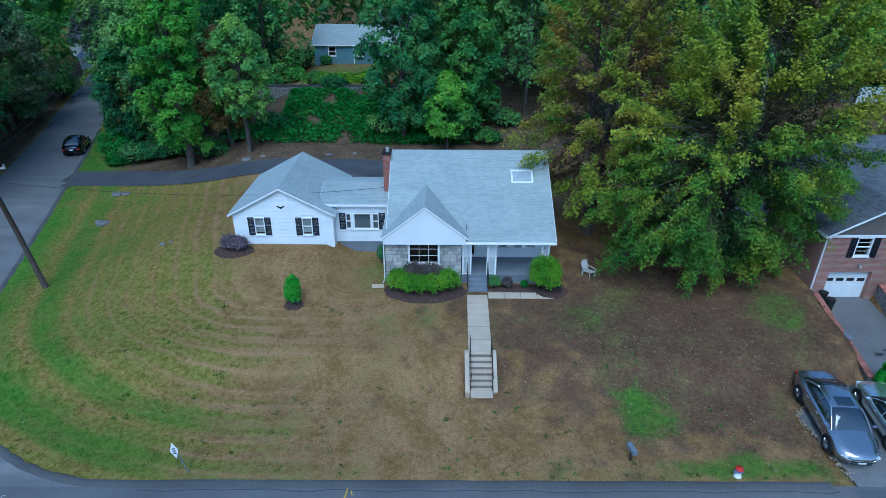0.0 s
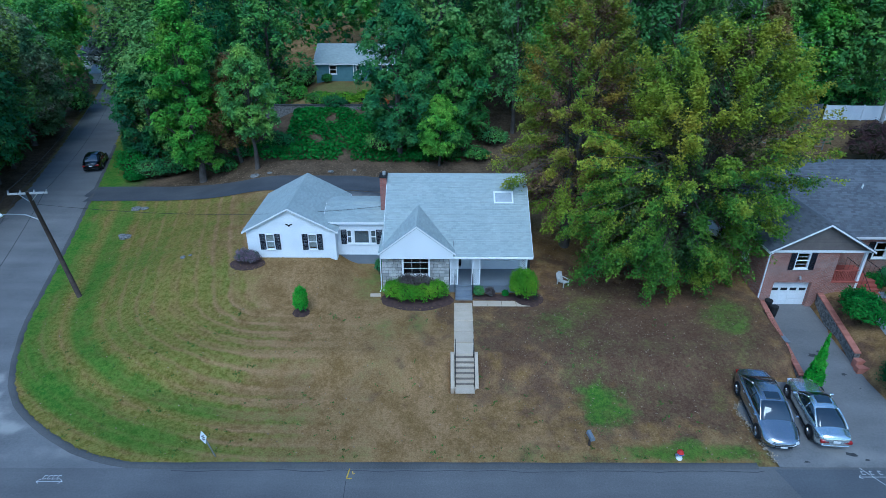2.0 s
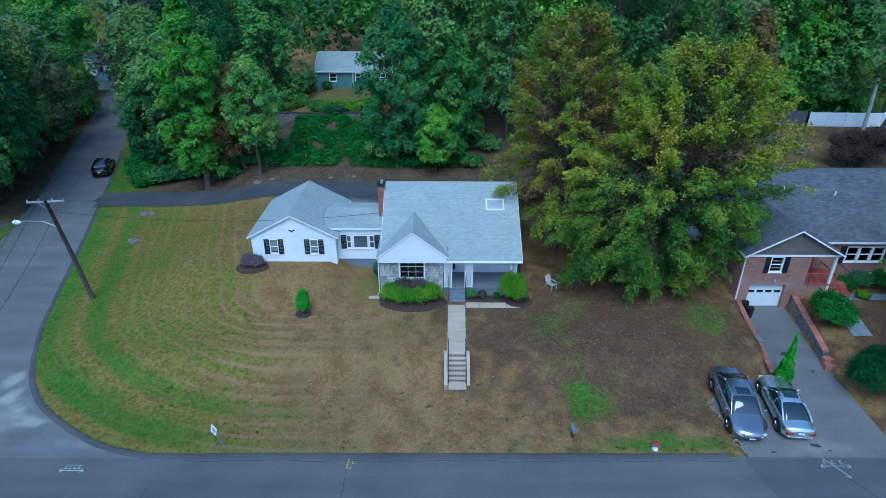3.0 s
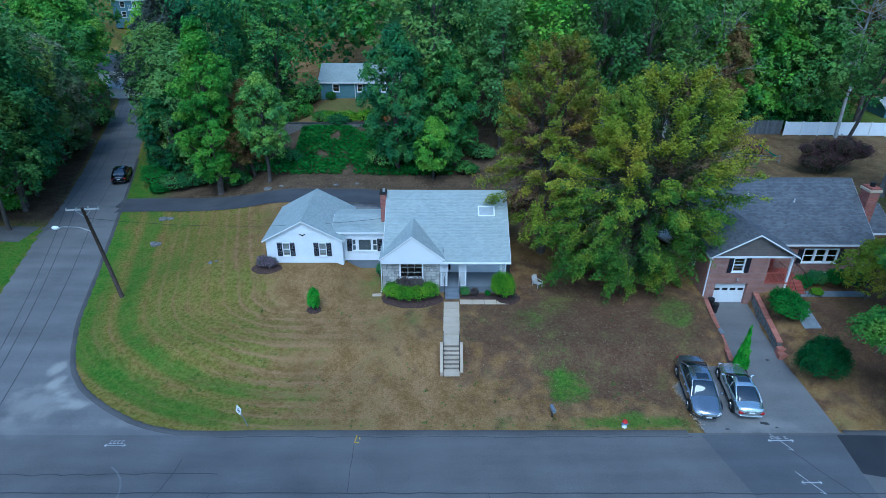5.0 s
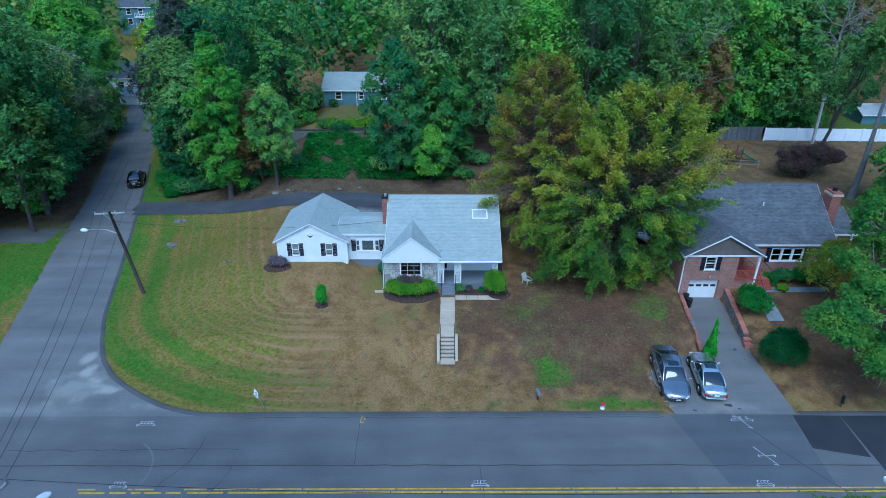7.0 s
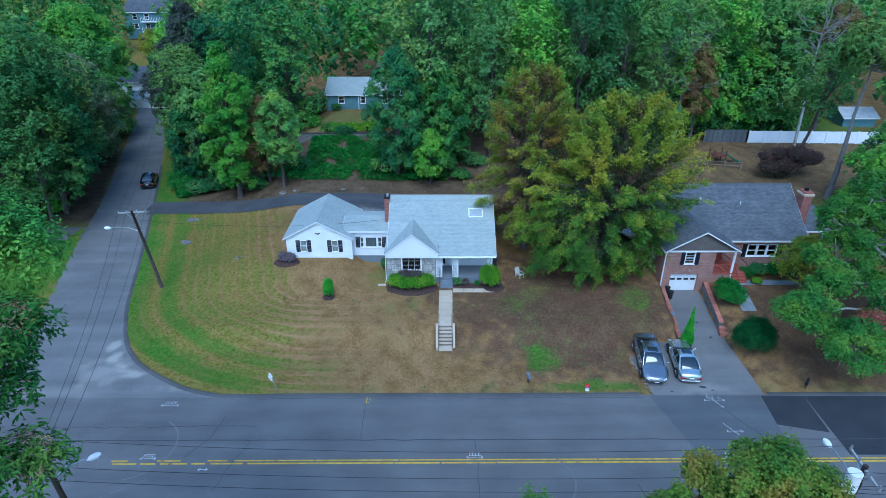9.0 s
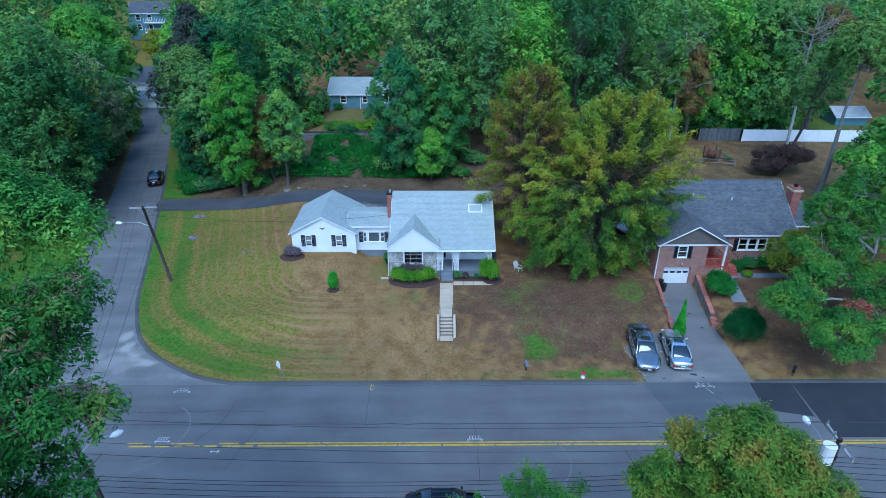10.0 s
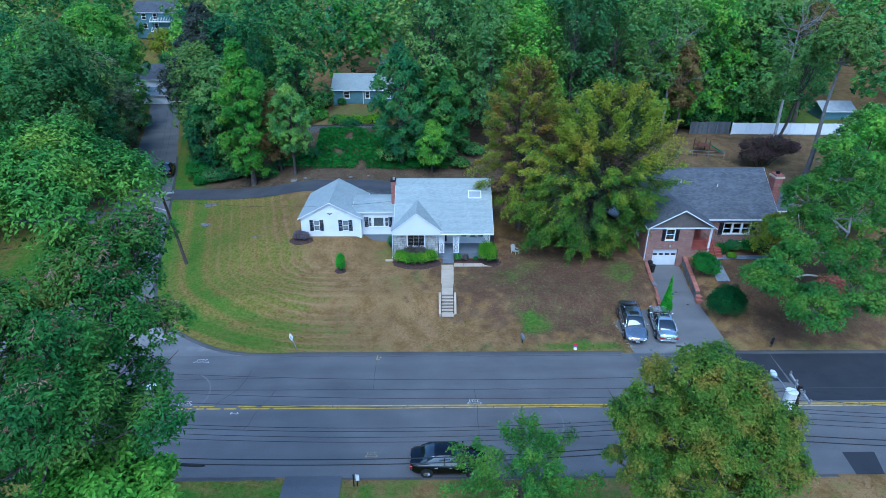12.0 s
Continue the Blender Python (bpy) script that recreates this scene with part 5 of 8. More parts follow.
prism("gable_panel", [(NX0 - 0.05, 3.5), (NX1 + 0.05, 3.5), (23.25, 5.2)], NY - 0.03, NY + 0.25, M["brownboard"], nb, "brown-grey gable siding")
gz = 3.52
while gz < 5.05:
    k = 3.15 * (1 - (gz + 0.1 - 3.5) / 1.75)
    if k > 0.15:
        put("board", [(23.25 - k, NY - 0.06, gz), (23.25 + k, NY - 0.06, gz), (23.25 + k, NY - 0.04, gz + 0.1), (23.25 - k, NY - 0.04, gz + 0.1)], [(0, 1, 2, 3)], M["brownboard"], nb)
    gz += 0.1
boxed("frieze_board", NX0, NX1 + 0.1, NY - 0.1, NY + 0.1, 3.36, 3.5, M["trim"], nb)
boxed("porch_post", NX1 - 0.16, NX1, NY - 0.02, NY + 0.14, 0.2, 3.4, M["trim"], nb)
bm = bmesh.new()
for i in range(15):
    x = 24.66 + i * 0.11
    box(bm, x, x + 0.03, NY + 0.05, NY + 0.08, 1.28, 2.0)
box(bm, 24.6, 26.2, NY + 0.03, NY + 0.1, 2.0, 2.06)
part("porch_railing", bm, M["redfloor"], nb, "red porch railing")
gable_roof(nb, 'y', NY - 0.35, 3.2, 23.25, 3.3, 3.55, 5.4, M["slate"], 41)
# garage door, panelled with a row of lights
gdoor = boxed("garage_door", gd[0], gd[1], NY + 0.26, NY + 0.32, gd[2], gd[3], M["white"], nb, "white panelled garage door with four small windows", 0.005)
for j in range(4):
    for i in range(4):
        a = gd[0] + 0.06 + i * 0.6
        p = gd[2] + 0.05 + j * 0.455
        if j == 2:
            boxed("door_light", a + 0.06, a + 0.48, NY + 0.24, NY + 0.262, p + 0.17, p + 0.36, M["glass"], gdoor, "dark glass light", 0)
        else:
            boxed("door_panel", a, a + 0.54, NY + 0.245, NY + 0.262, p, p + 0.4, M["white"], gdoor, "", 0.01)
bm = bmesh.new()
tube(bm, [(22.45, NY, 1.62), (22.45, NY - 0.14, 1.66), (22.45, NY - 0.16, 1.5)], [0.03, 0.05, 0.09], 8)
part("garage_lamp", bm, M["metal"], nb, "small grey metal wall lamp")
bm = bmesh.new()
tube(bm, [(20.14, NY - 0.32, 3.42), (20.16, NY - 0.07, 3.2), (20.16, NY - 0.07, 0.0), (20.1, NY - 0.3, -0.1)], 0.045, 7)
part("downspout", bm, M["trim"], nb, "white downspout")
# main body
MY = 1.5
mw = (28.55, 31.3, 1.68, 2.92)
bw = (30.0, 30.9, 0.35, 0.85)
wall("wall", nb, M["brick"], 'x', MY, 0.3, NX1 - 0.2, 33.5, -1.0, 3.4, [mw, bw], "red brick front wall")
for i in range(3):
    a = mw[0] + (mw[1] - mw[0]) * i / 3
    window(nb, 'x', MY, -1, a, a + (mw[1] - mw[0]) / 3, mw[2], mw[3], cols=1, rows=2, frame_w=0.09)
window(nb, 'x', MY, -1, *bw, cols=2, rows=1, sash=False)
shutter(nb, 'x', MY - 0.02, -1, 28.1, 28.5, 1.64, 2.94)
shutter(nb, 'x', MY - 0.02, -1, 31.35, 31.75, 1.64, 2.94)
wall("wall", nb, M["brick"], 'y', 33.2, 0.3, MY + 0.3, 10.8, -1.0, 3.4)
wall("wall", nb, M["brick"], 'x', 10.5, 0.3, NX0, 33.5, -1.0, 3.4)
for xx in (NX0, 33.2):
    prism("gable_wall", [(MY, 3.4), (10.8, 3.4), (6.1, 6.9)], 0, 0.3, M["brick"], nb).matrix_basis = Matrix(((0, 1, 0, xx), (1, 0, 0, 0), (0, 0, 1, 0), (0, 0, 0, 1)))
gable_roof(nb, 'x', 19.9, 33.75, 6.1, 5.0, 3.47, 7.08, M["slate"], 51)
boxed("frieze_board", NX1 + 0.3, 33.5, MY - 0.06, MY + 0.02, 3.1, 3.36, M["trim"], nb)
chim = boxed("chimney", 33.8, 34.6, 3.6, 4.7, 0.0, 7.1, M["chimbrick"], nb, "red brick chimney with pale cap", 0.01)
boxed("chimney_cap", 33.72, 34.68, 3.52, 4.78, 6.75, 6.95, M["concrete"], chim, "pale worn cap")
part("flue", tube(bmesh.new(), [(34.2, 4.15, 7.0), (34.2, 4.15, 7.4)], [0.2, 0.2], 10), M["iron"], chim)
for x, y_, hh in ((28.4, 4.2, 0.5), (24.8, 4.6, 0.5)):
    zz = 3.47 + 3.61 * (y_ - 1.1) / 5.0
    part("vent_pipe", tube(bmesh.new(), [(x, y_, zz - 0.1), (x, y_, zz + hh * 0.55)], 0.05, 8), M["trim"], nb)
gable_roof(nb, 'x', 33.75, 36.6, 5.9, 2.9, 3.55, 4.95, M["slate"], 61)
for x in (34.9, 36.3):
    boxed("sunroom_post", x, x + 0.14, 3.2, 3.34, -0.4, 3.45, M["trim"], nb)
wall("wall", nb, M["brick"], 'x', 3.3, 0.2, 34.6, 36.4, -0.6, 1.0)
wall("wall", nb, M["white"], 'x', 8.4, 0.2, 33.5, 36.4, -0.6, 3.5)
# porch steps, red
for i in range(7):
    boxed("porch_step", 26.4, 27.6, -0.75 + 0.0 - 0.26 * i, 1.45 if i == 0 else -0.49 - 0.26 * i, -0.9, 1.2 - 0.18 * i, M["redfloor"], nb, "red painted step", 0.01)
for x in (26.45, 27.55):
    bm = bmesh.new()
    tube(bm, [(x, 0.9, 2.1), (x, -0.7, 2.1), (x, -2.3, 1.0)], 0.02, 6)
    for k in range(9):
        yy = 0.8 - 0.38 * k
        zt = 2.1 if yy > -0.7 else 2.1 - (-0.7 - yy) * 0.69
        tube(bm, [(x, yy, zt - 0.9), (x, yy, zt)], 0.01, 5)
    part("handrail", bm, M["iron"], nb, "black iron handrail")


# ---------------------------------------------------------------- walks, kerbs and markings
walk_slabs = empty("front_walk", "pale concrete slab walk from the porch steps to the lawn steps", "path", kind="structure")
ys = [-1.28, -2.2, -3.25, -4.3, -5.4, -6.5]
for a, b in zip(ys, ys[1:]):
    bm = bmesh.new()
    za, zb = -0.24 + 0.035 * (a + 1.28), -0.24 + 0.035 * (b + 1.28)
    box(bm, 0.42 - 0.02 * (-a), 1.58 - 0.02 * (-a), b + 0.008, a - 0.008, za - 0.3, za, 0.012)
    part("slab", bm, M["concrete"], walk_slabs)
for i in range(4):
    a = 1.62 + i * 0.93
    boxed("slab", a, a + 0.91, -1.62, -0.98, -0.55, -0.245 - 0.004 * i, M["concrete"], walk_slabs, "", 0.012)
# riser concrete: brownish stain, and the risers' shade painted in with it
M["stained"] = mat("stained_shaded_concrete", (0.17, 0.145, 0.12), (0.25, 0.21, 0.175), 5, 0.95, 0.4)
stairs = empty("lawn_steps", "worn concrete garden steps with side kerbs and iron rails", "steps")
for i in range(6):
    y1 = -6.55 - 0.25 * i
    zt = -0.42 - 0.18 * (i + 1) + (0.0 if i < 5 else 0.02)
    boxed("riser", 0.335, 1.425, y1 - 0.027, y1 + 0.03, zt - 0.02, zt + 0.14, M["stained"], stairs, "riser darkened for stain and shade", 0.004)
    boxed("tread", 0.33, 1.43, y1 - 0.27, y1 + 0.03, zt - 0.3, zt, M["concrete"], stairs, "", 0.015)
boxed("top_step", 0.33, 1.43, -6.545, -6.42, -1.2, -0.425, M["concrete"], stairs, "", 0.015)
boxed("landing", 0.36, 1.42, -8.5, -8.03, -2.0, -1.49, M["concrete"], stairs, "cracked pale concrete landing", 0.02)
for a, b in ((0.1, 0.31), (1.45, 1.65)):
    prism("cheek_wall", [(-6.35, -1.4), (-6.35, -0.33), (-6.6, -0.33), (-8.05, -1.3), (-8.2, -1.42), (-8.2, -2.3), (-6.35, -2.3)], a, b, M["concrete"], stairs).matrix_basis = Matrix(((0, 1, 0, 0), (1, 0, 0, 0), (0, 0, 1, 0), (0, 0, 0, 1)))
for x in (0.36, 1.4):
    bm = bmesh.new()
    tube(bm, [(x, -6.6, -0.5), (x, -6.6, 0.42)], 0.02, 6)
    tube(bm, [(x, -8.0, -1.5), (x, -8.0, -0.55)], 0.02, 6)
    tube(bm, [(x, -6.2, 0.46), (x, -6.6, 0.44), (x, -8.0, -0.52), (x, -8.2, -0.6)], 0.022, 6)
    part("handrail", bm, M["iron"], stairs, "thin dark iron handrail")


def band(name, line, width, height, material, **tags):
    """A raised berm that follows a line of points, its outer foot on the road."""
    v, f = [], []
    for i, p in enumerate(line):
        p = Vector((*p[:2], 0))
        d = (Vector((*line[min(i + 1, len(line) - 1)][:2], 0)) - Vector((*line[max(i - 1, 0)][:2], 0))).normalized()
        nrm = Vector((-d.y, d.x, 0))
        z = line[i][2]
        wob = 0.03 * noise.noise(p * 0.9)
        for o, h in ((-width / 2, 0.0), (-width * 0.25 + wob, height), (width * 0.25, height + 0.012), (width / 2, 0.015)):
            q = p + nrm * (o + wob)
            v.append((q.x, q.y, z + h))
    for i in range(len(line) - 1):
        for k in range(3):
            f.append((4 * i + k, 4 * i + 4 + k, 4 * i + 5 + k, 4 * i + 1 + k))
    return put(name, v, f, material, smooth=True, **tags)


line = [(side_east(y) + 0.1, y, side_z(y) + 0.005) for y in list(np.arange(34, -11.0, -0.5)) + list(np.arange(-11.0, -13.25, -0.15))]
line += [(x, KERB_N + 0.05 - 0.05 * step(-10.5, -13.5, x), STREET + 0.005) for x in np.arange(-13.2, 15.3, 0.5)]
band("kerb", line, 0.42, 0.075, M["asphalt_kerb"], kind="structure", label="low worn asphalt kerb round the lawn", category="kerb")
band("kerb", [(x, KERB_N + 0.05, STREET + 0.005) for x in np.arange(24.1, 60, 0.5)], 0.4, 0.06, M["asphalt_kerb"], kind="structure", label="low worn asphalt kerb before the brick house", category="kerb")
band("kerb", [(x, KERB_S - 0.1, STREET + 0.005) for x in np.arange(-60, -9.6, 0.5)], 0.35, 0.03, M["asphalt_kerb"], kind="structure", label="low crumbling asphalt edge along the verge", category="kerb")
band("kerb", [(x, KERB_S - 0.2, STREET + 0.005) for x in np.arange(-5.8, 24.8, 0.5)], 0.35, 0.03, M["asphalt_kerb"], kind="structure", label="low crumbling asphalt edge along the verge", category="kerb")
M["asphalt_mid"] = road_material("asphalt_mid", (0.095, 0.099, 0.108), (0.130, 0.132, 0.138))
sheet("driveway_south", [-9.4, -8.5, -7.5, -6.5, -5.9], [-36 + 0.5 * i for i in range(22)], lambda x, y: max(ground_z(x, y), STREET) + 0.03, M["asphalt_mid"], kind="structure", label="dark asphalt driveway apron", category="driveway")
sheet("driveway_west", [-52 + 0.8 * i for i in range(18)], [10.6, 11.6, 12.6, 13.8], lambda x, y: side_z(y) + 0.15 - 0.13 * step(-40.5, -38.6, x), M["asphalt"], kind="structure", label="grey asphalt driveway off the side road", category="driveway")


def patch(name, poly, z, material, label):
    return put(name, [(x, y, z) for x, y in poly], [list(range(len(poly)))], material, kind="structure", label=label, category="road patch")


patch("road_patch", [(23.6, -13.3), (26.7, -13.35), (26.45, -16.95), (23.3, -16.2)], STREET + 0.006, M["asphalt_new"], "dark new asphalt repair patch")
patch("road_patch", [(26.72, -13.35), (60, -13.4), (60, -19.0), (26.6, -18.9)], STREET + 0.005, M["asphalt_new"], "darker newer asphalt lane")
patch("road_patch", [(15.55, -13.3), (23.5, -13.3), (23.1, -19.0), (17.0, -19.0)], STREET + 0.004, M["asphalt_mid"], "grey asphalt lane with a straight seam")
patch("road_patch", [(26.1, -23.8), (28.2, -23.8), (27.5, -26.2), (25.8, -26.3)], STREET + 0.006, M["asphalt_new"], "dark square asphalt repair patch")
lines = empty("centre_line", "double yellow centre line, broken and worn", "road marking", kind="structure")
rng = random.Random(9)
for k, y in enumerate((-19.18, -19.42)):
    x = -20.2 if k == 0 else -20.0
    while x < 110:
        run = rng.uniform(0.5, 1.6) if x < -13 else rng.uniform(2.0, 5.5)
        if not (x < -13 and rng.random() < 0.08):
            h = 0.05 if k == 0 else 0.06
            v = [(x, y - h, STREET + 0.008), (x + run, y - h, STREET + 0.008), (x + run, y + h, STREET + 0.008), (x, y + h, STREET + 0.008)]
            put("dash", v, [(0, 1, 2, 3)], M["paint_y"], lines)
        x += run + rng.uniform(0.04, 0.12 if x > -13 else 0.5)


def stroke(bm, pts, width, z):
    for a, b in zip(pts, pts[1:]):
        a, b = Vector((*a, 0)), Vector((*b, 0))
        d = (b - a).normalized()
        nrm = Vector((-d.y, d.x, 0)) * width / 2
        bm.faces.new([bm.verts.new((q.x, q.y, z)) for q in (a - nrm, b - nrm, b + nrm, a + nrm)])


def survey_mark(x, y, w, material, bars=4, cross=False, z=STREET + 0.012):
    """A sprayed utility mark: a double-headed arrow with a row of illegible strokes over it."""
    bm = bmesh.new()
    stroke(bm, [(x - w, y), (x + w, y)], 0.028, z)
    for s in (-1, 1):
        stroke(bm, [(x + s * w, y), (x + s * (w - 0.14), y + 0.12)], 0.028, z)
        stroke(bm, [(x + s * w, y), (x + s * (w - 0.14), y - 0.12)], 0.028, z)
    for i in range(bars):
        u = x - w * 0.55 + w * 1.1 * i / max(bars - 1, 1)
        stroke(bm, [(u - 0.06, y + 0.12), (u - 0.05, y + 0.36)], 0.026, z)
        stroke(bm, [(u - 0.06, y + 0.36), (u + 0.08, y + 0.34)], 0.026, z)
        stroke(bm, [(u - 0.06, y + 0.13), (u + 0.08, y + 0.15)], 0.026, z)
    if cross:
        stroke(bm, [(x - 0.5, y + 0.75), (x + 0.35, y - 0.75)], 0.026, z)
        stroke(bm, [(x + 0.35, y - 0.75), (x + 0.1, y - 0.65)], 0.028, z)
    ob = part("survey_mark", bm, material)
    return tagged(ob, "sprayed utility survey mark on the asphalt", "road marking", "survey marks", "structure")


survey_mark(-18.6, -14.1, 0.6, M["paint_w"], 4)
survey_mark(-18.0, -19.0, 0.5, M["paint_w"], 4)
survey_mark(2.6, -18.98, 0.52, M["paint_w"], 4)
survey_mark(18.98, -19.0, 0.52, M["paint_w"], 4)
survey_mark(20.05, -13.75, 0.75, M["paint_w"], 3, True)
survey_mark(20.15, -16.8, 0.55, M["paint_w"], 0, True)
survey_mark(-14.26, -19.88, 0.3, M["paint_w"], 0)
survey_mark(-4.3, -23.9, 0.4, mat("faded_yellow", (0.3, 0.26, 0.14), (0.4, 0.34, 0.2), 5, 0.8), 3)
bm = bmesh.new()
stroke(bm, [(-4.75, -13.05), (-4.85, -13.9), (-4.6, -13.9)], 0.06, STREET + 0.012)
for u in (-4.62,):
    stroke(bm, [(u, -13.45), (u + 0.04, -13.65), (u + 0.12, -13.6)], 0.04, STREET + 0.012)
tagged(part("survey_mark", bm, M["paint_y"]), "sprayed yellow survey mark at the kerb", "road marking", "survey marks", "structure")

# cracks and seams, and a worn tyre arc
crack = mat("tar_crack", (0.05, 0.05, 0.053), (0.072, 0.072, 0.076), 3, 0.7)
dust = mat("dust_trace", (0.15, 0.15, 0.15), (0.2, 0.2, 0.2), 2, 0.9)


def crack_line(pts, width, material, label, wobble=0.08):
    bm = bmesh.new()
    out = []
    for (a, b), (c, d) in zip(pts, pts[1:]):
        n = max(2, int(math.hypot(c - a, d - b) / 0.5))
        for i in range(n):
            u = i / n
            q = Vector((a + (c - a) * u, b + (d - b) * u, 7.3))
            out.append((q.x + wobble * noise.noise(q * 0.8), q.y + wobble * noise.noise(q * 0.8 + Vector((9, 2, 1)))))
    out.append(pts[-1])
    stroke(bm, out, width, STREET + 0.009)
    tagged(part("road_crack", bm, material), label, "road crack", kind="structure")


crack_line([(-45, -17.4), (-14, -17.45), (15, -17.5), (60, -17.6)], 0.07, crack, "long dark tarred seam along the street")
crack_line([(20.13, -14.4), (21.3, -16.4), (23.2, -19.2)], 0.06, crack, "dark tarred crack across the lane")
crack_line([(-26, -16.3), (-20, -16.2), (-12, -16.2)], 0.05, crack, "thin dark crack in the asphalt", 0.3)
crack_line([(-14.3, -15.0), (-14.6, -17.2), (-15.8, -19)], 0.04, crack, "thin dark crack in the asphalt", 0.2)
crack_line([(2.7, -17.5), (2.75, -19.0), (2.7, -22.5)], 0.035, crack, "thin dark crack in the asphalt", 0.1)
crack_line([(-4.85, -14.0), (-4.8, -17.4)], 0.03, crack, "thin dark crack in the asphalt", 0.1)
crack_line([(-12, -17.5), (-13.2, -21.5)], 0.03, crack, "thin dark crack in the asphalt", 0.2)
crack_line([(-13.2, -13.5), (-4, -13.42), (4, -13.46), (15, -13.4)], 0.035, crack, "thin dark crack along the kerb", 0.15)
for cx, cy, r, a0, a1 in ((-19.6, -18.0, 2.9, -75, 65), (6.2, -20.9, 2.4, -70, 60)):
    crack_line([(cx + r * math.cos(radians(a)), cy + r * 0.95 * math.sin(radians(a))) for a in range(a0, a1, 12)], 0.1, dust, "pale curved tyre trace on the asphalt", 0.05)
crack_line([(-17.4, -20.6), (-20.5, -22.6), (-24, -24.0)], 0.09, dust, "pale curved tyre trace on the asphalt", 0.05)


# ---------------------------------------------------------------- neighbour's walls
def coping_wall(name, label, a, b, za, zb, base_a, base_b, thick, pieces, cap=None):
    w = empty(name, label, "wall", kind="structure")
    va, vb = Vector((*a, 0)), Vector((*b, 0))
    d = (vb - va).normalized()
    nrm = Vector((-d.y, d.x, 0)) * thick / 2
    bm = bmesh.new()
    q = [va - nrm, vb - nrm, vb + nrm, va + nrm]
    zt, zl = [za, zb, zb, za], [base_a, base_b, base_b, base_a]
    t = [bm.verts.new((p.x, p.y, z - 0.07)) for p, z in zip(q, zt)]
    l = [bm.verts.new((p.x, p.y, z)) for p, z in zip(q, zl)]
    bm.faces.new(t)
    for i in range(4):
        bm.faces.new((l[i], l[(i + 1) % 4], t[(i + 1) % 4], t[i]))
    bmesh.ops.recalc_face_normals(bm, faces=bm.faces)
    part("stonework", bm, M["rubble"], w, "dark rough stonework")
    r2 = random.Random(pieces)
    for i in range(pieces):
        u0, u1 = i / pieces, (i + 0.93) / pieces
        bm = bmesh.new()
        k = nrm * 1.25
        lift = r2.uniform(0, 0.012)
        pts = [va.lerp(vb, u0) - k, va.lerp(vb, u1) - k, va.lerp(vb, u1) + k, va.lerp(vb, u0) + k]
        zz = [za + (zb - za) * u for u in (u0, u1, u1, u0)]
        tt = [bm.verts.new((p.x, p.y, z + lift)) for p, z in zip(pts, zz)]
        ll = [bm.verts.new((p.x, p.y, z - 0.072)) for p, z in zip(pts, zz)]
        bm.faces.new(tt), bm.faces.new(ll[::-1])
        for j in range(4):
            bm.faces.new((ll[j], ll[(j + 1) % 4], tt[(j + 1) % 4], tt[j]))
        bmesh.ops.recalc_face_normals(bm, faces=bm.faces)
        part("coping_stone" if cap else "brick", bm, cap or M["capbrick"], w)
    return w


M["rubble"] = mat("rubble_stone", (0.10, 0.095, 0.09), (0.26, 0.25, 0.235), 6, 0.9, 0.9, 12, contrast=0.15)
M["capbrick"] = mat("coping_brick", (0.34, 0.13, 0.09), (0.44, 0.19, 0.14), 3, 0.85, 0.3, 30, island=0.2)
coping_wall("garden_wall", "low stone wall with red brick coping beside the driveway", (20.3, -1.25), (19.62, -7.7), 0.0, -0.85, -1.2, -1.7, 0.26, 34)
coping_wall("garden_wall", "rough stone retaining wall with red brick coping", (24.1, -1.0), (23.45, -6.3), 0.45, -0.35, -1.2, -1.7, 0.3, 28)
for i in range(2):
    ob = boxed("garden_step", 23.2 - 0.1 * i, 24.3 - 0.1 * i, -6.75 - 0.4 * i, -6.38 - 0.4 * i, -1.9, -0.62 - 0.2 * i, M["capbrick"], None, "", 0.015)
    tagged(ob, "red brick garden step beside the driveway", "step", "garden steps")
ob = part("step_planter", box(bmesh.new(), -0.2, 0.2, -0.65, 0.65, 0, 0.1, 0.03), M["greyblue"])
ob.matrix_world = pose(20.0, -4.6, -0.52, 8, 0, 174)
tagged(ob, "grey board with white edge resting on the wall", "board")
M["flag"] = mat("flagstone", (0.20, 0.22, 0.24), (0.30, 0.32, 0.34), 2.0, 0.9, 0.4)
strip("nb_path", [-5.6 + 0.35 * i for i in range(13)], lambda y: 25.9 + 0.1 * y, lambda y: 27.1 + 0.1 * y, lambda x, y: ground_z(x, y) + 0.04, M["flag"], 3, kind="structure", label="grey flagstone garden path", category="path")
sheet("nb_path_front", [26.2 + 0.6 * i for i in range(11)], [-1.9, -1.45, -1.0], lambda x, y: ground_z(x, y) + 0.045, M["flag"], kind="structure", label="grey flagstone garden path along the house", category="path")
for x, y in ((20.72, -1.3), (20.78, -1.95)):
    bin_ = empty("rubbish_bin", "black plastic wheeled rubbish bin beside the garage", "bin", (x, y, drive_z(y)), 20, "bins")
    bm = bmesh.new()
    tube(bm, [(0, 0, 0), (0, 0, 0.7)], [0.19, 0.24], 10)
    part("body", bm, M["rubber"], bin_)
    part("lid", tube(bmesh.new(), [(0, 0, 0.7), (0, 0, 0.76), (0, 0, 0.8)], [0.26, 0.25, 0.1], 10), M["rubber"], bin_)


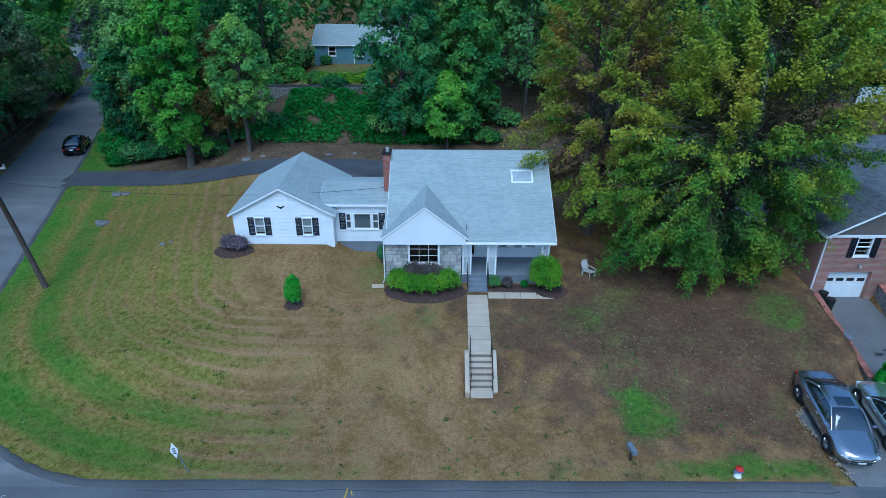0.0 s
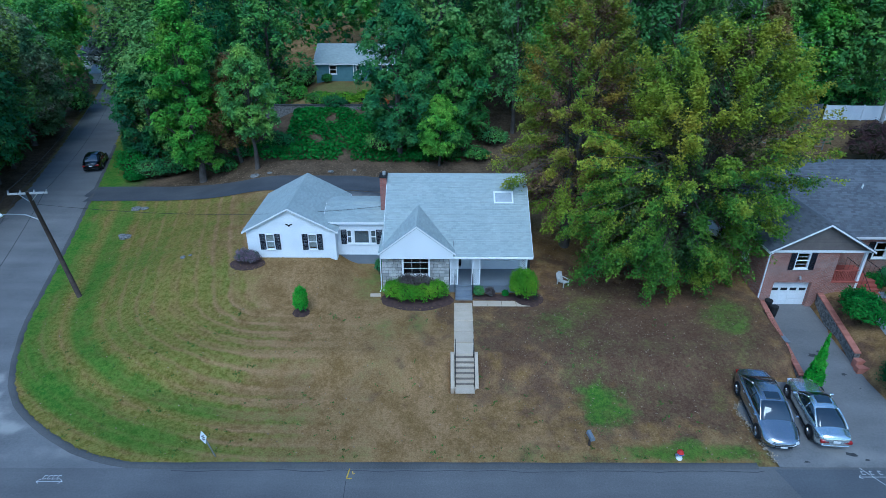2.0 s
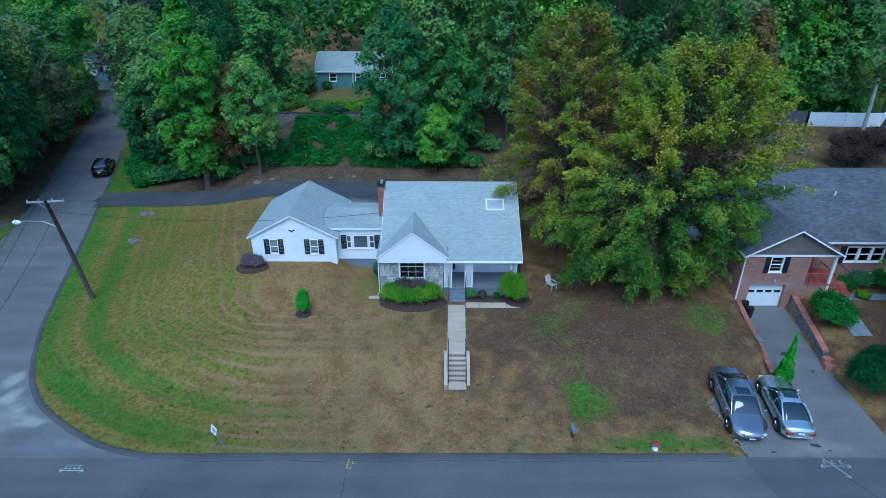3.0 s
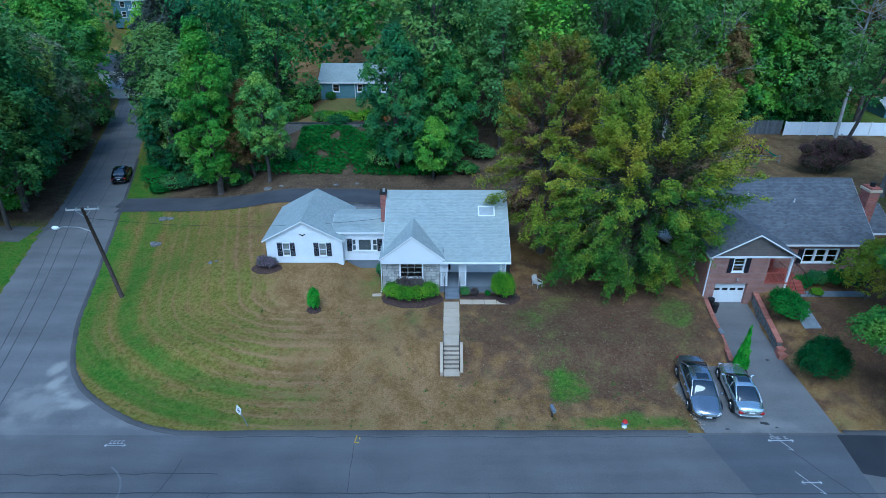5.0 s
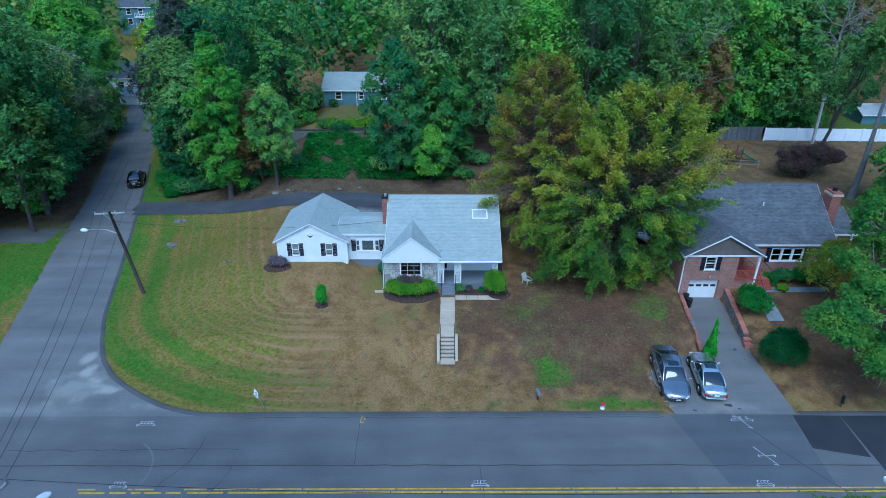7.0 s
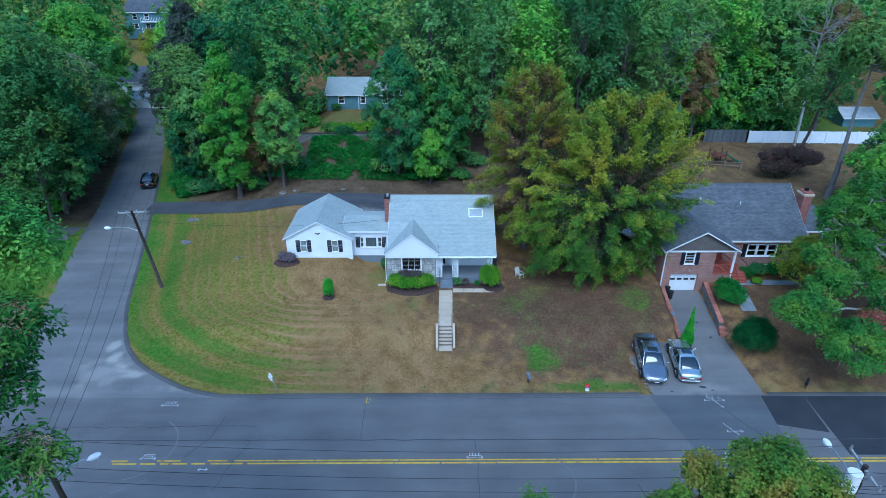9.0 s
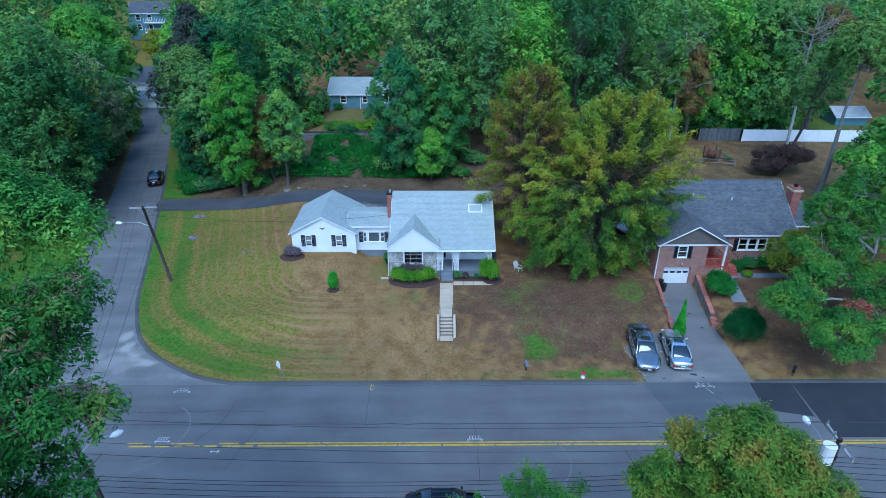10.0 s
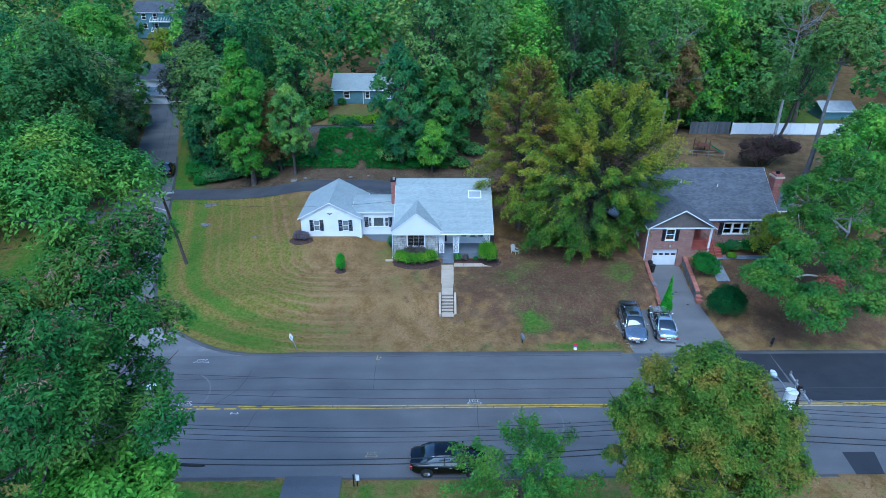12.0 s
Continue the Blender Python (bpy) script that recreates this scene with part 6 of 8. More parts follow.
# ---------------------------------------------------------------- poles and wires
def utility_pole(label, base, top, arm, arm_turn, lamp=None, drum=False, arm_len=2.3):
    p = empty("utility_pole", label, "pole", base)
    d = Vector(top) - Vector(base)
    part("shaft", tube(bmesh.new(), [(0, 0, -0.5), tuple(d * 0.5), tuple(d)], [0.17, 0.14, 0.11], 10), M["wood"], p, smooth=True)
    a = pose(0, 0, 0, 0, 0, arm_turn).to_3x3() @ Vector((arm_len / 2, 0, 0))
    c = d * arm
    cross = part("crossarm", box(bmesh.new(), -arm_len / 2, arm_len / 2, -0.05, 0.05, -0.06, 0.06, 0.01), M["greywood"], p, "grey weathered wooden crossarm")
    cross.matrix_basis = pose(*c, 0, 0, arm_turn)
    for s in (-0.95, -0.35, 0.35, 0.95):
        part("insulator", tube(bmesh.new(), [tuple(c + a * s + Vector((0, 0, 0.06))), tuple(c + a * s + Vector((0, 0, 0.22)))], [0.06, 0.045], 7), M["metal"], p)
    for s in (-0.5, 0.5):
        part("brace", tube(bmesh.new(), [tuple(c + a * s), tuple(c - Vector((0, 0, 0.6)))], 0.02, 5), M["metal"], p)
    if lamp:
        l = Vector(lamp) - Vector(base)
        s = d * min(0.95, max(0.3, (l.z - 0.2) / d.z))
        part("lamp_arm", tube(bmesh.new(), [tuple(s), tuple(s.lerp(l, 0.35) + Vector((0, 0, 0.28))), tuple(s.lerp(l, 0.8) + Vector((0, 0, 0.16))), tuple(l)], 0.035, 7), M["metal"], p)
        u = (l - s)
        u.z = 0
        u.normalize()
        part("lamp_head", tube(bmesh.new(), [tuple(l - u * 0.2), tuple(l), tuple(l + u * 0.25), tuple(l + u * 0.42)], [0.05, 0.15, 0.16, 0.06], 9), M["trim"], p, "white street lamp head", smooth=True)
    if drum:
        e = d * 0.93 + Vector((-0.5, -0.2, 0))
        part("transformer", tube(bmesh.new(), [tuple(e + Vector((0, 0, z))) for z in (-0.55, -0.5, 0.4, 0.48, 0.5)], [0.2, 0.28, 0.28, 0.3, 0.05], 12), M["trim"], p, "pale grey drum transformer")
        part("switch", tube(bmesh.new(), [tuple(d * 0.86 + Vector((0.22, 0.1, -0.1))), tuple(d * 0.86 + Vector((0.22, 0.1, 0.2)))], 0.06, 8), M["iron"], p)
    return c + Vector(base), a


cN, aN = utility_pole("leaning dark wooden utility pole with crossarm and street lamp", (-25.3, 1.15, -1.3), (-25.85, 0.2, 6.75), 0.985, 8, (-28.5, 0.75, 4.9))
cR, aR = utility_pole("wooden utility pole with transformer and street lamp", (18.1, -28.6, -1.9), (18.1, -28.6, 7.5), 0.98, 84, (18.28, -26.3, 6.3), True, 2.3)
cL, aL = utility_pole("dark leaning wooden utility pole with street lamp beside the verge", (-16.1, -27.5, -1.9), (-17.0, -27.3, 6.75), 0.97, 80, (-15.7, -26.3, 5.7))
cU, aU = utility_pole("dark wooden utility pole beside the side road", (-37.2, 35.4, -0.7), (-37.6, 34.6, 7.6), 0.98, 10)


def wire(a, b, sag, r=0.011, label="thin black overhead wire"):
    a, b = Vector(a), Vector(b)
    n = 24
    pts = [a.lerp(b, i / n) - Vector((0, 0, 4 * sag * (i / n) * (1 - i / n))) for i in range(n + 1)]
    ob = part("overhead_wire", tube(bmesh.new(), [tuple(q) for q in pts], r, 5), M["wire"])
    return tagged(ob, label, "wire", "overhead wires")


for s in (-0.95, -0.35, 0.95):
    up = Vector((0, 0, 0.22))
    wire(cL + aL * s + up, cR + aR * s + up, 0.55)
    wire(cR + aR * s + up, cR + aR * s + up + Vector((42, -0.5, 0.3)), 1.3)
    wire(cN + aN * s + up, cL + aL * s + up, 0.9)
    wire(cN + aN * s + up, cU + aU * s + up, 0.9)
    wire(cL + aL * s + up + Vector((-42, 0, 0.3)), cL + aL * s + up, 1.3)
for k, (za, zb, r) in enumerate(((2.35, 3.7, 0.028), (2.0, 3.35, 0.028), (4.95, 5.6, 0.014), (4.75, 5.4, 0.014), (4.4, 5.05, 0.014), (4.1, 4.75, 0.014))):
    y = -28.0 - 0.05 * k
    a, b = (-16.75, y, za), (18.1, y, zb)
    wire(a, b, 0.85, r, "thick black overhead telephone cable" if k < 2 else "thin black overhead telephone cable")
    wire(b, (60, y, zb), 1.0, r, "thick black overhead telephone cable")
    wire((-60, y, za), a, 1.0, r, "thick black overhead telephone cable")
ob = part("cable_splice", tube(bmesh.new(), [(-14.3, -28.05, 1.84), (-14.0, -28.05, 1.8), (-13.1, -28.05, 1.73), (-12.8, -28.05, 1.71)], [0.04, 0.09, 0.09, 0.04], 8), M["rubber"])
tagged(ob, "black splice box hanging on the telephone cable", "cable box")
wire((-25.8, 0.3, 5.9), (-4.3, 5.0, 3.9), 0.7, 0.012)


# ---------------------------------------------------------------- small things out of doors
def at_ground(x, y, lift=0.0):
    return (x, y, ground_z(x, y) + lift)


sign = empty("road_sign", "small white diamond road sign on a grey post", "sign", at_ground(-11.3, -12.65))
part("post", tube(bmesh.new(), [(0, 0, -0.3), (-0.42, 0.0, 1.3)], 0.032, 6), M["metal"], sign)
bm = bmesh.new()
rhomb = [(0, -0.36), (0.16, 0), (0, 0.36), (-0.16, 0)]
va, vb = [bm.verts.new((x, -0.012, z)) for x, z in rhomb], [bm.verts.new((x, 0.012, z)) for x, z in rhomb]
bm.faces.new(va), bm.faces.new(vb[::-1])
for i in range(4):
    bm.faces.new((va[i], vb[i], vb[(i + 1) % 4], va[(i + 1) % 4]))
bmesh.ops.recalc_face_normals(bm, faces=bm.faces)
plate = part("plate", bm, M["trim"], sign, "white diamond plate")
plate.matrix_basis = pose(-0.42, -0.06, 1.3, -14, -10, 10)
bm = bmesh.new()
for k in range(3):
    box(bm, -0.065, 0.065, -0.018, -0.013, -0.14 + k * 0.1, -0.09 + k * 0.1)
bars = part("writing", bm, M["rubber"], sign, "dark illegible bars of writing")
bars.matrix_basis = pose(-0.42, -0.06, 1.3, -14, -10, 10)


def mailbox(x, y, turn, tilt, label):
    m = empty("mailbox", label, "mailbox", at_ground(x, y), turn)
    post = part("post", box(bmesh.new(), -0.05, 0.05, -0.05, 0.05, -0.3, 0.55, 0.008), M["wood"], m)
    bm = bmesh.new()
    pts = [(-0.11, 0), (0.11, 0), (0.11, 0.13)] + [(0.11 * math.cos(radians(a)), 0.13 + 0.1 * math.sin(radians(a))) for a in (30, 60, 90, 120, 150)] + [(-0.11, 0.13)]
    va, vb = [bm.verts.new((px, -0.3, pz)) for px, pz in pts], [bm.verts.new((px, 0.26, pz)) for px, pz in pts]
    bm.faces.new(va), bm.faces.new(vb[::-1])
    for i in range(len(pts)):
        j = (i + 1) % len(pts)
        bm.faces.new((va[i], vb[i], vb[j], va[j]))
    bmesh.ops.recalc_face_normals(bm, faces=bm.faces)
    b = part("box", bm, M["greyblue"] if x < 10 else M["iron"], m, "metal letter box")
    b.matrix_basis = pose(0, 0, 0.55, tilt, 0, 0)
    return m


mailbox(6.95, -11.9, 10, 0, "blue-grey metal mailbox on a short post")
mailbox(27.2, -12.6, -40, 12, "black leaning mailbox on a post beside the kerb")
mb = empty("notice_post", "black post with a small white notice board", "sign", at_ground(-5.0, -26.3))
for dx in (-0.1, 0.12):
    part("post", box(bmesh.new(), dx - 0.035, dx + 0.035, -0.035, 0.035, -0.3, 0.95, 0.006), M["iron"], mb)
part("board", box(bmesh.new(), 0.04, 0.26, -0.06, -0.036, 0.5, 1.0, 0.006), M["trim"], mb, "white board")
# hydrant
hy = empty("fire_hydrant", "short fire hydrant with red cap and white and blue body", "hydrant", at_ground(11.15, -12.7))
hy.scale = (0.78, 0.78, 0.78)
part("body", tube(bmesh.new(), [(0, 0, -0.1), (0, 0, 0.06), (0, 0, 0.07), (0, 0, 0.42)], [0.2, 0.2, 0.14, 0.15], 12), M["trim"], hy, "white barrel", True)
part("collar", tube(bmesh.new(), [(0, 0, 0.38), (0, 0, 0.47)], [0.19, 0.19], 12), mat("blue_paint", (0.05, 0.15, 0.4), (0.08, 0.2, 0.5), 4, 0.5), hy, "blue collar")
part("bonnet", tube(bmesh.new(), [(0, 0, 0.47), (0, 0, 0.58), (0, 0, 0.66), (0, 0, 0.72)], [0.21, 0.19, 0.1, 0.05], 12), mat("red_paint", (0.45, 0.02, 0.02), (0.6, 0.04, 0.03), 4, 0.45), hy, "red bonnet", True)
for s in (-1, 1):
    part("nozzle", tube(bmesh.new(), [(s * 0.12, 0, 0.3), (s * 0.26, 0, 0.3)], 0.075, 9), M["greyblue"], hy)


M["chairpaint"] = mat("weathered_white_paint", (0.42, 0.40, 0.37), (0.60, 0.59, 0.56), 6, 0.7)


def lawn_chair(x, y, turn):
    c = empty("lawn_chair", "weathered white slatted garden chair under the tree", "chair", at_ground(x, y), turn)
    c.scale = (0.82, 0.82, 0.82)
    for sx in (-0.28, 0.28):
        part("leg", box(bmesh.new(), sx - 0.03, sx + 0.03, -0.4, -0.33, 0, 0.55, 0.006), M["chairpaint"], c)
        part("leg", box(bmesh.new(), sx - 0.03, sx + 0.03, 0.3, 0.37, 0, 0.4, 0.006), M["chairpaint"], c)
        part("armrest", box(bmesh.new(), sx * 1.15 - 0.06, sx * 1.15 + 0.06, -0.45, 0.4, 0.55, 0.58, 0.006), M["chairpaint"], c)
    for i in range(5):
        part("seat_slat", box(bmesh.new(), -0.28, 0.28, -0.4 + i * 0.15, -0.28 + i * 0.15, 0.38 - 0.025 * i, 0.4 - 0.025 * i, 0.004), M["chairpaint"], c)
    for i in range(5):
        s = part("back_slat", box(bmesh.new(), -0.06, 0.06, -0.012, 0.012, 0, 0.8 - 0.05 * abs(i - 2), 0.004), M["chairpaint"], c)
        s.matrix_basis = pose(-0.26 + 0.13 * i, 0.32, 0.3, -20, 0, 0)


lawn_chair(7.8, 0.9, 35)
# covered boat on its trailer between the houses
boat = empty("boat", "white covered boat on a trailer beside the brick house", "boat", at_ground(19.0, 7.4, 0.45), 12)
bm = bmesh.new()
rings = []
for i in range(9):
    u = i / 8
    wd = 0.14 + 0.81 * (1 - max(0, (0.45 - u) / 0.45) ** 2.2)
    y = -2.6 + 5.2 * u
    rings.append([bm.verts.new(p) for p in ((-wd * 0.3, y, 0.05 + 0.35 * (1 - u) ** 2), (-wd, y, 0.75), (-wd * 0.75, y, 0.95), (0, y, 1.15 + 0.12 * math.sin(u * 9)), (wd * 0.75, y, 0.95), (wd, y, 0.75), (wd * 0.3, y, 0.05 + 0.35 * (1 - u) ** 2))])
for a, b in zip(rings, rings[1:]):
    for k in range(6):
        bm.faces.new((a[k], a[k + 1], b[k + 1], b[k]))
bm.faces.new(rings[-1])
bm.faces.new(rings[0])
for a, b in zip(rings, rings[1:]):
    bm.faces.new((a[6], a[0], b[0], b[6]))
bmesh.ops.recalc_face_normals(bm, faces=bm.faces)
part("hull_and_cover", bm, M["trim"], boat, "white hull under a white cover")
part("trailer", box(bmesh.new(), -0.5, 0.5, -3.2, 2.2, -0.05, 0.05, 0.01), M["iron"], boat)
for s in (-0.85, 0.85):
    part("wheel", tube(bmesh.new(), [(s - 0.09, 0.8, -0.12), (s + 0.09, 0.8, -0.12)], 0.32, 14), M["rubber"], boat)
# stones and scraps on the lawn and the dirt strip
rng = random.Random(12)
for x, y, r in ((-28.0, 15.6, 0.5), (-27.3, 15.7, 0.35), (-26.4, 10.0, 0.5), (-26.8, 10.3, 0.3), (-18.2, 19.6, 0.45), (-18.8, 3.5, 0.22), (-18.3, 3.6, 0.14), (-16.8, 19.8, 0.25), (-11, 19.9, 0.3), (-8.8, 20.2, 0.22)):
    bm = bmesh.new()
    bmesh.ops.create_icosphere(bm, subdivisions=2, radius=r)
    for v in bm.verts:
        v.co = v.co * (1 + 0.35 * noise.noise(v.co * 3 + Vector((x, y, 0))))
        v.co.z *= 0.35
    ob = part("stone", bm, M["rubble"])
    ob.matrix_world = pose(*at_ground(x, y, 0.03))
    tagged(ob, "flat grey fieldstone lying in the grass", "stone", "field stones")
# splash stones at the downspout
ob = part("splash_stone", box(bmesh.new(), -0.35, 0.35, -0.18, 0.18, 0, 0.1, 0.03), M["concrete"])
ob.matrix_world = pose(*at_ground(-4.75, -0.45, 0.0), 0, 3, 8)
tagged(ob, "grey concrete splash block below the downspout", "stone")


# ---------------------------------------------------------------- houses and fences beyond
def far_house(name, label, x0, x1, y0, y1, z0, eave, ridge, board, roof, seed, windows, turn=0.0):
    h = empty(name, label, "house")
    holes = [(a, b, p, q) for a, b, p, q in windows]
    wll = wall("wall", h, board, 'x', y0, 0.25, x0, x1, z0 - 1.5, eave, holes)
    clapboards(wll, 'x', y0, -1, x0, x1, z0, eave - 0.1, board, holes, None, 0.22)
    for w in windows:
        window(h, 'x', y0 - 0.03, -1, *w, cols=1, rows=2, frame_w=0.09)
    wall("wall", h, board, 'y', x0, 0.25, y0 + 0.25, y1, z0 - 1.5, eave)
    wall("wall", h, board, 'y', x1 - 0.25, 0.25, y0 + 0.25, y1, z0 - 1.5, eave)
    wall("wall", h, board, 'x', y1 - 0.25, 0.25, x0 + 0.25, x1 - 0.25, z0 - 1.5, eave)
    my = (y0 + y1) / 2
    for xx in (x0, x1 - 0.25):
        prism("gable_wall", [(y0, eave), (y1, eave), (my, ridge - 0.15)], 0, 0.25, board, h).matrix_basis = Matrix(((0, 1, 0, xx), (1, 0, 0, 0), (0, 0, 1, 0), (0, 0, 0, 1)))
    gable_roof(h, 'x', x0 - 0.3, x1 + 0.3, my, (y1 - y0) / 2 + 0.35, eave + 0.02, ridge, roof, seed)
    return h


M["palemetal"] = mat("pale_metal_roof", (0.40, 0.41, 0.42), (0.52, 0.53, 0.54), 1.5, 0.5, 0.1)
bh = far_house("house", "teal-grey clapboard house with pale grey roof behind the trees", -16.9, -5.5, 46, 54, 4.4, 6.85, 8.75, M["tealboard"], M["shingle"], 71, [(-15.2, -14.2, 5.45, 6.6), (-11.7, -10.9, 5.45, 6.6), (-8.3, -7.5, 5.45, 6.6)])
part("downspout", tube(bmesh.new(), [(-12.0, 45.9, 6.8), (-12.0, 45.9, 4.4)], 0.05, 6), M["trim"], bh, "white downspout")
far_house("house", "white house with grey roof at the end of the side road", -64, -52, 74, 82, 0.4, 3.2, 5.6, M["white"], M["slate"], 81, [(-62, -60.8, 1.4, 2.6), (-57, -55.8, 1.4, 2.6)])
far_house("garage", "low white garage with a pale roof beside the road", -57.6, -52.4, 65, 69, 0.3, 1.9, 3.0, M["white"], M["palemetal"], 83, [])
gh = far_house("house", "tall pale blue house with white balconies among far trees", -80, -69, 116, 124, 7.6, 12.6, 15.2, M["tealboard"], M["slate"], 91, [(-78, -76.8, 8.6, 10), (-75, -73.8, 8.6, 10), (-78, -76.8, 10.9, 12.3), (-75, -73.8, 10.9, 12.3)])
for zz in (10.3, 7.9):
    boxed("balcony", -75.5, -69.5, 114.4, 116, zz, zz + 0.2, M["trim"], gh, "white balcony")
    for k in range(15):
        boxed("baluster", -75.4 + 0.41 * k, -75.32 + 0.41 * k, 114.45, 114.53, zz + 0.2, zz + 1.2, M["trim"], gh)
far_house("house", "white house half hidden in the woods behind the fence", 53, 64, 53, 60, 3.4, 7.2, 9.4, M["white"], M["slate"], 101, [(55, 56.2, 4.6, 6.0), (59, 60.2, 4.6, 6.0)])
far_house("garage", "low shed with a pale metal roof behind the fence", 62.5, 67.5, 42.5, 46.5, 2.6, 4.2, 5.4, M["tealboard"], M["palemetal"], 121, [])
far_house("garage", "small brown garage with pale roof behind the trees", -11, -5.5, 70, 76, 4.6, 7.2, 8.4, M["brownboard"], M["shingle"], 111, [])
# fences
vf = empty("vinyl_fence", "white vinyl panel fence along the yard", "fence")
for i in range(9):
    x0 = 44.0 + i * 2.15
    y = 34.2 - i * 0.06
    z = ground_z(x0, y)
    boxed("panel", x0 + 0.06, x0 + 2.1, y - 0.02, y + 0.02, z + 0.08, z + 1.75, M["white"], vf, "", 0.005)
    boxed("post", x0 - 0.06, x0 + 0.06, y - 0.06, y + 0.06, z - 0.3, z + 1.85, M["trim"], vf, "", 0.008)
M["darkboard"] = mat("weathered_board", (0.09, 0.095, 0.10), (0.15, 0.155, 0.16), 3, 0.9, 0.3, 20, island=0.2)
wf = empty("board_fence", "grey weathered wooden board fence", "fence")
for i in range(30):
    x0 = 37.9 + i * 0.2
    z = ground_z(x0, 34.7)
    boxed("board", x0, x0 + 0.185, 34.68, 34.71, z, z + 1.75 + 0.03 * (i % 3), M["darkboard"], wf, "", 0.004)
M["railwood"] = mat("dull_rail_wood", (0.17, 0.165, 0.16), (0.25, 0.24, 0.23), 3, 0.9, 0.3, 20)
rf = empty("rail_fence", "grey split rail fence in the yard", "fence")
for i in range(4):
    x0, y = 33.5 + i * 2.1, 27.4 - i * 0.28
    z = ground_z(x0, y)
    part("post", tube(bmesh.new(), [(x0, y, z - 0.3), (x0, y, z + 1.0)], 0.07, 7), M["railwood"], rf)
    if i < 3:
        for hgt in (0.4, 0.85):
            part("rail", tube(bmesh.new(), [(x0, y, z + hgt), (x0 + 2.1, y - 0.28, ground_z(x0 + 2.1, y - 0.28) + hgt)], 0.04, 6), M["railwood"], rf)
M["cedar"] = mat("stained_cedar", (0.10, 0.035, 0.025), (0.15, 0.06, 0.04), 3, 0.8, 0.3)
swing = empty("play_set", "wooden play set with a green slide in the yard", "play set", at_ground(37.0, 30.0 - 2.2))
for sx in (-0.8, 0.8):
    for sy in (-0.7, 0.7):
        part("post", box(bmesh.new(), sx - 0.06, sx + 0.06, sy - 0.06, sy + 0.06, -0.3, 2.0, 0.008), M["cedar"], swing)
part("deck", box(bmesh.new(), -0.85, 0.85, -0.75, 0.75, 1.2, 1.3, 0.01), M["cedar"], swing)
bm = bmesh.new()
for a, b in zip(range(7), range(1, 8)):
    def sl(k):
        return 0.85 + 2.2 * k / 7, 1.3 * (1 - k / 7) ** 1.2 + 0.12
    (xa, za), (xb, zb) = sl(a), sl(b)
    for y0, y1, h0, h1 in ((-0.25, 0.25, 0, 0), (-0.28, -0.25, 0.18, 0), (0.25, 0.28, 0, 0.18)):
        bm.faces.new([bm.verts.new(q) for q in ((xa, y0, za + h0), (xb, y0, zb + h0), (xb, y1, zb + h1), (xa, y1, za + h1))])
part("slide", bm, mat("green_plastic", (0.01, 0.13, 0.08), (0.02, 0.18, 0.1), 2, 0.4), swing, "dark green plastic slide")
# low retaining wall above the ivy bank
M["darkstone"] = mat("dark_stone", (0.035, 0.036, 0.035), (0.08, 0.08, 0.075), 5, 0.95, 0.9, 12)
coping_wall("bank_wall", "dark stone retaining wall above the ivy bank", (-24, 31.2), (-2, 31.2), 4.85, 4.95, 3.4, 3.4, 0.4, 30, M["darkstone"])
ob = boxed("orange_barrier", -36.9, -36.2, 34.0, 34.4, -0.75, 0.35, mat("orange_board", (0.5, 0.12, 0.03), (0.6, 0.18, 0.05), 2, 0.7), None, "", 0.03)
tagged(ob, "orange wooden box beside the utility pole", "box")


# oil stains on the neighbour's driveway and dust where cars turn
oil = mat("oil_stain", (0.035, 0.035, 0.037), (0.06, 0.06, 0.06), 5, 0.6)
for x, y, r in ((21.4, -5.6, 0.3), (21.9, -5.3, 0.18), (22.3, -7.2, 0.2), (19.7, -12.5, 0.3), (20.3, -12.8, 0.16), (17.3, -12.9, 0.14), (22.6, -8.3, 0.08)):
    pts = []
    for k in range(14):
        a = 2 * math.pi * k / 14
        q = 0.65 * r * (1 + 0.9 * noise.noise(Vector((math.cos(a) * 1.5, math.sin(a) * 1.5, x))))
        px, py = x + 1.3 * q * math.cos(a), y + 0.6 * q * math.sin(a)
        pts.append((px, py, drive_z(py) + 0.006))
    put("oil_stain", pts, [list(range(14))], oil, kind="structure", label="dark oil stain on the driveway asphalt", category="stain")


# ---------------------------------------------------------------- cars
def table(u, knots):
    for (a, p), (b, q) in zip(knots, knots[1:]):
        if u <= b:
            t = (u - a) / (b - a)
            return p + (q - p) * t
    return knots[-1][1]


def car_paint(name, col, rough=0.25):
    m = mat(name, tuple(c * 0.94 for c in col), col, 1.5, rough, spec=0.5, metal=0.9)
    p = m.node_tree.nodes["Principled BSDF"]
    p.inputs["Coat Weight"].default_value, p.inputs["Coat Roughness"].default_value = 0.6, 0.05
    return m


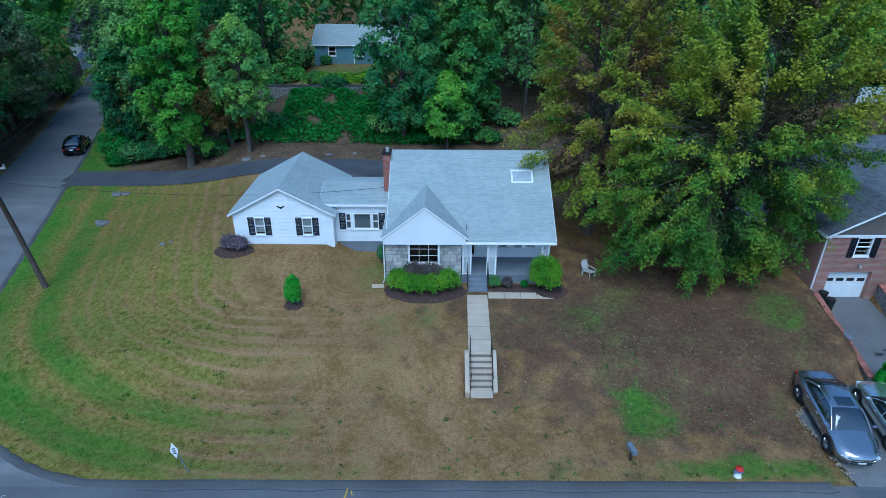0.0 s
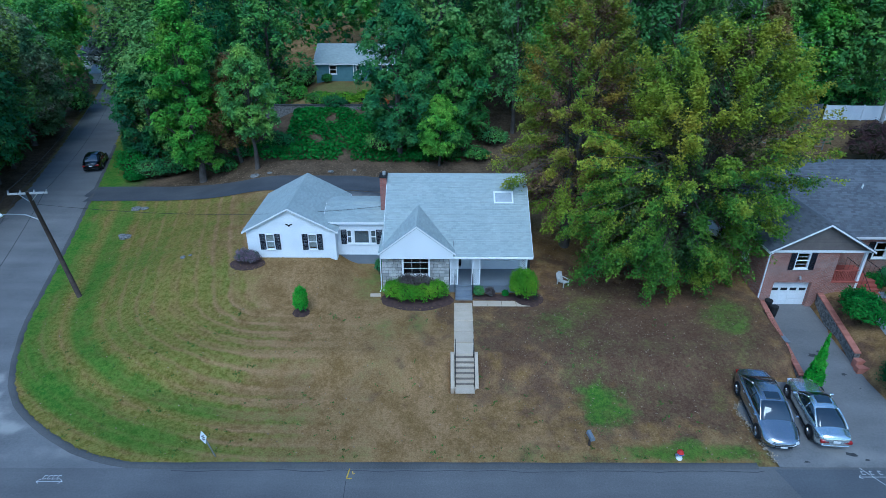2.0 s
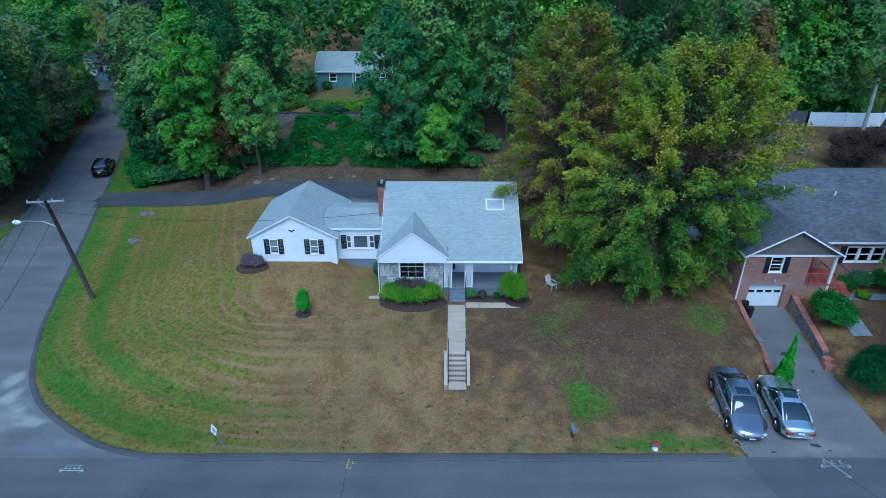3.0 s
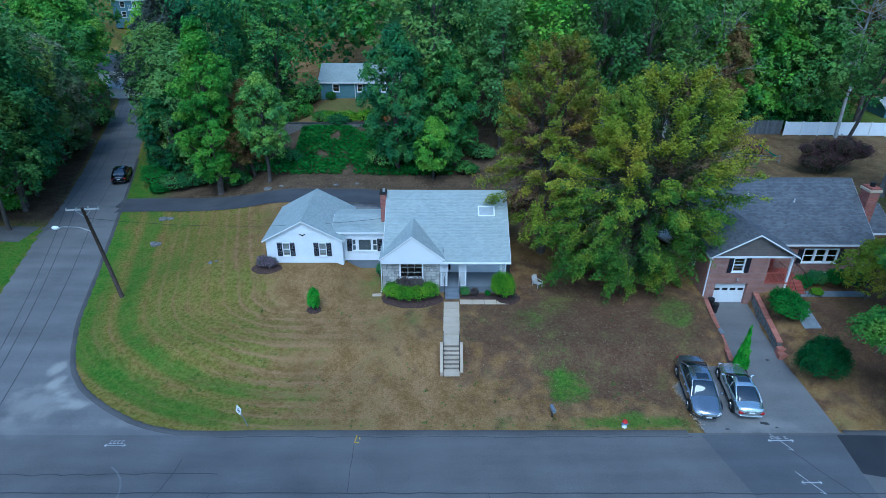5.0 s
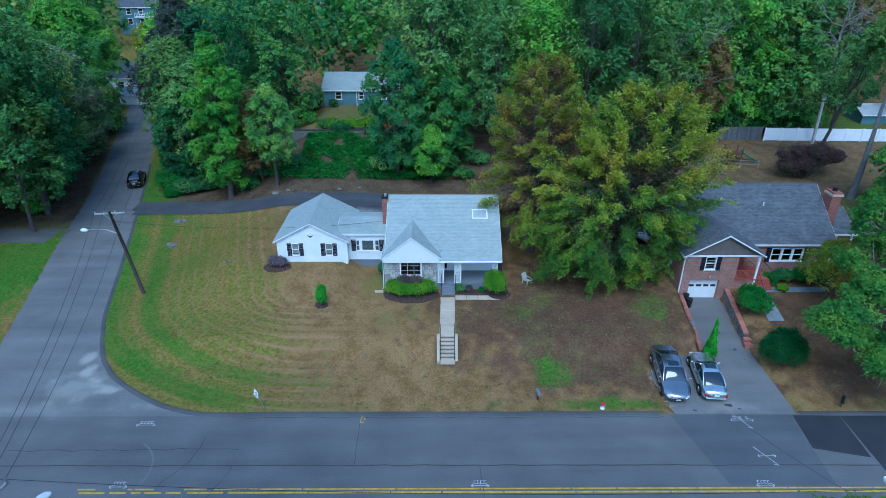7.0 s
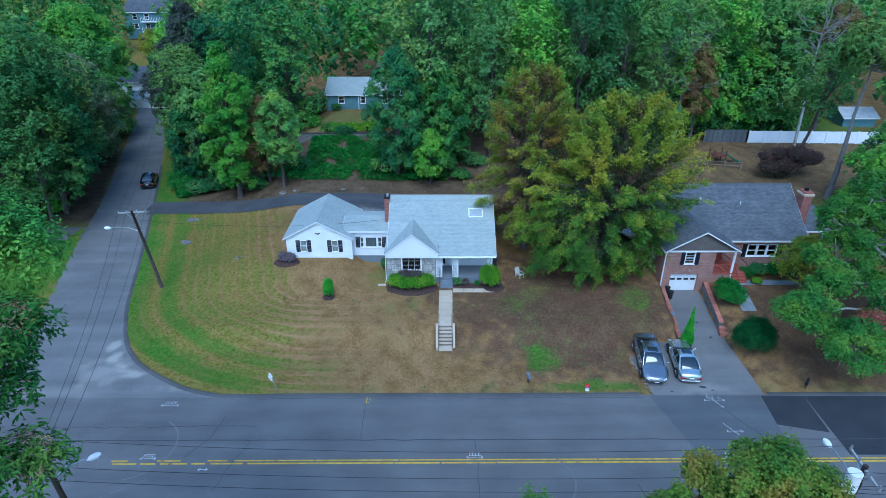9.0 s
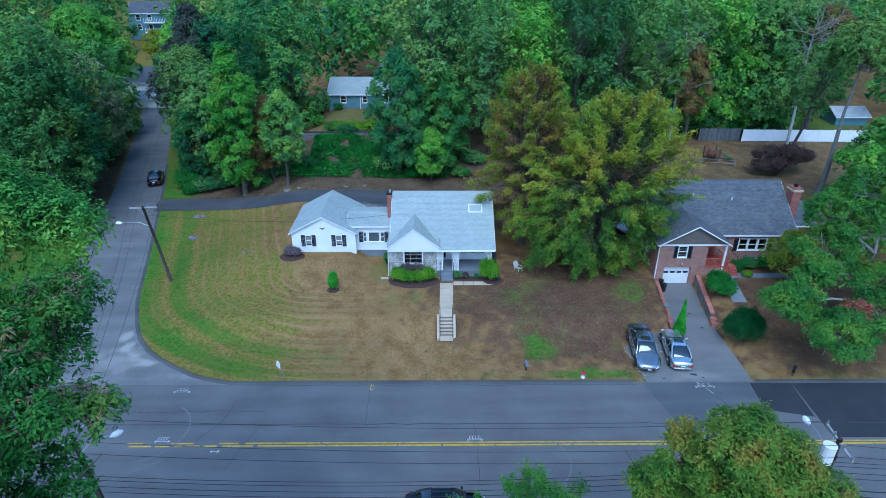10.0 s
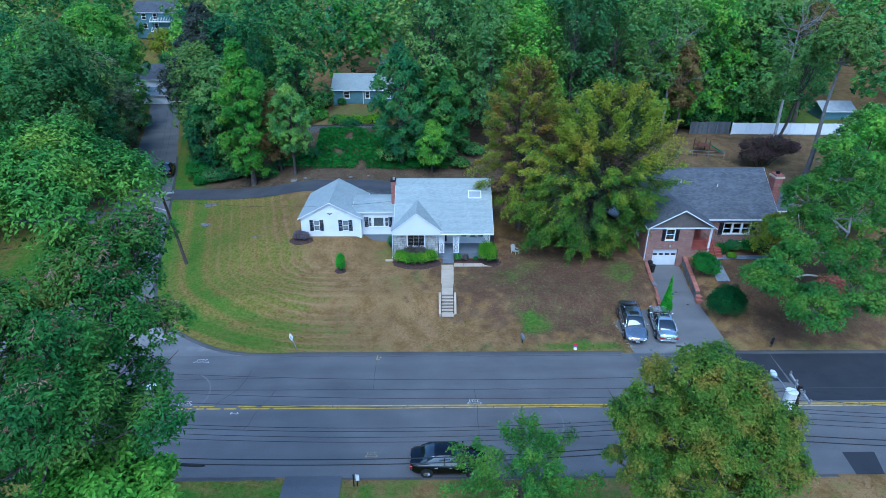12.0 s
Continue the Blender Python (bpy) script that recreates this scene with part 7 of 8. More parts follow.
def car(label, at, turn, tilt, length, width, height, base, paint, kind="sedan", front_over=0.95, sunroof=True, group="cars"):
    """A car with body, glass house, roof, wheels, lights, mirrors and grille; it faces its own +y."""
    c = empty("car", label, "car", at, 0, group)
    c.matrix_world = pose(*at, 0, 0, turn) @ pose(0, 0, 0, tilt, 0, 0)
    hw = width / 2
    yf = length / 2
    deck = {"sedan": [(0, 0.60), (0.03, 0.70), (0.1, 0.78), (0.27, 0.93), (0.5, 0.95), (0.8, 1.0), (0.97, 0.98), (1, 0.86)],
            "coupe": [(0, 0.56), (0.03, 0.66), (0.1, 0.74), (0.30, 0.88), (0.55, 0.90), (0.8, 0.95), (0.97, 0.93), (1, 0.78)],
            "suv": [(0, 0.70), (0.03, 0.84), (0.1, 0.92), (0.27, 1.04), (0.5, 1.06), (0.8, 1.1), (0.98, 1.1), (1, 1.0)]}[kind]
    wide = [(0, 0.42), (0.015, 0.62), (0.04, 0.78), (0.09, 0.91), (0.17, 0.98), (0.25, 1.0), (0.8, 1.0), (0.9, 0.96), (0.96, 0.88), (0.985, 0.78), (1, 0.62)]
    bm = bmesh.new()
    rings = []
    for i in range(33):
        u = i / 32
        u = u * u * (3 - 2 * u) * 0.5 + u * 0.5
        y = yf - length * u
        w, h = hw * table(u, wide), table(u, deck)
        bot = 0.22 + 0.12 * max(0, 1 - u / 0.06) + 0.14 * max(0, (u - 0.92) / 0.08)
        half = [(0.0, bot), (w * 0.82, bot), (w * 0.97, bot + 0.08), (w, 0.46), (w * 0.985, 0.62), (w * 0.96, h - 0.15), (w * 0.92, h - 0.07), (w * 0.84, h - 0.015), (w * 0.5, h + 0.025), (0, h + 0.04)]
        ring = half + [(-a, b) for a, b in half[-2:0:-1]]
        rings.append([bm.verts.new((a, y, b)) for a, b in ring])
    k = len(rings[0])
    for a, b in zip(rings, rings[1:]):
        for j in range(k):
            bm.faces.new((a[j], b[j], b[(j + 1) % k], a[(j + 1) % k]))
    bm.faces.new(rings[0][::-1]), bm.faces.new(rings[-1])
    bmesh.ops.recalc_face_normals(bm, faces=bm.faces)
    body = part("body", bm, paint, c, smooth=True)
    # glass house
    s = {"sedan": (0.25, 0.43, 0.67, 0.87), "coupe": (0.29, 0.47, 0.63, 0.85), "suv": (0.25, 0.38, 0.86, 0.97)}[kind]
    bm = bmesh.new()
    rings = []
    n = 28
    for i in range(n + 1):
        u = s[0] + (s[3] - s[0]) * i / n
        if u < s[1]:
            t = max((u - s[0]) / (s[1] - s[0]), 0.0)
            z = table(u, deck) + (height - 0.03 - table(u, deck)) * math.sin(t * math.pi / 2) ** 0.92
        elif u > s[2]:
            t = max((s[3] - u) / (s[3] - s[2]), 0.0)
            z = table(u, deck) + (height - 0.05 - table(u, deck)) * math.sin(t * math.pi / 2) ** 0.92
        else:
            z = height - 0.03 + 0.03 * math.sin((u - s[1]) / (s[2] - s[1]) * math.pi)
        b = table(u, deck)
        f = (z - b) / (height - b) if height > b else 0
        edge = 1 - 0.10 * max(0, (s[1] - u) / (s[1] - s[0])) ** 2 - 0.10 * max(0, (u - s[2]) / (s[3] - s[2])) ** 2
        w0, w1 = hw * 0.87 * edge, hw * (0.87 - 0.25 * f) * edge
        ring = [(w0, b - 0.05), (w1, z - 0.05 * f), (w1 * 0.8, z), (0, z + 0.02 * f), (-w1 * 0.8, z), (-w1, z - 0.05 * f), (-w0, b - 0.05)]
        rings.append([bm.verts.new((a, yf - length * u, q)) for a, q in ring])
    for a, b in zip(rings, rings[1:]):
        for j in range(6):
            bm.faces.new((a[j], b[j], b[j + 1], a[j + 1]))
    bmesh.ops.recalc_face_normals(bm, faces=bm.faces)
    part("glass", bm, M["carglass"], c, "dark tinted car glass", True)
    # roof skin
    bm = bmesh.new()
    rings = []
    lo, hi = s[1] - 0.012, s[2] + 0.012
    for i in range(9):
        u = lo + (hi - lo) * i / 8
        z = height - 0.012 + 0.028 * math.sin(min(max((u - s[1]) / (s[2] - s[1]), 0), 1) * math.pi) - (0.03 if i in (0, 8) else 0)
        w1 = hw * 0.655
        rings.append([bm.verts.new((a, yf - length * u, z + q)) for a, q in ((w1 * 1.03, -0.07), (w1 * 0.98, -0.025), (w1 * 0.78, 0.008), (0, 0.03), (-w1 * 0.78, 0.008), (-w1 * 0.98, -0.025), (-w1 * 1.03, -0.07))])
    for a, b in zip(rings, rings[1:]):
        for j in range(6):
            bm.faces.new((a[j], b[j], b[j + 1], a[j + 1]))
    bmesh.ops.recalc_face_normals(bm, faces=bm.faces)
    part("roof", bm, paint, c, smooth=True)
    # pillars
    for sx in (-1, 1):
        for ua, ub, r in ((s[0] + 0.005, s[1], 0.03), (s[3] - 0.008, s[2], 0.05), ((s[1] + s[2]) / 2, (s[1] + s[2]) / 2, 0.028)):
            za = table(ua, deck) - 0.03
            part("pillar", tube(bmesh.new(), [(sx * hw * 0.86, yf - length * ua, za), (sx * hw * 0.76, yf - length * (ua * 0.45 + ub * 0.55), za + (height - 0.06 - za) * 0.62), (sx * hw * 0.66, yf - length * ub, height - 0.06)], r, 6), paint, c)
        m = part("mirror", box(bmesh.new(), -0.09, 0.09, -0.05, 0.05, -0.06, 0.06, 0.025), paint, c)
        m.matrix_basis = pose(sx * (hw + 0.06), yf - length * (s[0] + 0.05), table(s[0], deck) + 0.1)
        for u in (0.47, 0.66):
            if kind == "coupe" and u > 0.6:
                continue
            part("door_handle", box(bmesh.new(), sx * hw * 0.985 - 0.015, sx * hw * 0.985 + 0.015, yf - length * u - 0.09, yf - length * u + 0.09, 0.78, 0.81, 0.006), M["metal"], c)
        part("sill_trim", box(bmesh.new(), sx * hw * 0.995 - 0.012, sx * hw * 0.995 + 0.012, -base / 2 + 0.42, base / 2 - 0.42, 0.28, 0.34, 0.005), M["rubber"], c)
        part("headlamp", box(bmesh.new(), sx * hw * 0.62 - 0.13, sx * hw * 0.62 + 0.13, yf - 0.36, yf - 0.09, 0.55, 0.675, 0.04), M["lamp_glass"], c, "clear headlamp")
        part("tail_lamp", box(bmesh.new(), sx * hw * 0.62 - 0.2, sx * hw * 0.62 + 0.2, -yf + 0.0, -yf + 0.14, table(1, deck) - 0.22, table(1, deck) - 0.06, 0.02), M["tail_red"], c, "red tail lamp")
    part("grille", box(bmesh.new(), -hw * 0.45, hw * 0.45, yf - 0.05, yf + 0.012, 0.42, 0.58, 0.02), M["iron"], c, "dark grille")
    part("grille_bar", box(bmesh.new(), -hw * 0.45, hw * 0.45, yf - 0.02, yf + 0.02, 0.53, 0.555, 0.006), M["metal"], c, "chrome bar")
    part("bumper", box(bmesh.new(), -hw * 0.46, hw * 0.46, yf - 0.12, yf + 0.012, 0.30, 0.38, 0.03), M["iron"], c, "dark lower air intake")
    part("bumper", box(bmesh.new(), -hw * 0.74, hw * 0.74, -yf - 0.01, -yf + 0.1, 0.36, 0.46, 0.03), paint, c)
    part("number_plate", box(bmesh.new(), -0.16, 0.16, -yf - 0.022, -yf + 0.05, 0.62, 0.74, 0.006), M["trim"], c, "plain pale plate")
    if kind != "suv":
        part("number_plate", box(bmesh.new(), -0.16, 0.16, yf, yf + 0.028, 0.38, 0.47, 0.006), M["trim"], c, "plain pale plate")
    if sunroof:
        part("sunroof", box(bmesh.new(), -0.36, 0.36, -0.24, 0.24, -0.012, 0.01, 0.02), M["carglass"], c, "dark glass sunroof").matrix_basis = pose(0, yf - length * (s[1] + 0.055), height + 0.036, -1.5, 0, 0)
    r = 0.34 if kind != "suv" else 0.37
    yw = yf - front_over
    for sx in (-1, 1):
        for y in (yw, yw - base):
            part("wheel_arch", tube(bmesh.new(), [(sx * (hw - 0.3), y, r + 0.02), (sx * (hw + 0.004), y, r + 0.02)], r * 1.14, 20), M["rubber"], c)
            tyre = part("tyre", tube(bmesh.new(), [(sx * (hw - 0.2), y, r), (sx * (hw - 0.17), y, r), (sx * (hw - 0.02), y, r), (sx * (hw + 0.015), y, r)], [r * 0.92, r, r, r * 0.93], 20), M["rubber"], c)
            part("rim", tube(bmesh.new(), [(sx * (hw - 0.02), y, r), (sx * (hw + 0.022), y, r)], [r * 0.68, r * 0.66], 18), M["iron"], tyre)
            bm = bmesh.new()
            for q in range(10):
                a = 2 * math.pi * q / 10
                tube(bm, [(sx * (hw + 0.03), y + 0.05 * math.cos(a), r + 0.05 * math.sin(a)), (sx * (hw + 0.024), y + r * 0.62 * math.cos(a), r + r * 0.62 * math.sin(a))], 0.02, 5)
            part("spokes", bm, M["rimmetal"], tyre, "bright alloy spokes")
    return c


M["carglass"] = mat("car_glass", (0.008, 0.012, 0.014), (0.016, 0.022, 0.025), 0.8, 0.06, spec=1.0)
M["carglass"].node_tree.nodes["Principled BSDF"].inputs["IOR"].default_value = 1.7
M["lamp_glass"] = mat("lamp_glass", (0.5, 0.52, 0.53), (0.65, 0.66, 0.67), 4, 0.1, spec=0.8)
M["tail_red"] = mat("tail_red", (0.28, 0.01, 0.01), (0.4, 0.02, 0.02), 4, 0.15, spec=0.6)
M["rimmetal"] = mat("alloy", (0.55, 0.56, 0.58), (0.7, 0.7, 0.72), 4, 0.25, metal=0.9)
grey_paint = car_paint("grey_car_paint", (0.42, 0.43, 0.45), 0.22)
silver_paint = car_paint("silver_car_paint", (0.86, 0.89, 0.87))
black_paint = car_paint("black_car_paint", (0.02, 0.022, 0.028))
car("dark grey metallic sedan with sunroof parked in the driveway", (16.45, -10.05, drive_z(-10.05) - 0.04), 174.9, -6, 4.9, 1.9, 1.48, 2.87, grey_paint, "sedan", 1.0)
car("silver two-door coupe with sunroof parked in the driveway", (18.98, -10.2, drive_z(-10.2) - 0.04), -5.2, 6, 4.4, 1.74, 1.38, 2.70, silver_paint, "coupe", 0.85)
car("black sedan on the side road beside the trees", (-37.7, 27.3, side_z(27.3) + 0.01), 17, 0.5, 4.6, 1.8, 1.48, 2.7, black_paint, "sedan", 0.9, False)
car("black sedan parked along the far kerb", (0.6, -24.75, STREET + 0.008), -90, 0, 4.7, 1.84, 1.5, 2.75, black_paint, "sedan", 0.92, False)


# ---------------------------------------------------------------- shrubs and beds
def bed(name, label, cx, cy, rx, ry, lift=0.03):
    v, f = [(cx, cy, ground_z(cx, cy) + lift + 0.03)], []
    for ring in (0.4, 0.75, 1.0):
        for k in range(28):
            a = 2 * math.pi * k / 28
            q = ring * (1 + 0.07 * noise.noise(Vector((math.cos(a) * 2, math.sin(a) * 2, cx))))
            x, y = cx + rx * q * math.cos(a), cy + ry * q * math.sin(a)
            v.append((x, y, ground_z(x, y) + (lift if ring < 1 else 0.0)))
    for k in range(28):
        f.append((0, 1 + k, 1 + (k + 1) % 28))
        for r in (0, 1):
            f.append((1 + 28 * r + k, 29 + 28 * r + k, 29 + 28 * r + (k + 1) % 28, 1 + 28 * r + (k + 1) % 28))
    return put(name, v, f, M["mulch"], smooth=True, kind="structure", label=label, category="flower bed")


def shrub(name, label, x, y, lobes, leaves, leaf, foliage, seed, z=None, droop=0.0, shell=0.82, group=""):
    """A shrub of leaf lobes over twigs and dark balls that stand for the shade within. lobes: (dx, dy, dz, rx, ry, rz).
    """
    rng = np.random.default_rng(seed)
    s = empty(name, label, "shrub", (x, y, ground_z(x, y) if z is None else z), 0, group)
    lumps = [(np.array(l[:3]), np.array(l[3:])) for l in lobes]
    p, nrm = crown_cloud(lumps, leaves, rng, droop, shell)
    keep = p[:, 2] > 0.02
    me = leaf_mesh("foliage", p[keep], nrm[keep], leaf, rng)
    me.materials.append(G[foliage])
    o = new("foliage", me)
    o.parent = s
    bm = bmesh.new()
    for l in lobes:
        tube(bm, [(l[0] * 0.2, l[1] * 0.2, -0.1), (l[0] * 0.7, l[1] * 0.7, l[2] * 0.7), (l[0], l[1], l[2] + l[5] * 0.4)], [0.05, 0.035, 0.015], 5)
        # solid dark ball in place of the shade deep in the lobe
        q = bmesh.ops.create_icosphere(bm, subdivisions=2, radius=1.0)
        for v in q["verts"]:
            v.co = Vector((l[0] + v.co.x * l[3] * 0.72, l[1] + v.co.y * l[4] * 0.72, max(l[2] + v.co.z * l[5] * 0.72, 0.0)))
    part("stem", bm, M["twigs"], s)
    return s


# near-black tone: twigs, and the shade painted into the shrub cores
M["twigs"] = mat("twigs_and_shade_core", (0.03, 0.035, 0.015), (0.05, 0.05, 0.025), 5, 0.95)
bed("mulch_bed", "dark brown mulch bed before the stone wall", -2.0, -0.85, 2.4, 1.3)
bed("mulch_bed", "dark brown mulch bed along the porch", 3.4, -0.55, 1.85, 0.42)
bed("mulch_bed", "dark mulch ring round the clipped shrub", 5.3, -0.75, 0.95, 0.95)
bed("mulch_bed", "round dark mulch bed at the garage corner", -13.7, 1.85, 1.2, 0.75)
bed("mulch_bed", "small dark mulch ring round the lawn shrub", -9.2, -2.5, 0.55, 0.45)
shrub("hedge_shrub", "clipped rounded bright yellow-green hedge before the window", -2.05, -0.85, [(-1.35, 0.15, 0.65, 0.75, 0.65, 0.62), (-0.55, -0.22, 0.58, 0.75, 0.6, 0.55), (0.45, -0.22, 0.58, 0.8, 0.6, 0.55), (1.35, 0.1, 0.66, 0.72, 0.62, 0.62)], 9000, 0.055, "hedge", 51)
shrub("barberry_shrub", "dusky purple-brown shrub below the window", -2.15, -0.35, [(-0.45, -0.05, 0.95, 0.7, 0.42, 0.7), (0.5, -0.05, 0.95, 0.65, 0.42, 0.66)], 4500, 0.05, "plum2", 52, shell=0.6)
shrub("globe_shrub", "round clipped bright green shrub at the porch corner", 4.85, -0.75, [(0, 0, 1.05, 0.82, 0.8, 1.0)], 8000, 0.055, "hedge", 53, shell=0.9)
shrub("lawn_shrub", "small upright green shrub alone on the lawn", -9.2, -2.5, [(0, 0, 0.75, 0.42, 0.42, 0.75), (0.08, 0, 1.35, 0.34, 0.34, 0.5)], 4500, 0.05, "bush", 54)
shrub("flowering_shrub", "grey-green shrub with dusty pink flower heads", -13.65, 1.95, [(-0.2, 0, 0.5, 0.6, 0.5, 0.5), (0.3, -0.05, 0.45, 0.5, 0.45, 0.45)], 3500, 0.05, "dusty", 55)
shrub("dark_shrub", "dark thin shrub against the foundation", -4.75, 2.2, [(0, 0, 0.6, 0.3, 0.35, 0.6)], 1200, 0.05, "dark", 56, shell=0.5)
for x, s, f in ((2.0, 0.35, "dark"), (2.75, 0.3, "plum2"), (3.75, 0.2, "ivy")):
    shrub("porch_plant", "small potted-looking plant in the porch bed", x, -0.45, [(0, 0, s * 1.1, s, s, s * 1.1)], 700, 0.05, f, int(x * 10))
shrub("arborvitae", "tall narrow bright green conical arborvitae", 20.0, -8.05, [(0, 0, 0.6, 0.46, 0.45, 0.7), (0.02, 0, 1.3, 0.33, 0.33, 0.75), (0.04, 0, 2.0, 0.21, 0.21, 0.7), (0.05, 0, 2.7, 0.11, 0.11, 0.65), (0.06, 0, 3.25, 0.05, 0.05, 0.4)], 6000, 0.055, "bush", 57)
shrub("round_shrub", "leafy green shrub beside the retaining wall", 24.75, -4.2, [(0, 0, 0.9, 1.1, 1.2, 0.95), (0.2, 1.0, 0.9, 0.9, 0.9, 0.8)], 6000, 0.075, "ivy", 58)
shrub("yew_hedge", "large dark green clipped yew beside the driveway", 24.7, -8.9, [(0, 0, 1.25, 1.5, 1.2, 1.3), (0.35, 0.3, 1.6, 1.1, 1.0, 1.1)], 14000, 0.06, "yew", 59, shell=0.9)
for k, (x, y, r, f) in enumerate(((27.9, -0.2, 0.7, "ivy"), (29.3, 0.3, 0.8, "dark"), (30.8, 0.2, 0.9, "ivy"), (32.2, -0.2, 1.0, "dark"), (28.3, -1.6, 0.4, "hedge"))):
    shrub("foundation_shrub", "low leafy shrub along the brick house", x, y, [(0, 0, r * 0.7, r, r * 0.8, r * 0.7)], 1800, 0.07, f, 70 + k)
strip("drip_bed", [-1.0 + 0.4 * i for i in range(24)], lambda y: 5.16, lambda y: 5.95 + 0.08 * math.sin(y * 1.7), lambda x, y: ground_z(x, y) + 0.03, M["asphalt_new"], 4, kind="structure", label="dark crushed stone strip along the house wall", category="flower bed")
# undergrowth along the woods
rng = random.Random(31)
for k in range(26):
    x = -31.5 + 1.4 * k if k < 5 else rng.uniform(-27, 16)
    y = 23.5 + rng.uniform(-1.2, 2.0) if k >= 5 else 22.5 + 0.9 * k
    if -17 < x < -8:
        y += 8.5
    r = rng.uniform(0.7, 1.5)
    shrub("undergrowth", "tangled green undergrowth at the edge of the woods", x, y, [(0, 0, r * 0.7, r * 1.2, r, r * 0.8), (r * 0.7, 0.2, r * 0.5, r * 0.8, r * 0.7, r * 0.6)], 1700, 0.11, rng.choice(("ivy", "dark", "maple", "dark")), 200 + k, shell=0.6, group="undergrowth")
for k, (x, y, r) in enumerate(((-44.5, 17.5, 1.1), (-46.5, 26, 1.6), (-49.5, 38, 2.0), (-50.5, 48, 1.8), (-32.3, 24.5, 1.5), (-33.0, 28.5, 1.7))):
    shrub("undergrowth", "leafy green bush beside the side road", x, y, [(0, 0, r * 0.8, r * 1.1, r, r)], 2600, 0.11, ("bright", "maple", "dark", "dark", "ivy", "dark")[k], 260 + k, shell=0.6)
for k, (x, y, r) in enumerate(((-19.5, 43.0, 1.3), (-18.6, 46.5, 1.6), (-20.6, 48.5, 2.0), (-17.6, 38.0, 0.9), (-15.5, 45.2, 0.6), (-9.0, 45.2, 0.6), (-6.4, 44.6, 0.9), (-4.2, 40.5, 1.3), (-20.5, 36.0, 1.5))):
    shrub("garden_shrub", "leafy green shrub about the teal house", x, y, [(0, 0, r * 0.8, r * 1.05, r, r), (r * 0.5, 0.2, r * 1.2, r * 0.6, r * 0.6, r * 0.6)], 1500, 0.1, ("bright", "maple", "ivy")[k % 3], 320 + k, shell=0.6, group="garden shrubs")
for k in range(10):
    x, y, r = 35.5 + 1.7 * k, 36.6 + 1.3 * rng.random(), rng.uniform(1.3, 2.2)
    shrub("undergrowth", "tangled green undergrowth behind the board fence", x, y, [(0, 0, r * 0.8, r * 1.1, r, r), (r * 0.6, 0.3, r * 1.2, r * 0.7, r * 0.7, r * 0.7)], 1900, 0.12, ("maple", "dark", "ivy")[k % 3], 280 + k, shell=0.6, group="undergrowth")
shrub("plum_shrub", "broad airy dark purple-leaved shrub in the yard", 43.6, 23.8, [(0, 0, 1.9, 2.0, 1.8, 1.5), (2.2, 0.4, 2.4, 1.7, 1.5, 1.4), (-1.8, 0, 1.5, 1.5, 1.3, 1.1), (1.0, -0.4, 3.4, 1.6, 1.4, 1.2), (3.6, 0.2, 2.6, 1.4, 1.3, 1.1), (-0.8, 0.3, 3.2, 1.2, 1.1, 1.0), (-2.6, 0.2, 2.9, 0.9, 0.9, 0.7)], 9000, 0.1, "redplum", 301, shell=0.35)
shrub("hedge_row", "clipped green hedge along the bank wall", -10.5, 32.6, [(-3.2, 0, 0.8, 1.5, 0.7, 0.8), (-0.8, 0, 0.8, 1.6, 0.7, 0.8), (1.8, 0, 0.9, 1.5, 0.7, 0.9)], 5000, 0.1, "hedge", 302)
shrub("flower_clump", "small clump of red-orange flowers", -7.0, 33.2, [(0, 0, 0.5, 0.6, 0.5, 0.4)], 500, 0.1, "redleaf", 303)


# ---------------------------------------------------------------- ivy, grass and fallen leaves
def scatter(name, label, places, size, material, seed, tilt, category):
    rng = np.random.default_rng(seed)
    p = np.array(places)
    nrm = rng.normal(size=p.shape) * tilt + np.array([0, 0, 1.0])
    me = leaf_mesh(name, p, nrm, size, rng, 0.55, name == "grass_tufts")
    me.materials.append(material)
    return tagged(new(name, me), label, category, "", "stuff")


rng = random.Random(77)
pts = []
for _ in range(19000):
    x, y = rng.uniform(-16.5, 1.5), 22.2 + 8.8 * rng.random() ** 0.9
    if noise.noise(Vector((x * 0.45, y * 0.45, 5))) > -0.3 + 0.35 * (rng.random() - 0.5):
        pts.append((x, y, land(x, y) + rng.uniform(0.05, 0.4)))
scatter("ivy_bank", "dense bright green ivy covering the bank", pts, 0.15, G["ivy"], 1, 0.5, "ivy")


def on_lawn(x, y):
    if outside(x, y) < 0.25:
        return False
    if -13.2 < y < -0.6 and drive_span(y)[0] - 0.2 < x < drive_span(y)[1] + 0.2:
        return False
    if -13.8 < x < 5.2 and y > (2.6 if x < -4.3 else -1.7):
        return False
    return not (0.0 < x < 1.8 and -8.8 < y < 0)


pts = []
while len(pts) < 60000:
    x, y = rng.uniform(-27.5, 32), rng.uniform(-13.1, 14)
    if x > 19.5 and y > -1.3:
        continue
    if on_lawn(x, y):
        pts.append((x, y, ground_z(x, y) + 0.02))
scatter("grass_tufts", "short dry and green grass blades on the lawn", pts, 0.038, M["lawn"], 2, 1.0, "grass")
pts = []
while len(pts) < 9000:
    x, y = rng.uniform(-30, 34), rng.uniform(-34, -26.2)
    if not -9.6 < x < -5.7:
        pts.append((x, y, ground_z(x, y) + 0.03))
scatter("grass_tufts", "short grass blades on the street verge", pts, 0.06, M["lawn"], 3, 1.4, "grass")
pts = []
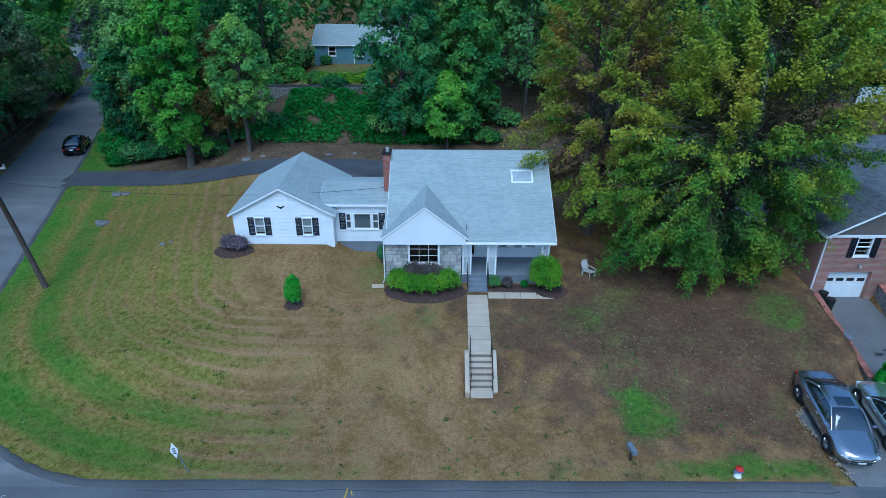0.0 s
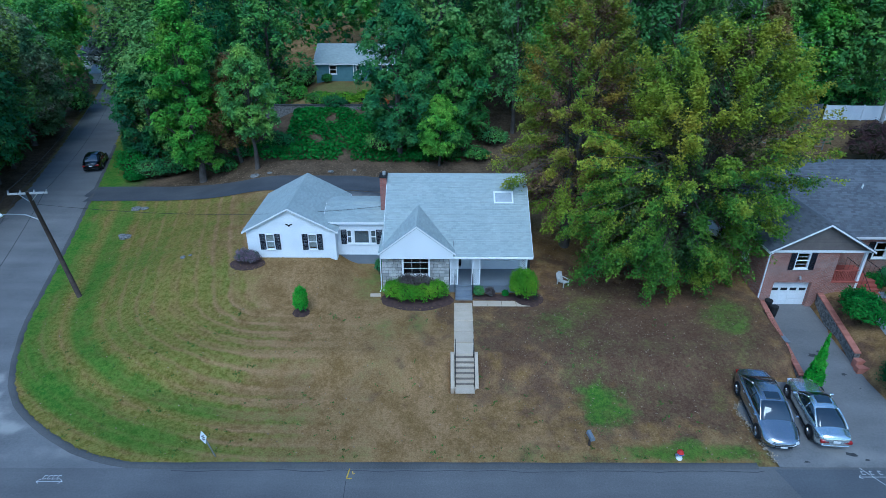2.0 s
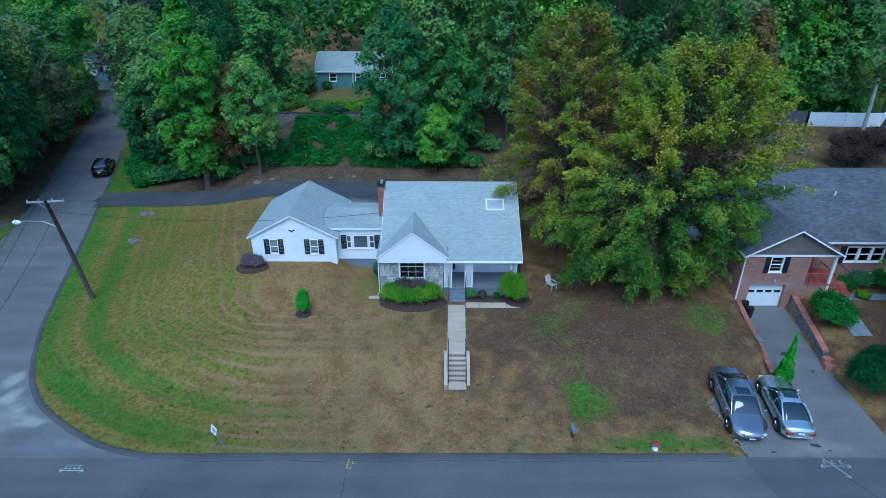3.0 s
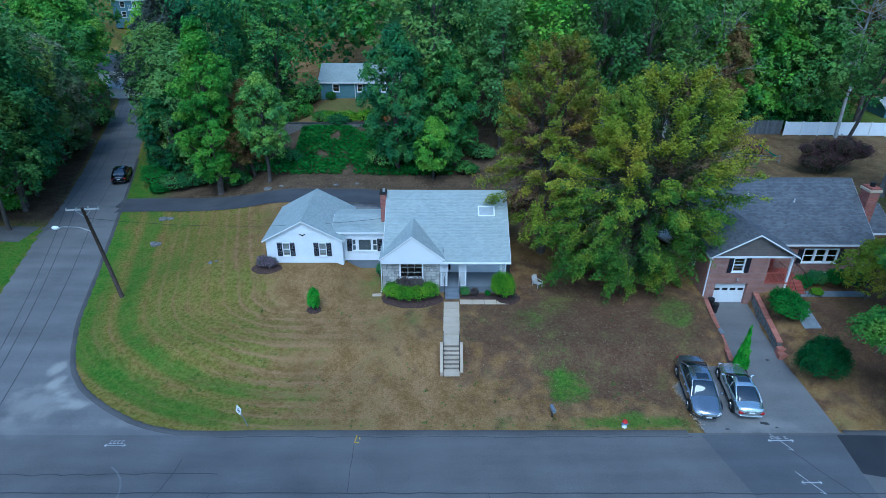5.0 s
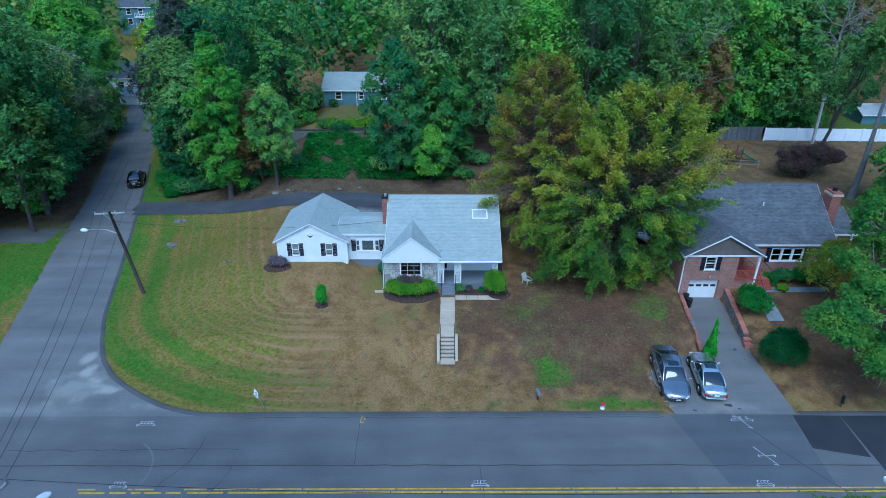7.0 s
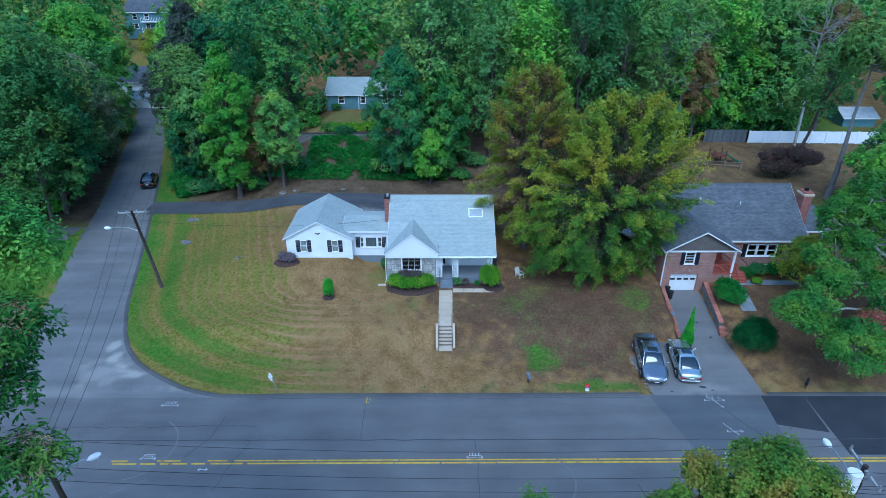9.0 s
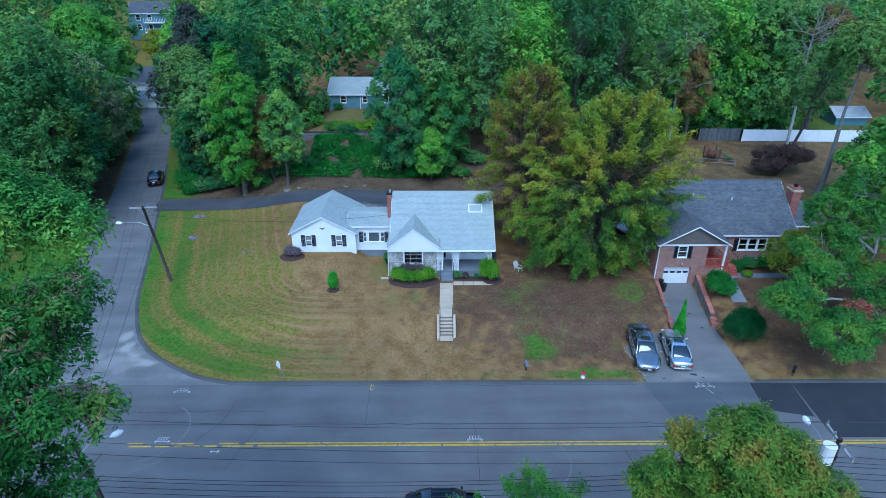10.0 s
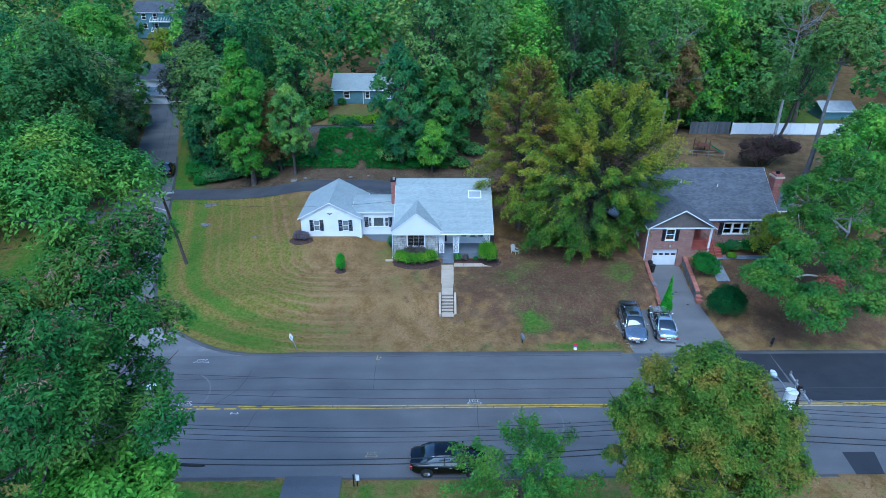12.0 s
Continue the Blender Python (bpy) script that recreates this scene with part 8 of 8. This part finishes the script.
while len(pts) < 2000:
    if rng.random() < 0.6:
        x, y = rng.gauss(11, 5.5), rng.gauss(-3, 5)
    else:
        x, y = rng.uniform(-26, 30), rng.uniform(-13, 8)
    if on_lawn(x, y) and not (x > 19.5 and y > -1.3):
        pts.append((x, y, ground_z(x, y) + 0.03))
for _ in range(1800):
    x, y = rng.uniform(-27, 0), rng.uniform(18.8, 22.5)
    pts.append((x, y, ground_z(x, y) + 0.03))
scatter("fallen_leaves", "scattered dry tan fallen leaves on the grass", pts, 0.05, mat("dry_leaf", (0.19, 0.13, 0.08), (0.30, 0.23, 0.155), 3, 0.8, island=0.4), 4, 0.35, "leaves")
pts = []
while len(pts) < 300:
    t = rng.random()
    y = -13.0 + 4.0 * t
    x = drive_span(y)[0] + rng.gauss(-0.02, 0.09)
    pts.append((x, y, max(ground_z(x, y), drive_z(y)) + 0.03))
scatter("gravel_edge", "pale broken asphalt and gravel along the driveway edge", pts, 0.055, mat("pale_gravel", (0.30, 0.24, 0.16), (0.42, 0.35, 0.26), 6, 0.9, island=0.3), 6, 0.5, "gravel")

rng = random.Random(41)
pts = []
while len(pts) < 1700:
    x, y = rng.uniform(-25, 14), rng.uniform(-13, -2)
    if noise.noise(Vector((x * 0.4, y * 0.4, 2))) < -0.05 + 0.03 * (y + 8) or not on_lawn(x, y):
        continue
    for _ in range(rng.randrange(2, 12)):
        dx, dy = rng.gauss(0, 0.07), rng.gauss(0, 0.06)
        pts.append((x + dx, y + dy, ground_z(x + dx, y + dy) + rng.uniform(0.02, 0.07)))
scatter("weed_tufts", "small dark green weed tufts dotted over the dry lawn", pts, 0.05, G["weed"], 9, 0.8, "weeds")


def plant(name, label, x, y, seed, height, spread_, leaves_n, leaf, foliage, bark="bark", low=0.25, lean=(0, 0), lumps=26, droop=0.25, lump=0.30, group="", trunk=None, narrow=0.5, plain=False, dome=False, per=14, tuft=0.0):
    z = ground_z(x, y)
    parts = tree_parts(seed, height, spread_, height * max(low, 0.12), lumps, leaves_n, leaf, trunk or height * 0.018, low=low, lean=lean, droop=droop, lump=lump, narrow=narrow, plain=plain, dome=dome, per=per, tuft=tuft)
    return tree(name, label, (x, y, z), parts, G[foliage], M[bark], group=group)


# trees between the two houses
def beech(label, x, y, upper, lower, inner, *args, **kw):
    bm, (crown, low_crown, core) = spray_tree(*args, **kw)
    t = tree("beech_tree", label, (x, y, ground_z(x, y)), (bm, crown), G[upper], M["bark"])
    for name, me, fol, words in (("lower_crown", low_crown, lower, "greener lower sprays"), ("inner_leaves", core, inner, "inner leaves in rust and darker tones")):
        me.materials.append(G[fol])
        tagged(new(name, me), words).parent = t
    return t


beech("large spreading tree turning yellow and rust between the houses", 8.8, 6.0, "turning", "beech", "turned", 11, 17.6, ((0, 3.8), (0.2, 4.7), (0.55, 4.7), (0.75, 3.8), (0.9, 2.6), (1, 1.0)), 140, 18, 40, 0.08, 0.22, 0.15, (0.3, 0), 3, depth=0.8, turn_at=0.25)
# its inner leaves carry the shade of the crown in their colour
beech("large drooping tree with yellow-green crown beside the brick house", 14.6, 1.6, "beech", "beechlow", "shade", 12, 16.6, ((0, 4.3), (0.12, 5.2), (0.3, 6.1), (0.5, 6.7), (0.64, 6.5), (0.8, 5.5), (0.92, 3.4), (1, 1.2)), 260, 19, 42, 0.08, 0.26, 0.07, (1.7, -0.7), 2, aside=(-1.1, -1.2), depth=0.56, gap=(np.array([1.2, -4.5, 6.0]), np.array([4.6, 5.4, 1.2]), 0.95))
# behind the house and along the drive
plant("maple_tree", "tall dense dark green tree behind the white house", -4.6, 23.5, 21, 15.0, 4.2, 44200, 0.122, "dark", low=0.08, lumps=80, lump=0.19, plain=True)
plant("maple_tree", "broad green tree with bright lower boughs behind the house", 0.8, 24.0, 22, 13.0, 4.0, 37400, 0.122, "maple", low=0.1, lumps=80, lump=0.19, plain=True)
plant("maple_tree", "young bright green tree behind the roof", -0.6, 21.6, 23, 6.8, 2.4, 17000, 0.101, "bright", low=0.2, lumps=80, lump=0.19, plain=True)
plant("maple_tree", "bright green maple beside the driveway", -24.0, 21.6, 24, 18.4, 3.6, 42000, 0.115, "bright", low=0.1, lumps=80, lump=0.19, plain=True)
plant("slender_tree", "slender green tree with thin trunk beside the driveway", -18.4, 21.4, 25, 11.5, 3.0, 20400, 0.108, "maple", low=0.3, lumps=80, lump=0.19, plain=True)
plant("maple_tree", "rust-tinged green tree beside the driveway", -20.8, 24.0, 26, 10.5, 3.0, 20400, 0.108, "rust", low=0.2, lumps=80, lump=0.19, plain=True)
plant("plum_tree", "tall dark purple-brown tree beside the side road", -34.0, 38.5, 27, 21.0, 4.4, 37400, 0.137, "plum", low=0.2, lumps=80, lump=0.19, plain=True)
plant("maple_tree", "dark green tree beside the side road", -30.5, 26.5, 28, 12.0, 3.4, 23800, 0.13, "dark", low=0.15, lumps=80, lump=0.19, plain=True)
# south of the street, near the walk
made = crowned_tree(31, [(-9.4, -36.7, 18.7, 1.5, 1.5, 1.4, 15, "crown"), (-9.3, -38.6, 17.6, 1.6, 1.4, 1.6, 14, "crown"), (-9.5, -40.9, 16.8, 2.4, 2.1, 2.9, 36, "crown"), (-12.3, -39.9, 17.4, 2.2, 2.2, 2.1, 20, "crown"), (-10.9, -40.2, 14.0, 1.5, 1.4, 1.1, 10, "crown")], [(-10.6, -39.6, -2.2), (-10.5, -39.6, 6.0), (-10.2, -39.6, 12.5), (-10.0, -39.4, 15.5)], 0.3, 0.6, 92000, 12, 0.2, 0.064, 0.42, 0.45)
chestnut = crowned("chestnut_tree", "large street tree with drooping dark green leaves and bronze seed tassels", made, "bronze", "bark")
tassel_rng = np.random.default_rng(5)
tip = [(c + np.array([0, 0, r[2] * 0.6]), r * np.array([0.8, 0.8, 0.45])) for c, r in made[2]["crown"] if c[2] > 17.2]
p, nrm, axes = bough_cloud(tip, (-10, -39.5), 8500, 16, 0.15, tassel_rng, 0.9, 0.0)
me = leaf_mesh("seed_tassels", p, nrm, 0.055, tassel_rng, 0.2, False, axes)
me.materials.append(G["tassel"])
tagged(new("seed_tassels", me), "pinkish bronze seed tassels").parent = chestnut
crowned("oak_tree", "tall oak with a broad bright green crown beside the street", crowned_tree(36, [(-13.6, -34.0, 20.3, 4.1, 2.8, 1.0, 26, "crown"), (-15.6, -38.6, 20.4, 4.0, 1.8, 0.9, 16, "crown")] , [(-16.2, -33.8, -2.2), (-16.3, -34.2, 7.0), (-15.8, -34.8, 14.0), (-15.2, -35.2, 18.0)], 0.34, 0.85, 66000, 13, 0.27, 0.075, 0.42, 0.2), "streetoak", "bark")
crowned("maple_tree", "round maple with yellow-green and rusty leaves", crowned_tree(32, [(10.3, -33.6, 12.35, 0.8, 0.8, 0.7, 11, "crown"), (8.8, -33.0, 11.0, 0.85, 0.9, 0.85, 13, "crown"), (8.2, -33.0, 9.3, 0.75, 0.8, 0.6, 10, "crown"), (11.8, -33.4, 11.2, 0.8, 0.8, 0.8, 11, "crown"), (13.2, -33.2, 9.3, 1.0, 1.1, 1.1, 16, "crown"), (14.2, -33.2, 7.6, 0.95, 1.0, 1.1, 14, "crown"), (10.6, -33.6, 10.3, 1.4, 1.3, 1.1, 24, "crown"), (9.6, -33.0, 8.6, 1.5, 1.4, 1.3, 24, "crown"), (12.2, -33.6, 8.5, 1.5, 1.4, 1.5, 26, "crown"), (9.2, -33.0, 6.4, 1.6, 1.4, 1.5, 20, "crown"), (12.4, -33.4, 6.0, 2.0, 1.5, 1.6, 24, "crown"), (10.9, -34.8, 7.8, 2.0, 1.3, 1.7, 18, "crown")], [(11.2, -33.8, -2.2), (11.1, -33.8, 3.5), (10.9, -33.7, 7.5), (10.5, -33.6, 10.6)], 0.26, 0.5, 150000, 12, 0.2, 0.055, 0.5, 0.25, True), "mixed", "bark")
bm, leaves = spray_tree(33, 6.6, ((0, 2.4), (0.3, 3.9), (0.65, 3.0), (1, 0.9)), 38, 9, 50, 0.075, 0.07, 0.28, (0.4, 0), 1, turn_at=2.0)
small = tree("sapling", "small airy green street tree beside the parked car", (4.2, -29.2, ground_z(4.2, -29.2)), (bm, leaves[1]), G["oak"], M["bark"])
leaves[2].materials.append(G["oak"])
new("inner_leaves", leaves[2]).parent = small
crowned("oak_sapling", "young bright oak at the verge", crowned_tree(35, [(-8.0, -41.2, 15.4, 0.55, 0.6, 0.5, 9, "crown"), (-7.2, -41.2, 15.0, 0.5, 0.6, 0.5, 8, "crown"), (-8.9, -41.2, 15.0, 0.6, 0.6, 0.5, 9, "crown"), (-8.1, -41.2, 14.0, 1.2, 0.9, 0.9, 12, "crown")], [(-8.3, -41.6, -2.2), (-8.2, -41.5, 5.0), (-8.1, -41.3, 10.0), (-8.1, -41.2, 13.8)], 0.15, 0.36, 20000, 12, 0.22, 0.085, 0.45, 0.1), "bright", "bark")
crowned("oak_tree", "spreading oak with pale crooked limbs in the neighbour's yard", crowned_tree(34, [(26.4, -11.4, 4.0, 1.4, 1.4, 1.4, 16, "crown"), (29.6, -13.0, 2.3, 2.5, 1.5, 1.4, 24, "crown"), (33.0, -12.0, 2.8, 2.4, 1.8, 1.5, 20, "crown"), (30.6, -7.4, 6.0, 2.4, 2.0, 1.4, 22, "crown"), (34.2, -7.6, 8.0, 3.3, 2.8, 2.0, 36, "crown"), (37.6, -10.0, 5.6, 2.6, 2.4, 2.2, 26, "crown"), (31.4, -6.0, 8.4, 1.9, 1.7, 1.4, 18, "crown"), (34.4, -5.0, 10.2, 2.2, 1.8, 1.4, 20, "crown"), (29.2, -9.4, 5.2, 1.2, 1.2, 1.0, 12, "crown"), (33.4, -9.8, 5.0, 1.8, 1.3, 1.2, 16, "crown"), (30.6, -12.0, 3.4, 0.8, 0.6, 0.4, 4, "dead_leaves")], [(34.6, -8.6, -2.2), (34.2, -8.8, 0.6), (33.2, -9.2, 2.6), (33.0, -8.8, 4.6), (33.6, -8.4, 6.4)], 0.24, 0.6, 105000, 14, 0.36, 0.09, 0.45, 0.2, True), "oak", "palebark", [("dead_leaves", "deadred", "withered red-brown leaves")])

plant("maple_tree", "leafy green tree behind the brick house", 42.0, 3.5, 47, 13.0, 5.2, 40000, 0.115, "bright", low=0.12, lumps=90, lump=0.17, plain=True)
plant("maple_tree", "leafy green tree in the yard behind the brick house", 48.5, 13.0, 48, 11.0, 4.2, 26000, 0.125, "maple", low=0.12, lumps=80, lump=0.18, plain=True)
plant("ornamental_tree", "low spreading yellow-green tree before the brick house", 31.6, -2.2, 46, 4.6, 2.6, 9000, 0.09, "beech", low=0.3, lumps=40, lump=0.22)
plant("tall_tree", "tall thin-crowned tree before the white fence", 45.0, 24.6, 41, 17, 4.6, 13000, 0.14, "wood", low=0.52, lean=(3.0, 0), lumps=34, lump=0.2, plain=True, trunk=0.26)
plant("tall_tree", "tall tree with a bare grey trunk beside the brick house", 45.9, 17.6, 42, 20, 4.6, 15000, 0.14, "wood", bark="greybark", low=0.74, lean=(0.4, 0), lumps=34, lump=0.2, plain=True, trunk=0.34)
plant("leaning_tree", "pale leaning tree beside the side road", -36.6, 39.0, 43, 13, 3.6, 9000, 0.18, "plum", bark="palebark", low=0.5, lean=(-2.0, -1.0))
plant("maple_tree", "broad bright green maple above the side road", -59.5, 58.0, 51, 18.6, 7.4, 52000, 0.17, "broad", low=0.3, lumps=110, lump=0.17, plain=True, dome=True, per=12, tuft=0.42)
plant("old_tree", "broad olive tree with dusty pinkish boughs above the side road", -48.0, 33.5, 52, 15.0, 5.4, 34000, 0.15, "olive", low=0.12, lumps=100, lump=0.17, plain=True, dome=True, per=12, tuft=0.4)
plant("old_tree", "broad olive tree with dusty pinkish boughs deeper in the woods", -57.0, 37.0, 53, 15.5, 6.0, 34000, 0.15, "olive", low=0.15, lumps=100, lump=0.17, plain=True, dome=True, per=12, tuft=0.4)
plant("small_tree", "small yellow-green tree below the balconied house", -66.8, 100.0, 54, 6.4, 3.4, 5000, 0.2, "beech", low=0.15, lumps=40, lump=0.24, plain=True, dome=True, per=10, tuft=0.4)
plant("small_tree", "small dark tree behind the white house", -60.2, 86.0, 55, 4.6, 2.2, 4000, 0.18, "dark", low=0.1, lumps=30, lump=0.26, plain=True, dome=True, per=10, tuft=0.4)

# woods
FOLIAGE = ["maple", "dark", "wood", "maple", "bright", "wood"]
wood_rng = random.Random(5)


def open_place(x, y):
    if side_west(y) - 3.0 < x < side_east(y) + 3.5:
        return True
    if y < 26 and x > -36 or x > -47 and y < 11:
        return True
    if -21 < x < -3 and y < 57:
        return True
    if x > 16 and y < 33 or 36 < x < 70 and y < 38 or 57 < x < 69 and y < 49:
        return True
    return -66 < x < -50 and 70 < y < 84 or -82 < x < -67 and 104 < y < 126


def glade(x, y):
    """The open gap above the side road, and the places of the big trees beside it."""
    if 48 < y < 118 and -46.5 - 0.474 * (y - 40) < x < -35.5 - 0.423 * (y - 40):
        return True
    return min(math.hypot(x + 59.5, y - 57) - 9, math.hypot(x + 48, y - 33.5) - 7.5, math.hypot(x + 57, y - 37) - 6) < 0


places = [(side_west(q) - 3.2, q) for q in (13, 17.5, 21.5, 26, 30, 35, 40, 45, 50, 56)] + [(side_west(q) - 8.5, q + 2) for q in (13, 18, 23.5, 29, 35, 41, 48)]
places += [(-51, -2), (-49, -8), (-55, 4), (-53, -13), (-58, -5)]
places += [(43.5, 37.6), (47.6, 38.2), (52, 38), (39.5, 37.8), (54, 42), (49, 43), (70.5, 42), (58, 49), (64, 50.5), (53, 46)]
places += [(-15, 60.5), (-20, 63), (-11.5, 63), (-16, 70), (-13, 79), (-7, 82), (-19, 79)]
places += [(side_west(62) + 0.5, 62), (-59.5, 68), (-50.5, 66.5), (-61, 90), (-66, 97), (-72, 100), (-78, 103), (-58, 99)]
places += [(side_east(q) + 4.0, q) for q in (42, 47, 53, 60)] + [(46, 38), (40, 38.5), (34, 37), (29, 34.5), (24, 31), (18, 29), (12, 28), (7, 27)]
y = 2.0
while y < 250:
    gap = 7.0 + 0.022 * max(y, 0)
    half = 50 + 0.85 * y
    x = -half - 10
    while x < half + 14:
        px, py = x + wood_rng.uniform(-0.4, 0.4) * gap, y + wood_rng.uniform(-0.4, 0.4) * gap
        if not open_place(px, py):
            places.append((px, py))
        x += gap
    y += gap
places = [q for q in places if not (q[1] < 60 and abs(q[0] + 36.6) < 3 and abs(q[1] - 39) < 3)]
places.sort(key=lambda q: math.hypot(q[0], q[1] + 45))
NEAR = 84
wood_first = []
for i, fol in enumerate(FOLIAGE):
    px, py = places[i]
    parts = tree_parts(100 + i, 15.0 + (i % 3), 4.5 + 0.5 * (i % 2), 4.0, 46, 11500, 0.15, 0.2, low=0.13 + 0.05 * (i % 3), lump=0.27, dome=True, plain=True, per=12, tuft=0.42)
    t = tree("woodland_tree", "tall green woodland tree with dense leafy crown", (px, py, ground_z(px, py)), parts, G[fol], M["bark"], group="woods")
    wood_first.append(t)
for px, py in places[6:NEAR]:
    s, kind, turn, tall = wood_rng.uniform(0.8, 1.3), wood_rng.randrange(6), wood_rng.uniform(0, 360), wood_rng.uniform(0.9, 1.1)
    if not glade(px, py):
        copy_thing(wood_first[kind], pose(px, py, ground_z(px, py), 0, 0, turn)).scale = (s, s, s * tall)
# the far woods, past counting
far_rng = np.random.default_rng(8)
clouds = {}
for j, (px, py) in enumerate(places[NEAR:]):
    h = far_rng.uniform(12, 19)
    lumps = []
    for k in range(16):
        u = (k + 0.5) / 16
        q = 4.6 * (1 - u ** 2.4) ** 0.5 * math.sqrt(far_rng.uniform(0.3, 1))
        a = far_rng.uniform(0, 6.283)
        lumps.append((np.array([px + q * math.cos(a), py + q * math.sin(a), ground_z(px, py) + h * (0.3 + 0.64 * u)]), np.array([1.6, 1.6, 1.2]) * far_rng.uniform(0.7, 1.3)))
    if glade(px, py):
        continue
    p, nrm, axes = bough_cloud(lumps, (px, py), 800, 8, 0.55, far_rng)
    clouds.setdefault(FOLIAGE[j % 6], []).append((p, nrm, axes))
for fol, cl in clouds.items():
    me = leaf_mesh("far_woods", np.concatenate([c[0] for c in cl]), np.concatenate([c[1] for c in cl]), 0.34, far_rng, 0.55, True, np.concatenate([c[2] for c in cl]))
    me.materials.append(G[fol])
    tagged(new("far_woods", me), "dense green woods stretching away over the hill", "woods", "", "stuff")


# thin grey crowns of dead boughs standing among the woods, and one that has turned
def bare_tree(seed, height):
    rng = np.random.default_rng(seed)
    bm = bmesh.new()
    tube(bm, [(0, 0, -0.4), (0.2, 0, height * 0.4), (0.5, 0.2, height * 0.72), (0.4, 0.3, height * 0.95)], [0.22, 0.17, 0.1, 0.02], 7)
    for i in range(22):
        h = height * rng.uniform(0.42, 0.9)
        a = rng.uniform(0, 6.283)
        d = np.array([math.cos(a), math.sin(a), rng.uniform(0.2, 0.9)])
        p = np.array([0.35, 0.15, h])
        line = [p]
        for k in range(6):
            d = d * 0.85 + rng.normal(size=3) * 0.33 + np.array([0, 0, 0.05])
            p = p + d * height * 0.034
            line.append(p)
            for _ in range(2):
                e = d * 0.8 + rng.normal(size=3) * 0.55
                m = p + e * height * 0.03
                f = m + (e + rng.normal(size=3) * 0.5) * height * 0.03
                tube(bm, [p, m, f, f + (e + rng.normal(size=3) * 0.5) * height * 0.025], [0.022, 0.016, 0.011, 0.005], 4, False)
        tube(bm, line, [0.06, 0.05, 0.042, 0.034, 0.026, 0.018, 0.008], 5, False)
    return bm


for k, (px, py, h) in enumerate(((20.0, 32.0, 17.0), (28.0, 32.5, 14.0), (33.0, 33.0, 15.0), (-51.0, 31.0, 13.5), (50.0, 33.0, 17.5))):
    t = empty("bare_tree", "bare grey-limbed tree among the green woods", "tree", (px, py, ground_z(px, py)), 40 * k)
    part("trunk", bare_tree(400 + k, h), M["palebark"], t, smooth=True)
plant("turned_tree", "small tree with orange and rust leaves before the woods", 34.8, 32.5, 44, 13.5, 2.6, 14000, 0.12, "rust", low=0.35, lumps=60, lump=0.22, plain=True)
plant("turned_tree", "tall airy tree with rust-tipped crown", 54.0, 36.0, 45, 18.5, 4.2, 12000, 0.14, "rust", low=0.6, lumps=60, lump=0.19, plain=True)
